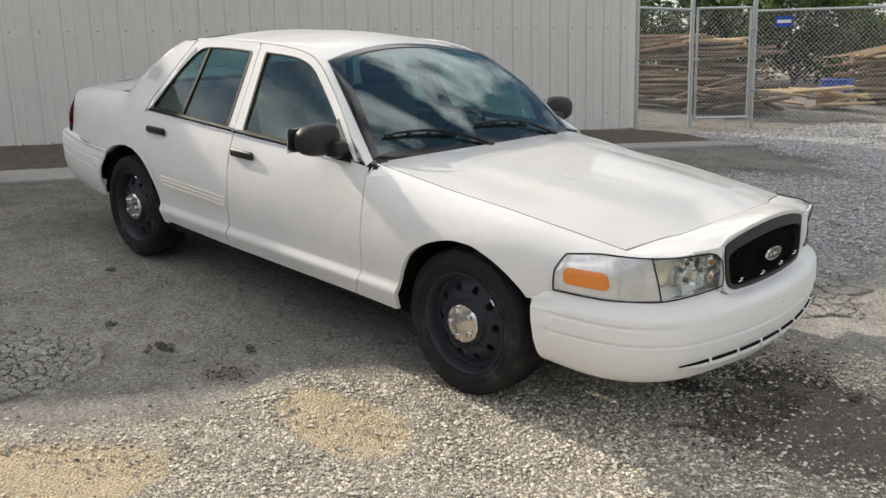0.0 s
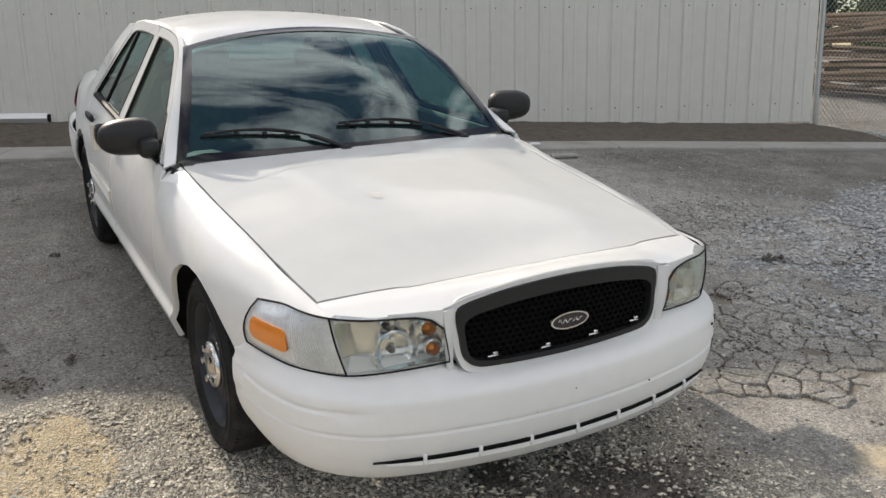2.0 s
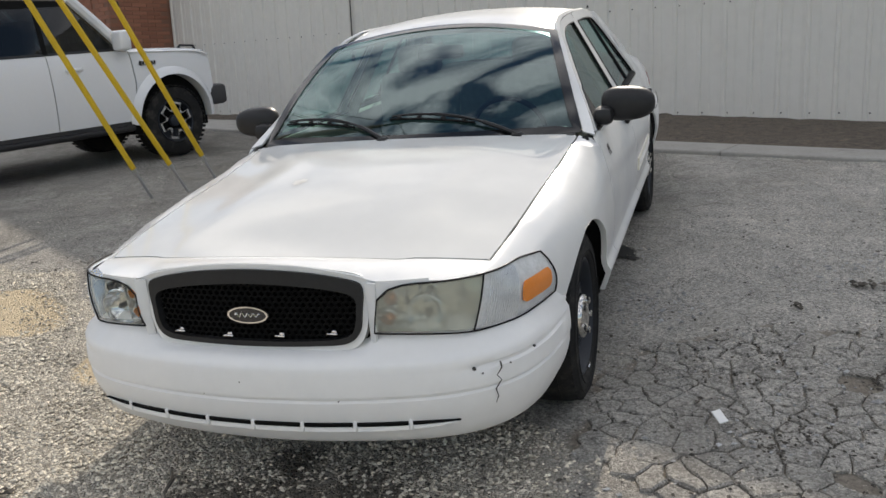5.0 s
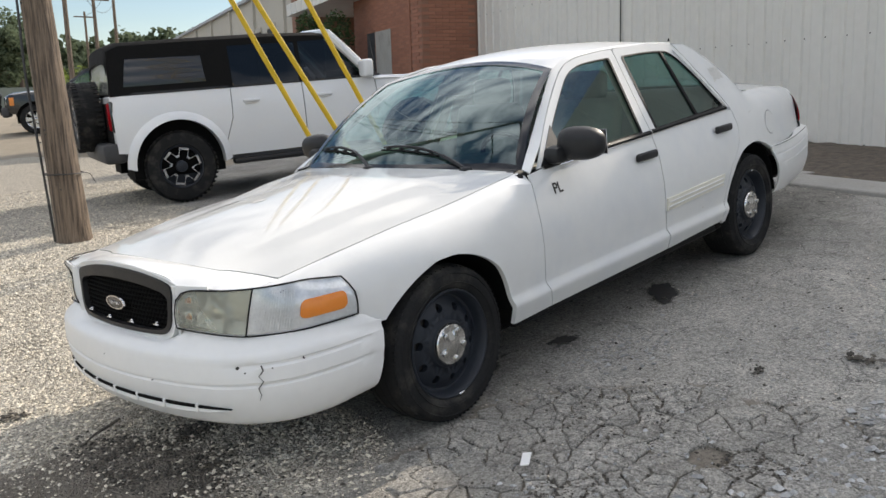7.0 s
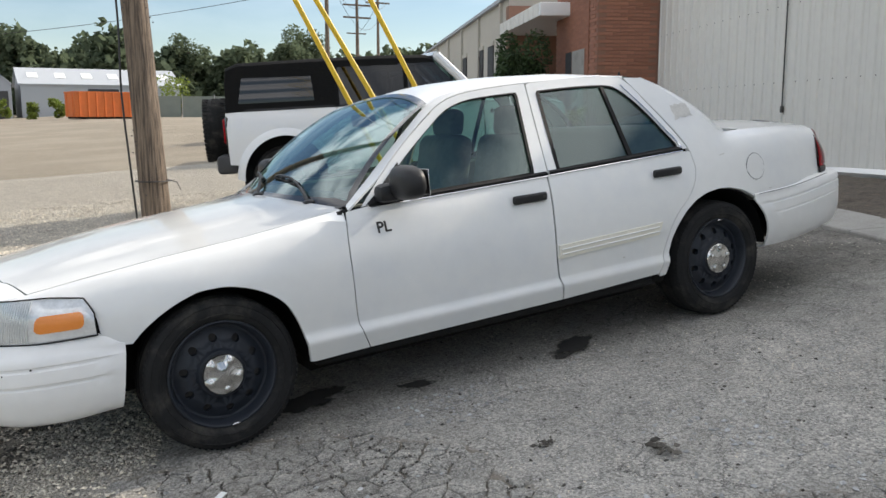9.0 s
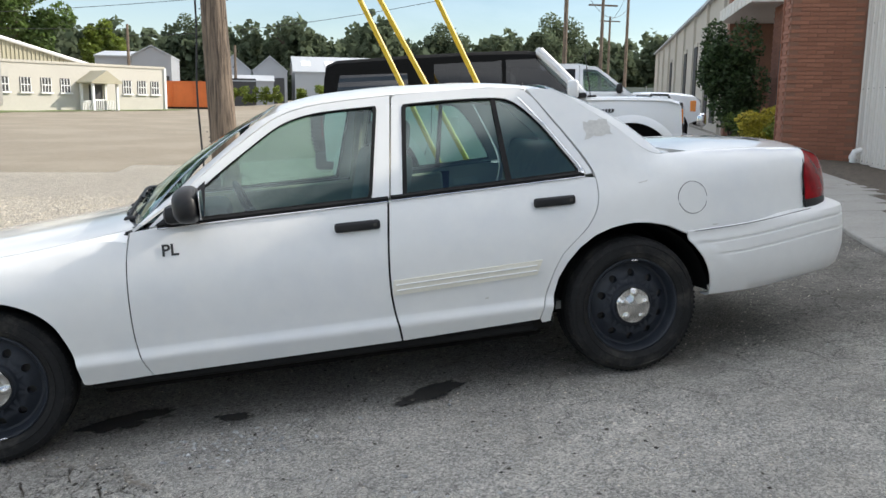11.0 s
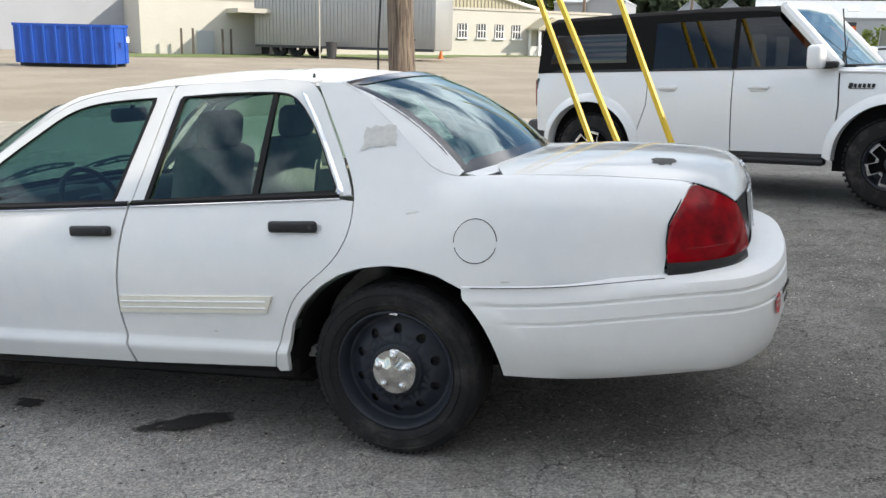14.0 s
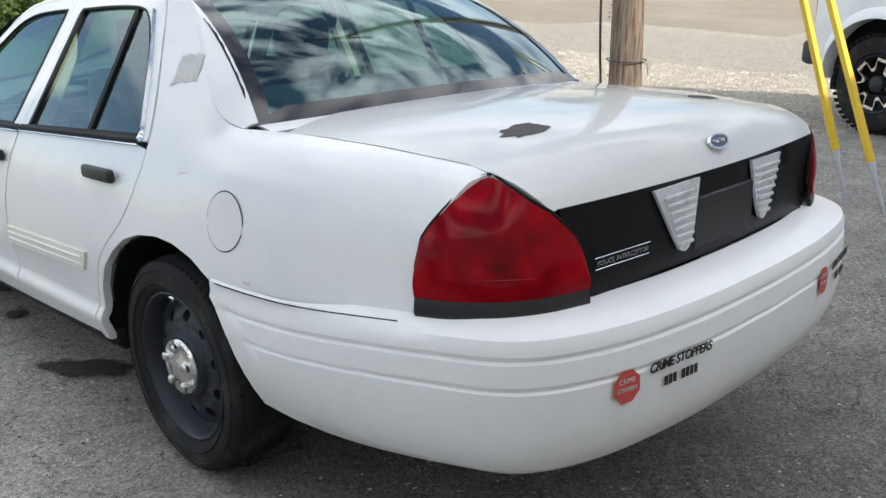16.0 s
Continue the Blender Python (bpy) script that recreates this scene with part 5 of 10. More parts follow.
# front air slot: a dark slit over a pale inner ledge, with its posts
SLOT = [p for p in resample(plan_f, 140) if abs(p[1]) < 0.66 and p[0] > 2.2]
for name, zlo, zhi, mat, deep in (("air_slot", 0.350, 0.364, DARKIN, 0.0), ("slot_ledge", 0.333, 0.350, PAINT2, -0.004)):
    rows = []
    for x, y in SLOT:
        w_ = max(0.10, 1 - (abs(y) / 0.665) ** 8)
        lo, hi = 0.350 + (zlo - 0.350) * w_, 0.350 + (zhi - 0.350) * w_
        rows.append([Vector((x - 0.016, y * 0.99, lo)), Vector((x - 0.001, y, lo + 0.001)), Vector((x + 0.002 + deep, y, hi - 0.001)), Vector((x - 0.012, y * 0.99, hi))])
    part(name, strip(rows, 0, (1, 0, 0)), mat, SEDAN)
for k in range(7):
    y = -0.51 + 0.17 * k
    x = float(np.interp(y, [p[1] for p in plan_f[::-1]], [p[0] for p in plan_f[::-1]]))
    part("slot_post", boxbm((x - 0.004, y, 0.352), (0.016, 0.013, 0.034), 0.003), PAINT2, SEDAN)

# tail: black panel, plate recess, lamps
rows = []
for k in range(31):
    u = -1 + 2 * k / 30
    rows.append([Vector((-2.700 + 0.05 * (u * w / 0.70) ** 2 - d, u * w, z)) for w, d, z in ((0.535, 0.012, 0.722), (0.575, 0.010, 0.785), (0.60, 0.004, 0.86), (0.625, 0.002, 0.932))])
TAIL = part("tail_panel", strip(rows, 0.02, (-1, 0, 0)), TAILBLACK, SEDAN, "gloss black panel between the tail lamps")
part("plate_recess", boxbm((-2.706, 0, 0.81), (0.012, 0.30, 0.13), 0.004), BLACK, TAIL)
for sgn in (1, -1):
    pts = [(0.325 * sgn, 0.922), (0.135 * sgn, 0.926), (0.165 * sgn, 0.80), (0.185 * sgn, 0.765), (0.205 * sgn, 0.757), (0.225 * sgn, 0.765), (0.25 * sgn, 0.80)]
    if sgn < 0:
        pts = pts[::-1]
    rl = part("reversing_lamp", panel(pts, lambda y, z: Vector((-2.714 + 0.05 * (y / 0.7) ** 2 - 0.010 * (1 - (z - 0.73) / 0.19), y, z)), 0.03, 0.008, (-1, 0, 0)), FROSTED, SEDAN, "clear ribbed reversing lamp")
    bm = bmesh.new()
    for k in range(7):
        z = 0.765 + 0.02 * k
        add_box(bm, (-2.7225 + 0.0014 * k, (0.205 + 0.003 * k) * sgn, z + 0.015), (0.004, 0.062 + 0.014 * k, 0.010), 0.0018)
    part("lens_rib", bm, FROSTED, rl)
TL_PLAN = curve([(-2.442, 0.832), (-2.52, 0.803), (-2.60, 0.745), (-2.655, 0.665), (-2.688, 0.562)], 5)
nt_ = len(TL_PLAN)
top_t = lambda f: float(np.interp(f, (0, 0.04, 0.12, 0.25, 0.42, 0.52, 0.65, 0.8, 0.92, 1.0), (0.82, 0.875, 0.915, 0.968, 1.0, 0.998, 0.972, 0.930, 0.87, 0.79)))


def tl_rows(z0, zt, d, lean=0.12):
    rows = []
    for i, (x, y) in enumerate(TL_PLAN):
        f = i / (nt_ - 1)
        a, b = TL_PLAN[max(i - 1, 0)], TL_PLAN[min(i + 1, nt_ - 1)]
        t = Vector((b[0] - a[0], b[1] - a[1], 0)).normalized()
        nr = Vector((t.y, -t.x, 0))
        if nr.x > 0:
            nr = -nr
        lo, hi = z0(f), max(zt(f), z0(f) + 0.004)
        row = []
        for k in range(9):
            z = lo + (hi - lo) * k / 8
            row.append(Vector((x, y, z)) + nr * (d + 0.006 * math.sin(math.pi * k / 8) - 1.75 * max(0, z - 0.75) ** 2 * (0.62 + 0.38 * ease(0.0, 0.38, f)) * (1 - 0.8 * ease(0.48, 0.85, f))))
        rows.append(row)
    return rows


for sgn in (1, -1):
    mir = (lambda b: b) if sgn > 0 else mirrored
    tl = part("tail_lamp", mir(strip(tl_rows(lambda f: 0.752, lambda f: top_t(f) - 0.006, 0.010), 0.012, (-1, 1, 0.2))), REDLENS, SEDAN, "dark red wrap-round tail lamp")
    part("lamp_foot", mir(strip(tl_rows(lambda f: 0.702, lambda f: 0.752, 0.008), 0.012, (-1, 1, 0))), BLACK, tl, "black lower lamp strip")
    bm = bmesh.new()
    R_ = tl_rows(lambda f: 0.752, lambda f: top_t(f), 0.004)
    add_tube(bm, [R_[0][0]] + [r[-1] for r in R_] + [R_[-1][0]], 0.0035, 6)
    part("lamp_edge", mir(bm), SEAL, tl)
    bm = bmesh.new()
    for z in (0.80, 0.855):
        q = [r for i, r in enumerate(tl_rows(lambda f: z - 0.002, lambda f: z + 0.002, 0.012)) if top_t(i / (nt_ - 1)) > z + 0.02]
        if len(q) > 2:
            add_tube(bm, [r[0] for r in q], 0.0022, 5)
    part("lens_line", mir(bm), REDLENS, tl)
oval_badge(SEDAN, Matrix.Translation((-2.681, 0.0, 0.992)) @ Matrix.Rotation(radians(28), 4, "Y") @ BACK, 0.048, 0.021)

# sills, floor pan, arches
for sgn in (1, -1):
    bm = bmesh.new()
    add_box(bm, (0.035, 0.872 * sgn, 0.292), (2.02, 0.05, 0.042), 0.010)
    part("sill", bm, SEAL, SEDAN, "black sill strip")
    for cx, fn, arch in ((1.457, front_fender, ARCH_F), (-1.457, quarter, ARCH_R)):
        bm = bmesh.new()
        rows = []
        for k in range(25):
            a = math.pi * (k / 24) * 1.06 - 0.09
            ex = cx + 0.43 * math.cos(a)
            rows.append([Vector((cx + rr * math.cos(a), yy * sgn, max(0.36, 0.335 + rr * math.sin(a)))) for yy, rr in ((min(smooth_side(ex, 0.55), fn(ex, max(0.36, 0.335 + 0.405 * math.sin(a))).y) - 0.022, 0.405), (0.72, 0.395), (0.55, 0.39))])
        b2 = strip(rows, 0, (0, 0, -1))
        part("wheel_liner", b2, DARKIN, SEDAN)
        part("liner_back", boxbm((cx, 0.54 * sgn, 0.50), (0.76, 0.02, 0.48)), DARKIN, SEDAN)
bm = bmesh.new()
add_box(bm, (0.0, 0, 0.262), (2.1, 1.52, 0.11), 0.03)
add_box(bm, (-2.15, 0, 0.40), (0.9, 1.3, 0.16), 0.03)
for sx in (1, -1):
    for sy in (1, -1):
        add_box(bm, (0.99 * sx, 0.70 * sy, 0.345), (0.12, 0.40, 0.15), 0.02)
add_box(bm, (2.1, 0, 0.33), (0.5, 1.2, 0.08), 0.02)
add_box(bm, (1.45, 0, 0.30), (0.9, 0.9, 0.10), 0.02)
part("floor_pan", bm, UNDER, SEDAN)
# inner shell behind the panel gaps
rows = [[(front_fender(x, min(z, hood_edge(x)[1] - 0.01)) if x > 0.81 else body(x, z)) - Vector((0, 0.024, 0.004)) for z in (0.30, 0.4, 0.5, 0.6, 0.7, 0.8, 0.9, 0.95)] for x in np.linspace(1.0, -0.97, 30)]
both("inner_shell", strip(rows, 0, (0, 1, 0)), SEAL)
rows = [[Vector((x, y, hood_fn(x, y).z - 0.03)) for y in np.linspace(-0.78, 0.78, 14)] for x in np.linspace(0.85, 2.18, 14)]
part("bay_shell", strip(rows, 0, (0, 0, 1)), SEAL, SEDAN)
rows = [[Vector((x, y, 0.995 - 0.03 * abs(y) - 0.05 * max(0, -x - 2.2))) for y in np.linspace(-0.70, 0.70, 10)] for x in np.linspace(-1.72, -2.46, 10)]
part("boot_shell", strip(rows, 0, (0, 0, 1)), SEAL, SEDAN)


# wheels
def wheel(cx, cy, sgn, turn):
    m = Matrix.Translation((cx, cy * sgn, 0.335)) @ Matrix.Rotation(radians(-90 * sgn), 4, "X") @ Matrix.Rotation(radians(turn), 4, "Z")
    root = tagged(new("wheel"), "black steel wheel with chrome hub cap")
    root.parent = SEDAN
    root.matrix_basis = m
    bm = bmesh.new()
    prof = [(0.226, -0.20), (0.262, -0.212), (0.305, -0.205), (0.328, -0.178), (0.3350, -0.14), (0.3352, -0.08), (0.3345, -0.02), (0.327, 0.010), (0.315, 0.024), (0.296, 0.031), (0.272, 0.033), (0.250, 0.028), (0.234, 0.016), (0.228, 0.0)]
    add_lathe(bm, prof, 64)
    part("tyre", bm, TYRE, root)
    bm = bmesh.new()
    for k in range(3):
        z = -0.045 - 0.045 * k
        add_lathe(bm, [(0.3362, z - 0.004), (0.3328, z), (0.3362, z + 0.004)], 64)
    part("tread_groove", bm, SEAL, root)
    bm = bmesh.new()
    for k in range(80):
        a = k * math.tau / 80
        for rr, zz, ln in ((0.3262, 0.004, 0.026), (0.3262, -0.172, 0.026)):
            p = Vector((rr * math.cos(a), rr * math.sin(a), zz))
            add_box(bm, p, (0.005, 0.010, ln), 0, Matrix.Rotation(a, 3, "Z"))
    tagged(part("tread_block", bm, TYRE, root, smooth=0), kind="stuff")
    # sidewall ribs
    bm = bmesh.new()
    for rr, zz in ((0.300, 0.030), (0.262, 0.032)):
        add_lathe(bm, [(rr - 0.003, zz), (rr, zz + 0.004), (rr + 0.003, zz)], 64)
    part("sidewall_rib", bm, TYRE, root)
    # rim, with its ring of round holes
    bm = bmesh.new()
    add_lathe(bm, [(0.233, 0.010), (0.232, 0.018), (0.226, 0.020), (0.218, 0.012), (0.210, -0.022), (0.205, -0.034), (0.195, -0.036)], 64)
    N = 10
    seg = 64
    inner, outer_r = 0.108, 0.195
    zf = lambda r: float(np.interp(r, (0.108, 0.13, 0.155, 0.175, 0.195), (-0.012, -0.006, -0.012, -0.026, -0.036)))
    for k in range(N):
        a0 = k * math.tau / N
        hole = [(0.158 + 0.018 * math.cos(j * math.tau / 16), 0.0 + 0.018 * math.sin(j * math.tau / 16)) for j in range(16)]
        hv = [bm.verts.new((r * math.cos(a0 + w / r), r * math.sin(a0 + w / r), zf(r) - 0.002)) for r, w in hole]
        dv = [bm.verts.new((r * math.cos(a0 + w / r), r * math.sin(a0 + w / r), zf(r) - 0.028)) for r, w in hole]
        da = math.tau / N / 2
        sq = []
        for j in range(16):
            t = j * math.tau / 16
            cxx, cyy = math.cos(t), math.sin(t)
            s_ = max(abs(cxx), abs(cyy))
            r = 0.1515 + (0.0435 * cxx / s_)
            a = a0 + da * (cyy / s_)
            sq.append(bm.verts.new((r * math.cos(a), r * math.sin(a), zf(r))))
        for j in range(16):
            jn = (j + 1) % 16
            bm.faces.new((sq[j], sq[jn], hv[jn], hv[j]))
            bm.faces.new((hv[j], hv[jn], dv[jn], dv[j]))
    add_lathe(bm, [(0.108, -0.012), (0.10, 0.0), (0.085, 0.004), (0.0, 0.004)], 40)
    bmesh.ops.remove_doubles(bm, verts=bm.verts[:], dist=0.0004)
    bmesh.ops.recalc_face_normals(bm, faces=bm.faces[:])
    part("rim", bm, STEEL, root)
    bm = bmesh.new()
    add_lathe(bm, [(0.215, -0.05), (0.05, -0.055), (0.0, -0.055)], 40)
    part("brake_disc", bm, SCUFF, root)
    # hub cap with its lobes over the nuts
    bm = bmesh.new()
    rings = add_lathe(bm, [(0.090, 0.0), (0.090, 0.014), (0.084, 0.022), (0.070, 0.026), (0.052, 0.028), (0.032, 0.034), (0.012, 0.036), (0.0005, 0.036)], 50)
    for ri, rg in enumerate(rings):
        for k, v in enumerate(rg):
            a = k * math.tau / 50
            if ri in (3, 4):
                v.co.z += 0.010 * max(0, math.cos(a * 5)) - 0.006
    cap = part("hub_cap", bm, HUBCAP, root, "scratched chrome hub cap")
    for k in range(5):
        a = k * math.tau / 5
        bm = bmesh.new()
        add_lathe(bm, [(0.014, 0.024), (0.014, 0.036), (0.009, 0.040), (0.0, 0.041)], 12, Matrix.Translation((0.062 * math.cos(a), 0.062 * math.sin(a), 0)))
        part("nut_cover", bm, HUBCAP, cap)
    bm = bmesh.new()
    add_box(bm, (0.188, 0.0, 0.0), (0.010, 0.034, 0.012), 0.003)
    bmesh.ops.translate(bm, verts=bm.verts[:], vec=(0.036, 0, 0.024))
    part("balance_weight", bm, CHROME, root)
    return root


wheel(1.457, 0.872, 1, 96)
wheel(1.457, 0.872, -1, 40)
wheel(-1.457, 0.884, 1, 266)
wheel(-1.457, 0.888, -1, 70)


# door handles, mirrors, mouldings, fuel door
def handle(x, z, sgn, par):
    y = smooth_side(x, z)
    h = part("handle", boxbm((x, (y + 0.016) * sgn, z + 0.004), (0.205, 0.026, 0.044), 0.015, None, 3), BLACK, par, "black door handle")
    part("handle_cup", boxbm((x, (y - 0.001) * sgn, z - 0.014), (0.170, 0.010, 0.048), 0.004, None, 2), PAINT2, h)
    part("lock", boxbm((x - 0.078, (y + 0.028) * sgn, z + 0.004), (0.016, 0.003, 0.016), 0.001), SCUFF, h)


for sgn, k in ((1, 0), (-1, 1)):
    handle(-0.155, 0.862, sgn, doors_f[k])
    handle(-1.085, 0.880, sgn, doors_r[k])
    # outside mirror
    bm = bmesh.new()
    bmesh.ops.create_uvsphere(bm, u_segments=20, v_segments=12, radius=1.0)
    for v in bm.verts:
        c = v.co.copy()
        q = 0.72
        v.co = Vector((0.055 * math.copysign(abs(c.x) ** q, c.x) * (1.25 if c.x > 0 else 0.85), 0.135 * math.copysign(abs(c.y) ** q, c.y), 0.078 * math.copysign(abs(c.z) ** q, c.z) * (1 - 0.12 * c.y)))
    for v in bm.verts:
        v.co = Vector((0.545 + v.co.x, sgn * ((0.99 if sgn > 0 else 0.955) + v.co.y * 0.92), 1.038 + v.co.z))
    if sgn < 0:
        bmesh.ops.reverse_faces(bm, faces=bm.faces[:])
    mir_ = part("mirror", bm, BLACK, doors_f[k], "black outside mirror")
    part("mirror_arm", boxbm((0.60, sgn * 0.885, 0.995), (0.13, 0.09, 0.085), 0.03, Matrix.Rotation(radians(0), 3, "Z"), 2), BLACK, doors_f[k])
    sail = panel([(0.712, 0.952), (0.50, 0.966), (0.485, 1.12), (0.56, 1.062), (0.64, 1.0)], lambda x, z: body(x, z) + Vector((0, 0.004, 0)), 0.06, 0.01, (0, 1, 0))
    part("mirror_sail", sail if sgn > 0 else mirrored(sail), BLACK, doors_f[k])
    part("mirror_glass", boxbm((0.497, sgn * 1.0, 1.038), (0.004, 0.19, 0.115), 0.001), CHROME, mir_)
    mo = panel([(-0.285, 0.538), (-0.965, 0.556), (-0.995, 0.622), (-0.290, 0.606)], lambda x, z: body(x, z) + Vector((0, 0.010, 0)), 0.08, 0.012, (0, 1, 0))
    mp = part("side_moulding", mo if sgn > 0 else mirrored(mo), CREAM, doors_r[k], "yellowed cream side moulding")
    bm = bmesh.new()
    for zz in (0.560, 0.585):
        add_tube(bm, [tuple(body(x, zz + 0.016 * (-x - 0.29) / 0.7) + Vector((0, 0.011, 0))) for x in np.linspace(-0.30, -0.965, 12)], 0.004, 5)
    part("moulding_rib", bm if sgn > 0 else mirrored(bm), PAINT2, mp)
    # crease low on the doors
seg = 40
fc = (-1.793, 0.832)
circ = lambda r: [(fc[0] + r * math.cos(k * math.tau / seg), fc[1] + r * math.sin(k * math.tau / seg)) for k in range(seg)]
part("fuel_gap", ring(circ(0.079), circ(0.076), lambda x, z: quarter(*bent(x, z, lid_edge, 0.82)) + Vector((0, 0.0015, 0)), seg, 1, 0, (0, 1, 0)), SEAL, SEDAN)
part("fuel_door", panel(circ(0.0755), lambda x, z: quarter(*bent(x, z, lid_edge, 0.82)) + Vector((0, 0.003, 0)), 0.04, 0.004, (0, 1, 0)), PAINT, SEDAN, "round fuel filler door")

# wipers lying on the glass
def on_glass(u, v, lift):
    """A place on the windscreen: u from side to side, v from the hood up."""
    i, j = min(15, int((u + 1) * 8)), min(9, max(0, int(v * 10)))
    a, b = (u + 1) * 8 - i, v * 10 - j
    p = WS[j][i].lerp(WS[j][i + 1], a).lerp(WS[j + 1][i].lerp(WS[j + 1][i + 1], a), b)
    return p + Vector((0.62, 0, 0.78)) * lift


for tip, heel, pivot in (((-0.90, 0.165), (-0.36, 0.115), (-0.13, 0.0)), ((-0.13, 0.16), (0.42, 0.11), (0.66, -0.01))):
    side = lambda f, d, up: on_glass(tip[0] + (heel[0] - tip[0]) * f, tip[1] + (heel[1] - tip[1]) * f + 0.05 * f * (1 - f) + d, up)
    wp = part("wiper", boxbm(on_glass(pivot[0], pivot[1], 0.012), (0.05, 0.05, 0.024), 0.008), BLACK, SEDAN, "black wiper with a jointed blade")
    bm = bmesh.new()
    add_tube(bm, [side(f, -0.012, 0.007) for f in np.linspace(0, 1, 14)], 0.0055, 5)
    part("wiper_blade", bm, SEAL, wp)
    bm = bmesh.new()
    add_tube(bm, [side(f, 0.004, 0.010 + 0.016 * math.sin(f * math.pi)) for f in np.linspace(0.03, 0.97, 14)], 0.0062, 6)
    for f in (0.12, 0.36, 0.64, 0.88):
        add_box(bm, side(f, -0.003, 0.012), (0.022, 0.02, 0.014), 0.003)
    part("wiper_bridge", bm, BLACK, wp)
    bm = bmesh.new()
    mid = (tip[0] + (heel[0] - tip[0]) * 0.5, tip[1] + (heel[1] - tip[1]) * 0.5 + 0.016)
    arm = [on_glass(mid[0] + (pivot[0] - mid[0]) * f, mid[1] + (pivot[1] - mid[1]) * f + 0.075 * f * (1 - f) * 2, 0.030 - 0.012 * f) for f in np.linspace(0, 1, 12)]
    add_tube(bm, arm[:8], 0.0055, 6)
    add_tube(bm, arm[7:], 0.010, 6)
    part("wiper_arm", bm, BLACK, wp)
rows = [[Vector((0.93 - 0.14 * (y / 0.78) ** 2 + 0.02, y, 0.955 - 0.01)), Vector((0.86 - 0.14 * (y / 0.78) ** 2, y, 0.962)), Vector((0.80 - 0.13 * (y / 0.78) ** 2, y, 0.955))] for y in np.linspace(-0.78, 0.78, 30)]
part("cowl", strip(rows, 0.006, (0, 0, 1)), BLACK, SEDAN)

# cabin
bm = bmesh.new()
add_box(bm, (0.62, 0, 0.86), (0.36, 1.46, 0.16), 0.06, None, 3)
add_box(bm, (0.50, 0.36, 0.93), (0.20, 0.40, 0.10), 0.04, None, 2)
part("dashboard", bm, DASH, SEDAN)
bm = bmesh.new()
add_tube(bm, [(0.30 + 0.07 * math.sin(a), 0.36 + 0.185 * math.cos(a), 0.90 + 0.17 * math.sin(a)) for a in np.linspace(0, math.tau, 29)[:-1]], 0.014, 8, closed=True)
add_box(bm, (0.31, 0.36, 0.90), (0.05, 0.14, 0.09), 0.02, None, 2)
add_tube(bm, [(0.31, 0.19, 0.90), (0.31, 0.53, 0.90)], 0.012, 6)
add_tube(bm, [(0.32, 0.36, 0.90), (0.50, 0.36, 0.83)], 0.03, 8)
part("steering_wheel", bm, BLACK, SEDAN)
for sgn in (1, -1):
    st = part("front_seat", boxbm((-0.05, 0.36 * sgn, 0.52), (0.52, 0.54, 0.20), 0.06, None, 3), SEAT, SEDAN, "grey cloth seat")
    part("backrest", boxbm((-0.36, 0.36 * sgn, 0.86), (0.15, 0.50, 0.62), 0.06, Matrix.Rotation(radians(-14), 3, "Y"), 3), SEAT, st)
    part("head_rest", boxbm((-0.455, 0.36 * sgn, 1.235), (0.10, 0.28, 0.17), 0.045, Matrix.Rotation(radians(-10), 3, "Y"), 3), SEAT, st)
    part("door_lining", boxbm((-0.08, 0.80 * sgn, 0.74), (1.66, 0.05, 0.42), 0.015), TAN, SEDAN)
rs = part("rear_seat", boxbm((-1.05, 0, 0.54), (0.5, 1.36, 0.2), 0.06, None, 3), SEAT, SEDAN)
part("backrest", boxbm((-1.33, 0, 0.84), (0.16, 1.36, 0.58), 0.06, Matrix.Rotation(radians(-18), 3, "Y"), 3), SEAT, rs)
part("parcel_shelf", boxbm((-1.56, 0, 1.03), (0.40, 1.26, 0.03), 0.01), TAN, SEDAN)
part("cabin_floor", boxbm((-0.3, 0, 0.36), (2.4, 1.6, 0.04)), SEAT, SEDAN)
bm = bmesh.new()
add_box(bm, (0.30, 0.02, 1.315), (0.05, 0.25, 0.075), 0.02, None, 2)
add_tube(bm, [(0.29, 0.02, 1.33), (0.272, 0.02, 1.362)], 0.010, 6)
part("inside_mirror", bm, BLACK, SEDAN)
rows = [[Vector((x, y, roof_fn(min(0.08, x), y).z - 0.05)) for y in np.linspace(-0.54, 0.54, 8)] for x in np.linspace(0.12, -1.22, 10)]
part("headlining", strip(rows, 0, (0, 0, -1)), TAN, SEDAN)
for sgn in (1, -1):
    bm = bmesh.new()
    add_tube(bm, [(-0.33, 0.80 * sgn, 0.93), (-0.385, 0.565 * sgn, 1.38)], 0.03, 8)
    part("inner_pillar", bm, TAN, SEDAN)

# paint damage, marks and writing
def blotch(name, cx, cz, w, h, fn, mat, seed, out=(0, 1, 0), lift=0.0016, parent=None):
    rnd = random.Random(seed)
    pts = []
    for k in range(22):
        a = k * math.tau / 22
        r = 0.65 + 0.35 * rnd.random()
        pts.append((cx + w * r * math.cos(a), cz + h * r * math.sin(a)))
    return part(name, panel(pts, lambda u, v: fn(u, v) + Vector(out).normalized() * lift, 0.05, 0, out), mat, parent or SEDAN)


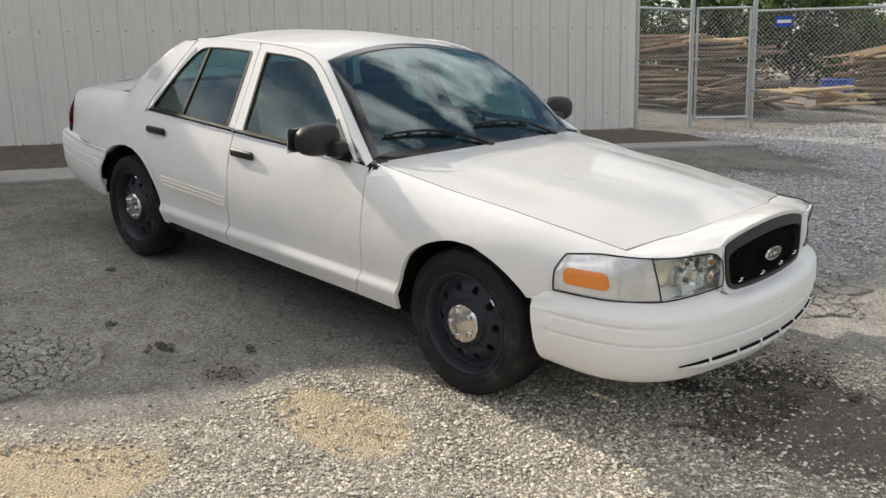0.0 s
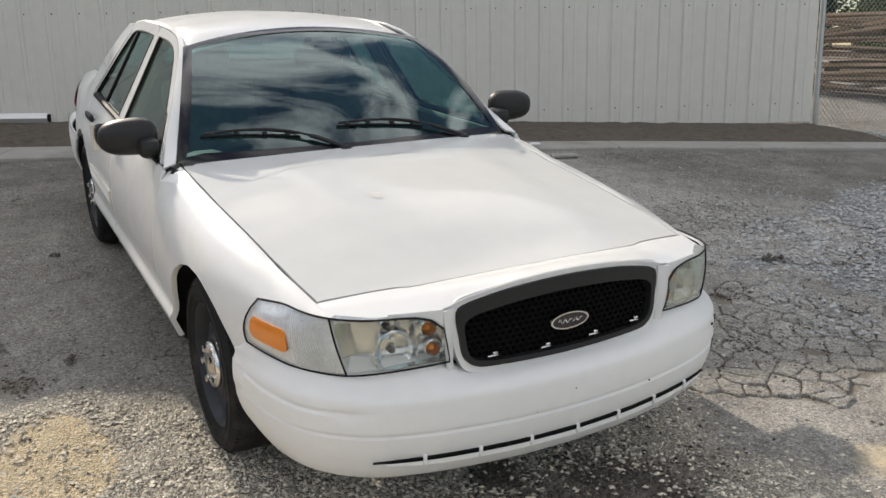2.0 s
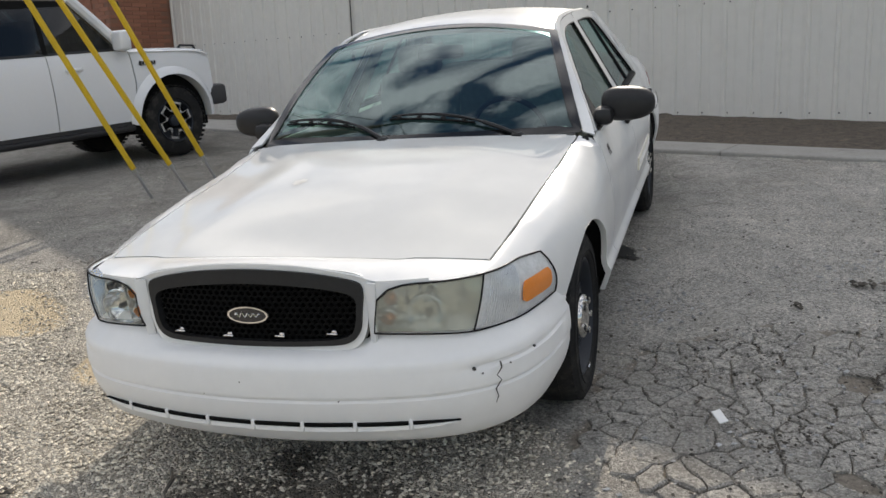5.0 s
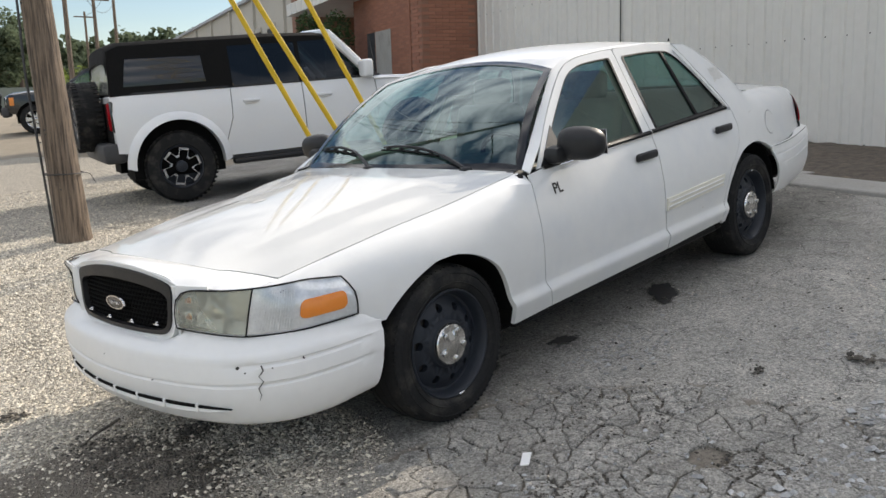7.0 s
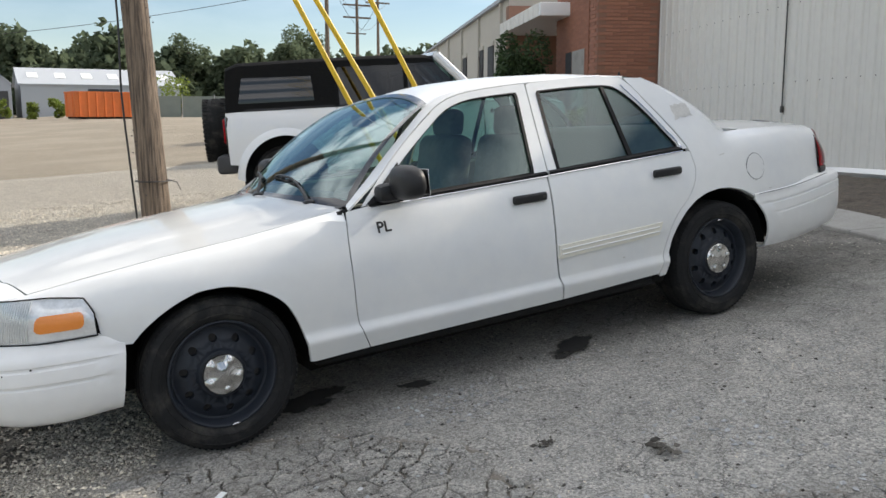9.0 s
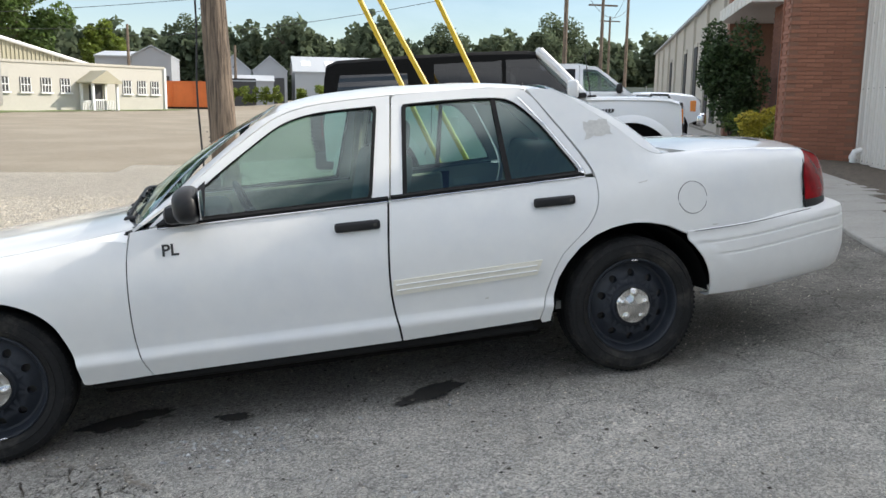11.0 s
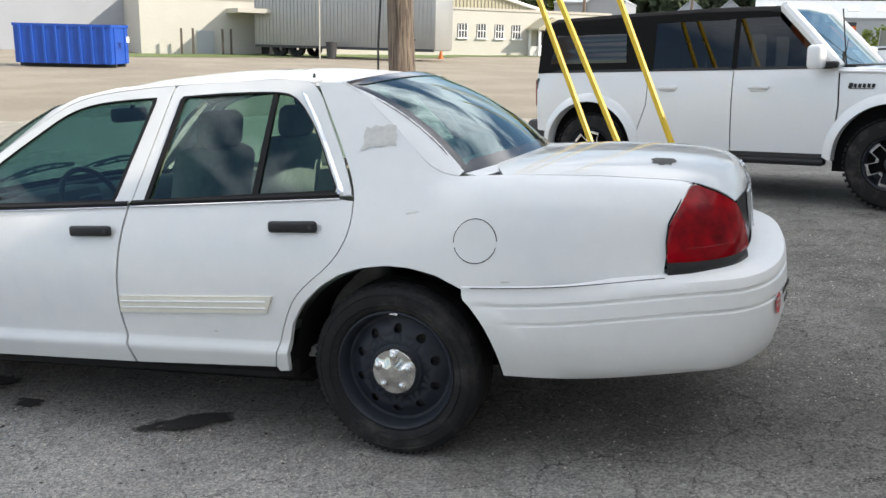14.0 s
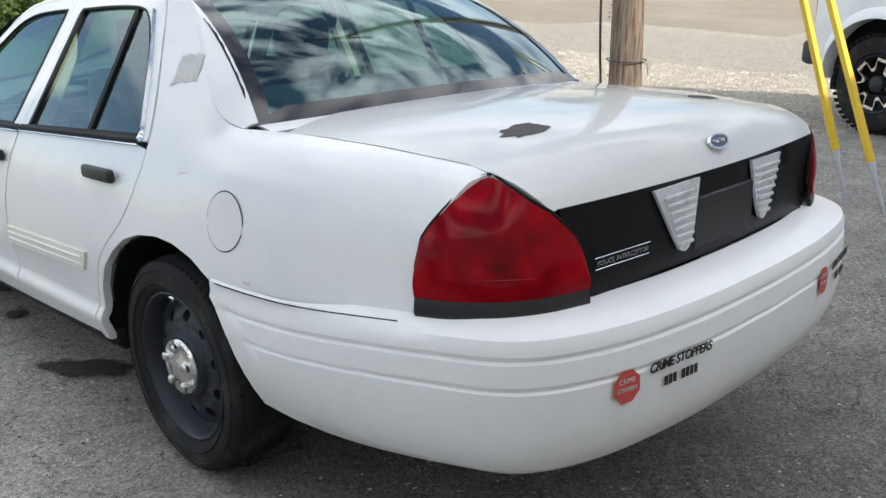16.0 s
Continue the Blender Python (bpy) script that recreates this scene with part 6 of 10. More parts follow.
bm = panel([(-1.325, 1.236), (-1.345, 1.228), (-1.36, 1.240), (-1.395, 1.233), (-1.41, 1.242), (-1.45, 1.236), (-1.448, 1.215), (-1.456, 1.20), (-1.450, 1.175), (-1.462, 1.160), (-1.43, 1.166), (-1.40, 1.158), (-1.36, 1.163), (-1.335, 1.152), (-1.31, 1.146), (-1.325, 1.175), (-1.318, 1.20)], lambda u, v: quarter(u, v) + Vector((0, 0.002, 0.001)), 0.04, 0, (0, 1, 0))
bm2 = mirrored(bm)
part("bare_patch", bm, PRIMER, SEDAN, "grey patch where paint has peeled")
part("bare_patch", bm2, PRIMER, SEDAN, "grey patch where paint has peeled")
blotch("peeled_spot", 1.525, -0.237, 0.055, 0.028, hood_fn, PRIMER, 4, (0, 0, 1))
blotch("peeled_spot", u_of(-2.40), 0.42, 0.055, 0.085, lid_fn, SCUFF, 9, (0, 0, 1))
blotch("peeled_spot", u_of(-2.42), -0.40, 0.045, 0.075, lid_fn, SCUFF, 12, (0, 0, 1))
blotch("peeled_spot", -0.72, 0.10, 0.10, 0.06, roof_fn, SCUFF, 17, (0, 0, 1))
blotch("peeled_spot", -0.80, 0.20, 0.05, 0.05, roof_fn, PRIMER, 19, (0, 0, 1))
for k, (x, z, w, h) in enumerate(((-2.05, 0.66, 0.012, 0.012), (-1.55, 0.925, 0.035, 0.004), (-1.90, 0.69, 0.02, 0.004), (-0.72, 0.47, 0.01, 0.006))):
    blotch("scuff", x, z, w, h, quarter if x < -1.4 else body, PRIMER, 30 + k)


def on_front(y, z):
    i = min(range(len(plan_f) - 1), key=lambda j: abs((plan_f[j][1] + plan_f[j + 1][1]) / 2 - y))
    a, b = Vector(plan_f[i]), Vector(plan_f[i + 1])
    t = (y - a.y) / (b.y - a.y) if abs(b.y - a.y) > 1e-6 else 0
    x = a.x + (b.x - a.x) * t
    nr = Vector((abs(b.y - a.y), 0, 0)) + Vector((0, abs(b.x - a.x) * (1 if y > 0 else -1), 0))
    nr.normalize()
    return Vector((x, y, z)) + nr * 0.007, nr


bm = bmesh.new()
add_tube(bm, [on_front(y, z)[0] for y, z in ((0.765, 0.515), (0.768, 0.495), (0.755, 0.475), (0.765, 0.455), (0.75, 0.43), (0.755, 0.405), (0.748, 0.385))], [0.003, 0.0026, 0.0022, 0.0022, 0.002, 0.0015, 0.0008], 5)
part("crack", bm, SCUFF, SEDAN, "dark crack in the bumper skin")
for y, z, r in ((0.72, 0.492, 0.007), (0.70, 0.512, 0.012), (0.79, 0.50, 0.006), (-0.16, 0.452, 0.005), (0.16, 0.455, 0.005), (-0.02, 0.50, 0.004), (0.845, 0.515, 0.008), (0.30, 0.44, 0.004)):
    p_, nr = on_front(y, z)
    bm = bmesh.new()
    add_tube(bm, [p_ - nr * 0.006, p_ + nr * 0.0006], r * 0.5, 7)
    part("chip", bm, SCUFF, SEDAN)


def side_frame(x, z, sgn=1):
    """Local x runs towards the tail, y up, z out of the body."""
    y = smooth_side(x, z)
    up = Vector((0, (smooth_side(x, z + 0.02) - smooth_side(x, z - 0.02)) / 0.04, 1)).normalized()
    fx = Vector((-1, 0, 0))
    nz_ = fx.cross(up).normalized()
    m = Matrix((fx, up, nz_)).transposed().to_4x4()
    return Matrix.Translation((x, y + 0.002, z)) @ m


writing("letters", "PL", 0.072, INK, doors_f[0], side_frame(0.655, 0.845), "black adhesive letters", 0.0015, 0.0, 1.0)


def rear_frame(y, z, d=0.008):
    i = min(range(len(plan_r) - 1), key=lambda j: abs(plan_r[j][1] - y))
    a, b = Vector(plan_r[max(i - 1, 0)]), Vector(plan_r[i + 1])
    x = float(np.interp(y, [p[1] for p in plan_r[::-1]], [p[0] for p in plan_r[::-1]]))
    t = Vector((b.x - a.x, b.y - a.y, 0)).normalized()
    if t.y > 0:
        t = -t
    nr = t.cross(Vector((0, 0, 1)))
    if nr.x > 0:
        nr = -nr
    up = Vector((0, 0, 1))
    m = Matrix((up.cross(nr), up, nr)).transposed().to_4x4()
    return Matrix.Translation(Vector((x, y, z)) + nr * d) @ m


def sticker(y, z):
    bm = bmesh.new()
    oc = [bm.verts.new((0.040 * math.cos(k * math.tau / 8 + math.pi / 8), 0.040 * math.sin(k * math.tau / 8 + math.pi / 8), 0)) for k in range(8)]
    bm.faces.new(oc)
    o = part("sticker", bm, DECALRED, SEDAN, "faded red octagon sticker", smooth=0)
    o.matrix_basis = rear_frame(y, z)
    for body_, dz, sz in (("CRIME", 0.013, 0.016), ("STOPPERS", -0.006, 0.0125)):
        writing("letters", body_, sz, PRIMER, o, Matrix.Translation((0, dz, 0.001)))
    a = writing("letters", "CRIME STOPPERS", 0.030, INK, SEDAN, rear_frame(y - 0.165, z + 0.022, 0.0085), "black sticker lettering", 0.0008, 0.18, 0.92)
    bm = bmesh.new()
    for k in range(8):
        if k != 3:
            add_box(bm, (-0.05 + 0.0145 * k, 0, 0), (0.011, 0.022, 0.0008))
    b_ = part("sticker_bars", bm, INK, SEDAN, smooth=0)
    b_.matrix_basis = rear_frame(y - 0.165, z - 0.018, 0.0085)


sticker(0.575, 0.560)
sticker(-0.335, 0.572)
writing("letters", "POLICE INTERCEPTOR", 0.0165, CHROME, TAIL, Matrix.Translation((-2.700 + 0.05 * (0.43 / 0.7) ** 2 - 0.0125, 0.43, 0.793)) @ Matrix.Rotation(radians(-5), 4, "Z") @ BACK, "small bright lettering", 0.0, 0.0, 1.1)
bm = bmesh.new()
add_tube(bm, [(-2.7005, 0.335, 0.780), (-2.7005, 0.335, 0.806), (-2.684, 0.525, 0.806), (-2.684, 0.525, 0.780)], 0.0012, 4, closed=True)
part("label_frame", bm, CHROME, TAIL)
# tyre-dirtied lower edges and the roof aerial stub
bm = bmesh.new()
add_tube(bm, [(-1.06, 0.585, 1.432), (-1.062, 0.585, 1.45)], [0.008, 0.004], 8)
part("aerial_stub", bm, BLACK, SEDAN)

# ---- other vehicles ----
VWHITE = material("vehicle_white", (0.78, 0.79, 0.80), 0.22, vary=0.02, scale=1.5, coat=0.6)
VBLACK = material("vehicle_black", (0.012, 0.012, 0.013), 0.2, vary=0.1, coat=0.6)
SOFTTOP = material("black_canvas", (0.008, 0.008, 0.008), 0.85, vary=0.25, scale=6, bump=0.3, bump_scale=30, spec=0.15)
DARKGREY = material("dark_grey_plastic", (0.045, 0.045, 0.047), 0.6, vary=0.2, scale=8)
ALLOY = material("machined_alloy", (0.62, 0.62, 0.63), 0.22, 0.9, vary=0.08)


def frame_from(hub, fx, hub_local):
    """The pose of a vehicle from one hub's place and the way that it points."""
    fx = Vector(fx).normalized()
    up = (Vector((0, 0, 1)) - fx * fx.z).normalized()
    ly = up.cross(fx)
    rot = Matrix((fx, ly, up)).transposed()
    return Matrix.Translation(Vector(hub) - rot @ Vector(hub_local)) @ rot.to_4x4()


def road_wheel(parent, x, y, r, w, sgn, style, turn=0.0):
    root = tagged(new("wheel"), "")
    root.parent = parent
    root.matrix_basis = Matrix.Translation((x, y * sgn, r)) @ Matrix.Rotation(radians(-90 * sgn), 4, "X") @ Matrix.Rotation(turn, 4, "Z")
    rim = r * (0.60 if style == "spokes" else 0.64)
    bm = bmesh.new()
    add_lathe(bm, [(rim, -w), (r * 0.93, -w), (r * 0.985, -w * 0.85), (r, -w * 0.5), (r * 0.985, -w * 0.1), (r * 0.94, 0.01), (r * 0.85, 0.022), (rim * 1.05, 0.018), (rim, 0.0)], 44)
    part("tyre", bm, TYRE, root)
    bm = bmesh.new()
    for k in range(44):
        a = k * math.tau / 44
        for zz in (-0.01, -w * 0.5, -w * 0.92):
            add_box(bm, (r * 0.992 * math.cos(a + zz), r * 0.992 * math.sin(a + zz), zz), (0.012, r * 0.075, w * 0.28), 0, Matrix.Rotation(a + zz, 3, "Z"))
    tagged(part("tread_block", bm, TYRE, root, smooth=0), kind="stuff")
    bm = bmesh.new()
    add_lathe(bm, [(rim * 1.01, 0.004), (rim * 0.98, 0.016), (rim * 0.93, 0.008), (rim * 0.90, -0.05), (rim * 0.86, -0.10), (0.0, -0.10)], 44)
    part("rim", bm, STEEL if style == "spokes" else ALLOY, root)
    bm = bmesh.new()
    add_lathe(bm, [(0.066, -0.05), (0.066, 0.0), (0.055, 0.008), (0.0, 0.01)], 24)
    part("hub", bm, STEEL if style == "spokes" else ALLOY, root)
    if style == "spokes":
        # a zigzag star of bright edges over dark pockets
        bm = bmesh.new()
        loop = []
        for k in range(6):
            for da, rr in ((-14, 0.90), (14, 0.90), (22, 0.56), (38, 0.56)):
                loop.append((radians(60 * k + da), rr * rim))
        V = [[bm.verts.new(((r_ - d) * math.cos(a_), (r_ - d) * math.sin(a_), z_)) for a_, r_ in loop] for d, z_ in ((0, -0.03), (0, 0.010), (0.026, 0.010), (0.026, -0.03))]
        for A_, B_ in zip(V, V[1:]):
            for i in range(len(loop)):
                bm.faces.new((A_[i], A_[(i + 1) % len(loop)], B_[(i + 1) % len(loop)], B_[i]))
        bmesh.ops.recalc_face_normals(bm, faces=bm.faces[:])
        part("spoke_star", bm, ALLOY, root, "machined bright spoke edges", smooth=0)
        return root
    for k in range(6):
        a = k * math.tau / 6
        bm = bmesh.new()
        ca = Matrix.Rotation(a, 4, "Z")
        q = [(0.05, -0.035), (rim * 0.93, -0.062), (rim * 0.93, 0.062), (0.05, 0.035)]
        vs = [bm.verts.new(ca @ Vector((u, v, 0.012))) for u, v in q]
        ws = [bm.verts.new(ca @ Vector((u, v, -0.04))) for u, v in q]
        bm.faces.new(vs)
        for i in range(4):
            bm.faces.new((vs[i], ws[i], ws[(i + 1) % 4], vs[(i + 1) % 4]))
        bmesh.ops.recalc_face_normals(bm, faces=bm.faces[:])
        part("spoke", bm, ALLOY, root)
    return root


def arch_pts(cx, cz, r, a0=-12, a1=192, n=16, flat=0.0):
    return [(cx - r * math.cos(radians(a0 + (a1 - a0) * k / n)), cz + r * math.sin(radians(a0 + (a1 - a0) * k / n))) for k in range(n + 1)]


def two_sides(name, bm, mat, parent, label="", smooth=40, shadow=True):
    m2 = mirrored(bm)
    return part(name, bm, mat, parent, label, smooth, shadow), part(name, m2, mat, parent, label, smooth, shadow)


# -- the white off-road wagon with the black soft top --
OFFROAD = thing("off_road_wagon", "white four-door off-road wagon with a black soft top", "car", m=frame_from((-1.11, -5.64, 0.56), (-2.76, 0.95, 0.165), (-1.475, -0.845, 0.405)))


def off_y(x, z):
    return float(np.interp(z, (0.45, 0.6, 0.85, 1.08, 1.20, 1.26), (0.885, 0.905, 0.915, 0.905, 0.885, 0.865))) * float(np.interp(x, (-2.170, -2.0, 1.6, 2.15), (0.975, 1, 1, 0.96)))


def off_fn(x, z):
    return Vector((x, off_y(x, z), z))


RA, FA = arch_pts(-1.475, 0.44, 0.50, -4, 184), arch_pts(1.475, 0.44, 0.50, -4, 184)
q = [(-2.130, 0.62), (-1.99, 0.60)] + RA[1:-1] + [(-0.965, 0.46), (-0.95, 0.60), (-0.84, 0.90), (-0.82, 1.245), (-2.140, 1.235)]
two_sides("rear_quarter", panel(q, off_fn, 0.12, 0.02, (0, 1, 0)), VWHITE, OFFROAD)
rd = two_sides("rear_door", panel([(-0.955, 0.47), (-0.94, 0.60), (-0.83, 0.90), (-0.812, 1.245), (0.038, 1.245), (0.038, 0.47)], off_fn, 0.12, 0.02, (0, 1, 0)), VWHITE, OFFROAD)
fd = two_sides("front_door", panel([(0.05, 0.47), (0.05, 1.245), (0.985, 1.235), (1.0, 0.90), (0.965, 0.47)], off_fn, 0.12, 0.02, (0, 1, 0)), VWHITE, OFFROAD)
q = [(0.98, 0.47), (1.015, 0.90), (1.0, 1.235), (1.55, 1.215), (1.97, 1.185), (2.06, 1.10), (2.07, 0.72), (1.97, 0.62)] + FA[::-1][1:-1]
two_sides("fender", panel(q, off_fn, 0.12, 0.02, (0, 1, 0)), VWHITE, OFFROAD)
for cx in (-1.475, 1.475):
    o = arch_pts(cx, 0.44, 0.585, 0, 180, 24)
    i_ = arch_pts(cx, 0.44, 0.495, -3, 183, 24)
    rows = [[off_fn(a[0], a[1]) + Vector((0, 0.0, 0)), off_fn(*a) * 0.35 + off_fn(*b) * 0.65 + Vector((0, 0.05, 0)), off_fn(*b) + Vector((0, 0.055, 0)), off_fn(*b) + Vector((0, -0.10, 0))] for a, b in zip(o, i_)]
    two_sides("arch_flare", strip(rows, 0, (0, 1, 0.3)), VWHITE, OFFROAD)
    for sgn in (1, -1):
        # solid near-black block stands in for the shade inside the arch
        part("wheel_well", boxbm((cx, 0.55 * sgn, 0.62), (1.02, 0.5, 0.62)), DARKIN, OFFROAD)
        road_wheel(OFFROAD, cx, 0.87, 0.405, 0.25, sgn, "spokes", 0.3)
# hood with its raised shoulders
rows = []
for x, z in ((0.98, 1.235), (1.2, 1.228), (1.5, 1.215), (1.76, 1.20), (1.94, 1.18), (2.04, 1.14)):
    rows.append([Vector((x, y, z + dz)) for y, dz in ((-0.90, -0.02), (-0.86, 0.005), (-0.74, 0.02), (-0.66, 0.0), (-0.3, 0.02), (0, 0.024), (0.3, 0.02), (0.66, 0.0), (0.74, 0.02), (0.86, 0.005), (0.90, -0.02))])
part("hood", strip(rows, 0.02, (0, 0, 1)), VWHITE, OFFROAD)
for sgn in (1, -1):
    bm = bmesh.new()
    add_tube(bm, [(1.71, 0.80 * sgn, 1.215), (1.73, 0.80 * sgn, 1.245), (1.92, 0.80 * sgn, 1.23), (1.94, 0.80 * sgn, 1.19)], 0.014, 6)
    part("trail_sight", bm, BLACK, OFFROAD)
part("front_face", boxbm((2.045, 0, 0.97), (0.10, 1.62, 0.36), 0.03, None, 2), VBLACK, OFFROAD)
for sgn in (1, -1):
    hl = part("headlamp", boxbm((2.085, 0.62 * sgn, 0.99), (0.06, 0.26, 0.24), 0.06, None, 3), CLEARLENS, OFFROAD)
    part("side_marker", boxbm((2.045, 0.825 * sgn, 0.985), (0.09, 0.03, 0.17), 0.012), AMBER, OFFROAD, "amber side marker")
    part("tow_hook", boxbm((2.22, 0.42 * sgn, 0.55), (0.14, 0.03, 0.06), 0.012), BLACK, OFFROAD)
part("front_bumper", boxbm((2.14, 0, 0.64), (0.26, 1.78, 0.24), 0.05, None, 2), DARKGREY, OFFROAD, "dark grey bumper")
part("skid_plate", boxbm((2.06, 0, 0.49), (0.30, 1.0, 0.10), 0.03, Matrix.Rotation(radians(-25), 3, "Y")), GALV, OFFROAD)
part("rear_bumper", boxbm((-2.160, 0, 0.62), (0.26, 1.74, 0.22), 0.05, None, 2), DARKGREY, OFFROAD, "dark grey bumper")
part("tailgate", boxbm((-2.110, 0, 0.98), (0.06, 1.68, 0.54), 0.02), VWHITE, OFFROAD)
for sgn in (1, -1):
    part("tail_lamp", boxbm((-2.145, 0.80 * sgn, 1.02), (0.07, 0.13, 0.30), 0.018), REDLENS, OFFROAD, "dark-framed red tail lamp")
    part("lamp_frame", boxbm((-2.132, 0.80 * sgn, 1.02), (0.05, 0.17, 0.34), 0.02), VBLACK, OFFROAD)
    sill = part("side_step", boxbm((0.02, 0.86 * sgn, 0.395), (1.80, 0.14, 0.07), 0.03, None, 2), BLACK, OFFROAD, "black tubular side step")
    part("sill", boxbm((0.02, 0.84 * sgn, 0.455), (1.86, 0.06, 0.07), 0.01), DARKGREY, OFFROAD)
    part("mirror", boxbm((0.83, 1.03 * sgn, 1.34), (0.13, 0.20, 0.21), 0.035, None, 3), VWHITE, OFFROAD)
    part("mirror_arm", boxbm((0.93, 0.90 * sgn, 1.27), (0.12, 0.12, 0.06), 0.015), BLACK, OFFROAD)
    for x, par in ((-0.22, rd[0 if sgn > 0 else 1]), (0.62 - 0.40, fd[0 if sgn > 0 else 1])):
        xx = -0.60 if par in rd else 0.30
        part("handle", boxbm((xx, (off_y(xx, 1.06) + 0.022) * sgn, 1.075), (0.20, 0.022, 0.035), 0.01, None, 2), VWHITE, par)
        part("handle_cup", boxbm((xx, (off_y(xx, 1.06) + 0.003) * sgn, 1.06), (0.15, 0.01, 0.05), 0.004), PAINT2, par)
    # script on the fender, as plain strokes
    bm = bmesh.new()
    y = (off_y(1.2, 1.08) + 0.004) * sgn
    for k in range(6):
        add_box(bm, (1.10 + 0.037 * k, y, 1.085), (0.026 if k else 0.036, 0.004, 0.034 if k else 0.05), 0.003, Matrix.Rotation(radians(14), 3, "Y"))
    add_box(bm, (1.19, y, 1.062), (0.20, 0.004, 0.007), 0.001)
    part("fender_mark", bm, INK, OFFROAD, smooth=0)
# soft top
top = []
for x, zt, ww in ((-2.130, 1.60, 0.72), (-2.100, 1.77, 0.745), (-1.970, 1.82, 0.75), (-1.2, 1.835, 0.755), (-0.3, 1.84, 0.755), (0.30, 1.825, 0.75), (0.42, 1.80, 0.74)):
    top.append([Vector((x, yy * ww, zt + dz)) for yy, dz in ((-1.06, -0.13), (-1.04, -0.05), (-0.97, -0.012), (-0.5, 0.012), (0, 0.018), (0.5, 0.012), (0.97, -0.012), (1.04, -0.05), (1.06, -0.13))])
part("soft_top", strip(top, 0.02, (0, 0, 1)), SOFTTOP, OFFROAD, "black canvas soft top")


def top_y(x, z):
    return Vector((x, 0.872 - (z - 1.24) * 0.16, z))


two_sides("rear_side_curtain", panel([(-2.135, 1.235), (-0.82, 1.245), (-0.84, 1.72), (-2.085, 1.72), (-2.115, 1.60)], top_y, 0.15, 0.015, (0, 1, 0)), SOFTTOP, OFFROAD)
two_sides("curtain_window", panel([(-1.98, 1.33), (-1.08, 1.33), (-1.10, 1.62), (-1.92, 1.63)], lambda x, z: top_y(x, z) + Vector((0, 0.008 + 0.004 * math.sin(z * 60), 0)), 0.03, 0.004, (0, 1, 0)), GLOSSBLACK, OFFROAD, "crinkled dark clear-vinyl window")
two_sides("window_pane", panel([(-0.80, 1.25), (0.03, 1.25), (0.03, 1.715), (-0.80, 1.715)], top_y, 0.2, 0.004, (0, 1, 0)), TINT, OFFROAD, shadow=False)
two_sides("window_pane", panel([(0.06, 1.25), (0.84, 1.25), (0.42, 1.715), (0.06, 1.715)], top_y, 0.2, 0.004, (0, 1, 0)), TINT, OFFROAD, shadow=False)
part("rear_curtain", panel([(-0.86, 1.24), (0.86, 1.24), (0.80, 1.72), (-0.80, 1.72)], lambda y, z: Vector((-2.135 + 0.10 * (z - 1.24), y, z)), 0.2, 0.015, (-1, 0, 0)), SOFTTOP, OFFROAD)
part("curtain_window", panel([(-0.80, 1.27), (0.80, 1.27), (0.75, 1.66), (-0.75, 1.66)], lambda y, z: Vector((-2.143 + 0.10 * (z - 1.24), y, z)), 0.1, 0.004, (-1, 0, 0)), HAZYLENS, OFFROAD, "pale clear-vinyl rear window")
for x0, x1 in ((-0.84, -0.78), (0.02, 0.07)):
    two_sides("door_post", panel([(x0, 1.245), (x1, 1.245), (x1, 1.72), (x0, 1.72)], lambda x, z: top_y(x, z) + Vector((0, 0.003, 0)), 0.2, 0.01, (0, 1, 0)), SOFTTOP, OFFROAD)
two_sides("belt_strip", strip([[off_fn(x, 1.235) + Vector((0, 0.004, 0)), off_fn(x, 1.255) + Vector((0, 0.004, 0)), top_y(x, 1.262)] for x in np.linspace(-2.130, 0.95, 14)], 0, (0, 1, 0)), BLACK, OFFROAD)
# windscreen and its white frame
wsr = [[Vector((0.98 - 0.50 * v, y * (0.80 - 0.08 * v), 1.27 + 0.53 * v)) for y in np.linspace(-1, 1, 7)] for v in (0, 0.25, 0.5, 0.75, 1)]
part("windscreen", strip(wsr, 0, (1, 0, 1)), WSHIELD, OFFROAD, shadow=False)
for sgn in (1, -1):
    bm = bmesh.new()
    add_tube(bm, [(0.985, 0.845 * sgn, 1.24), (0.72, 0.805 * sgn, 1.53), (0.46, 0.765 * sgn, 1.80)], 0.055, 8)
    part("windscreen_post", bm, VWHITE, OFFROAD)
bm = bmesh.new()
add_tube(bm, [(0.46, -0.765, 1.80), (0.44, 0, 1.83), (0.46, 0.765, 1.80)], 0.045, 8)
part("windscreen_header", bm, VWHITE, OFFROAD)
bm = bmesh.new()
add_tube(bm, [(1.04, -0.84, 1.24), (0.98, -0.85, 1.75)], 0.006, 6)
part("aerial", bm, BLACK, OFFROAD)
part("cowl", boxbm((1.0, 0, 1.245), (0.22, 1.6, 0.05), 0.01), BLACK, OFFROAD)
# near-black filling, for the shade low in the cabin
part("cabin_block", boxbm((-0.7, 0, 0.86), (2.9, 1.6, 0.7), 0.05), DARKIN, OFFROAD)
bm = bmesh.new()
for sgn in (1, -1):
    add_box(bm, (0.05, 0.38 * sgn, 1.35), (0.16, 0.46, 0.5), 0.06, None, 2)
    add_box(bm, (-0.85, 0.38 * sgn, 1.32), (0.16, 0.46, 0.45), 0.06, None, 2)
part("seats", bm, SEAT, OFFROAD)
sp = road_wheel(OFFROAD, 0, 0, 0.40, 0.25, 1, "spokes", 0)
sp.matrix_basis = Matrix.Translation((-2.430, 0.02, 1.03)) @ Matrix.Rotation(radians(-90), 4, "Y")
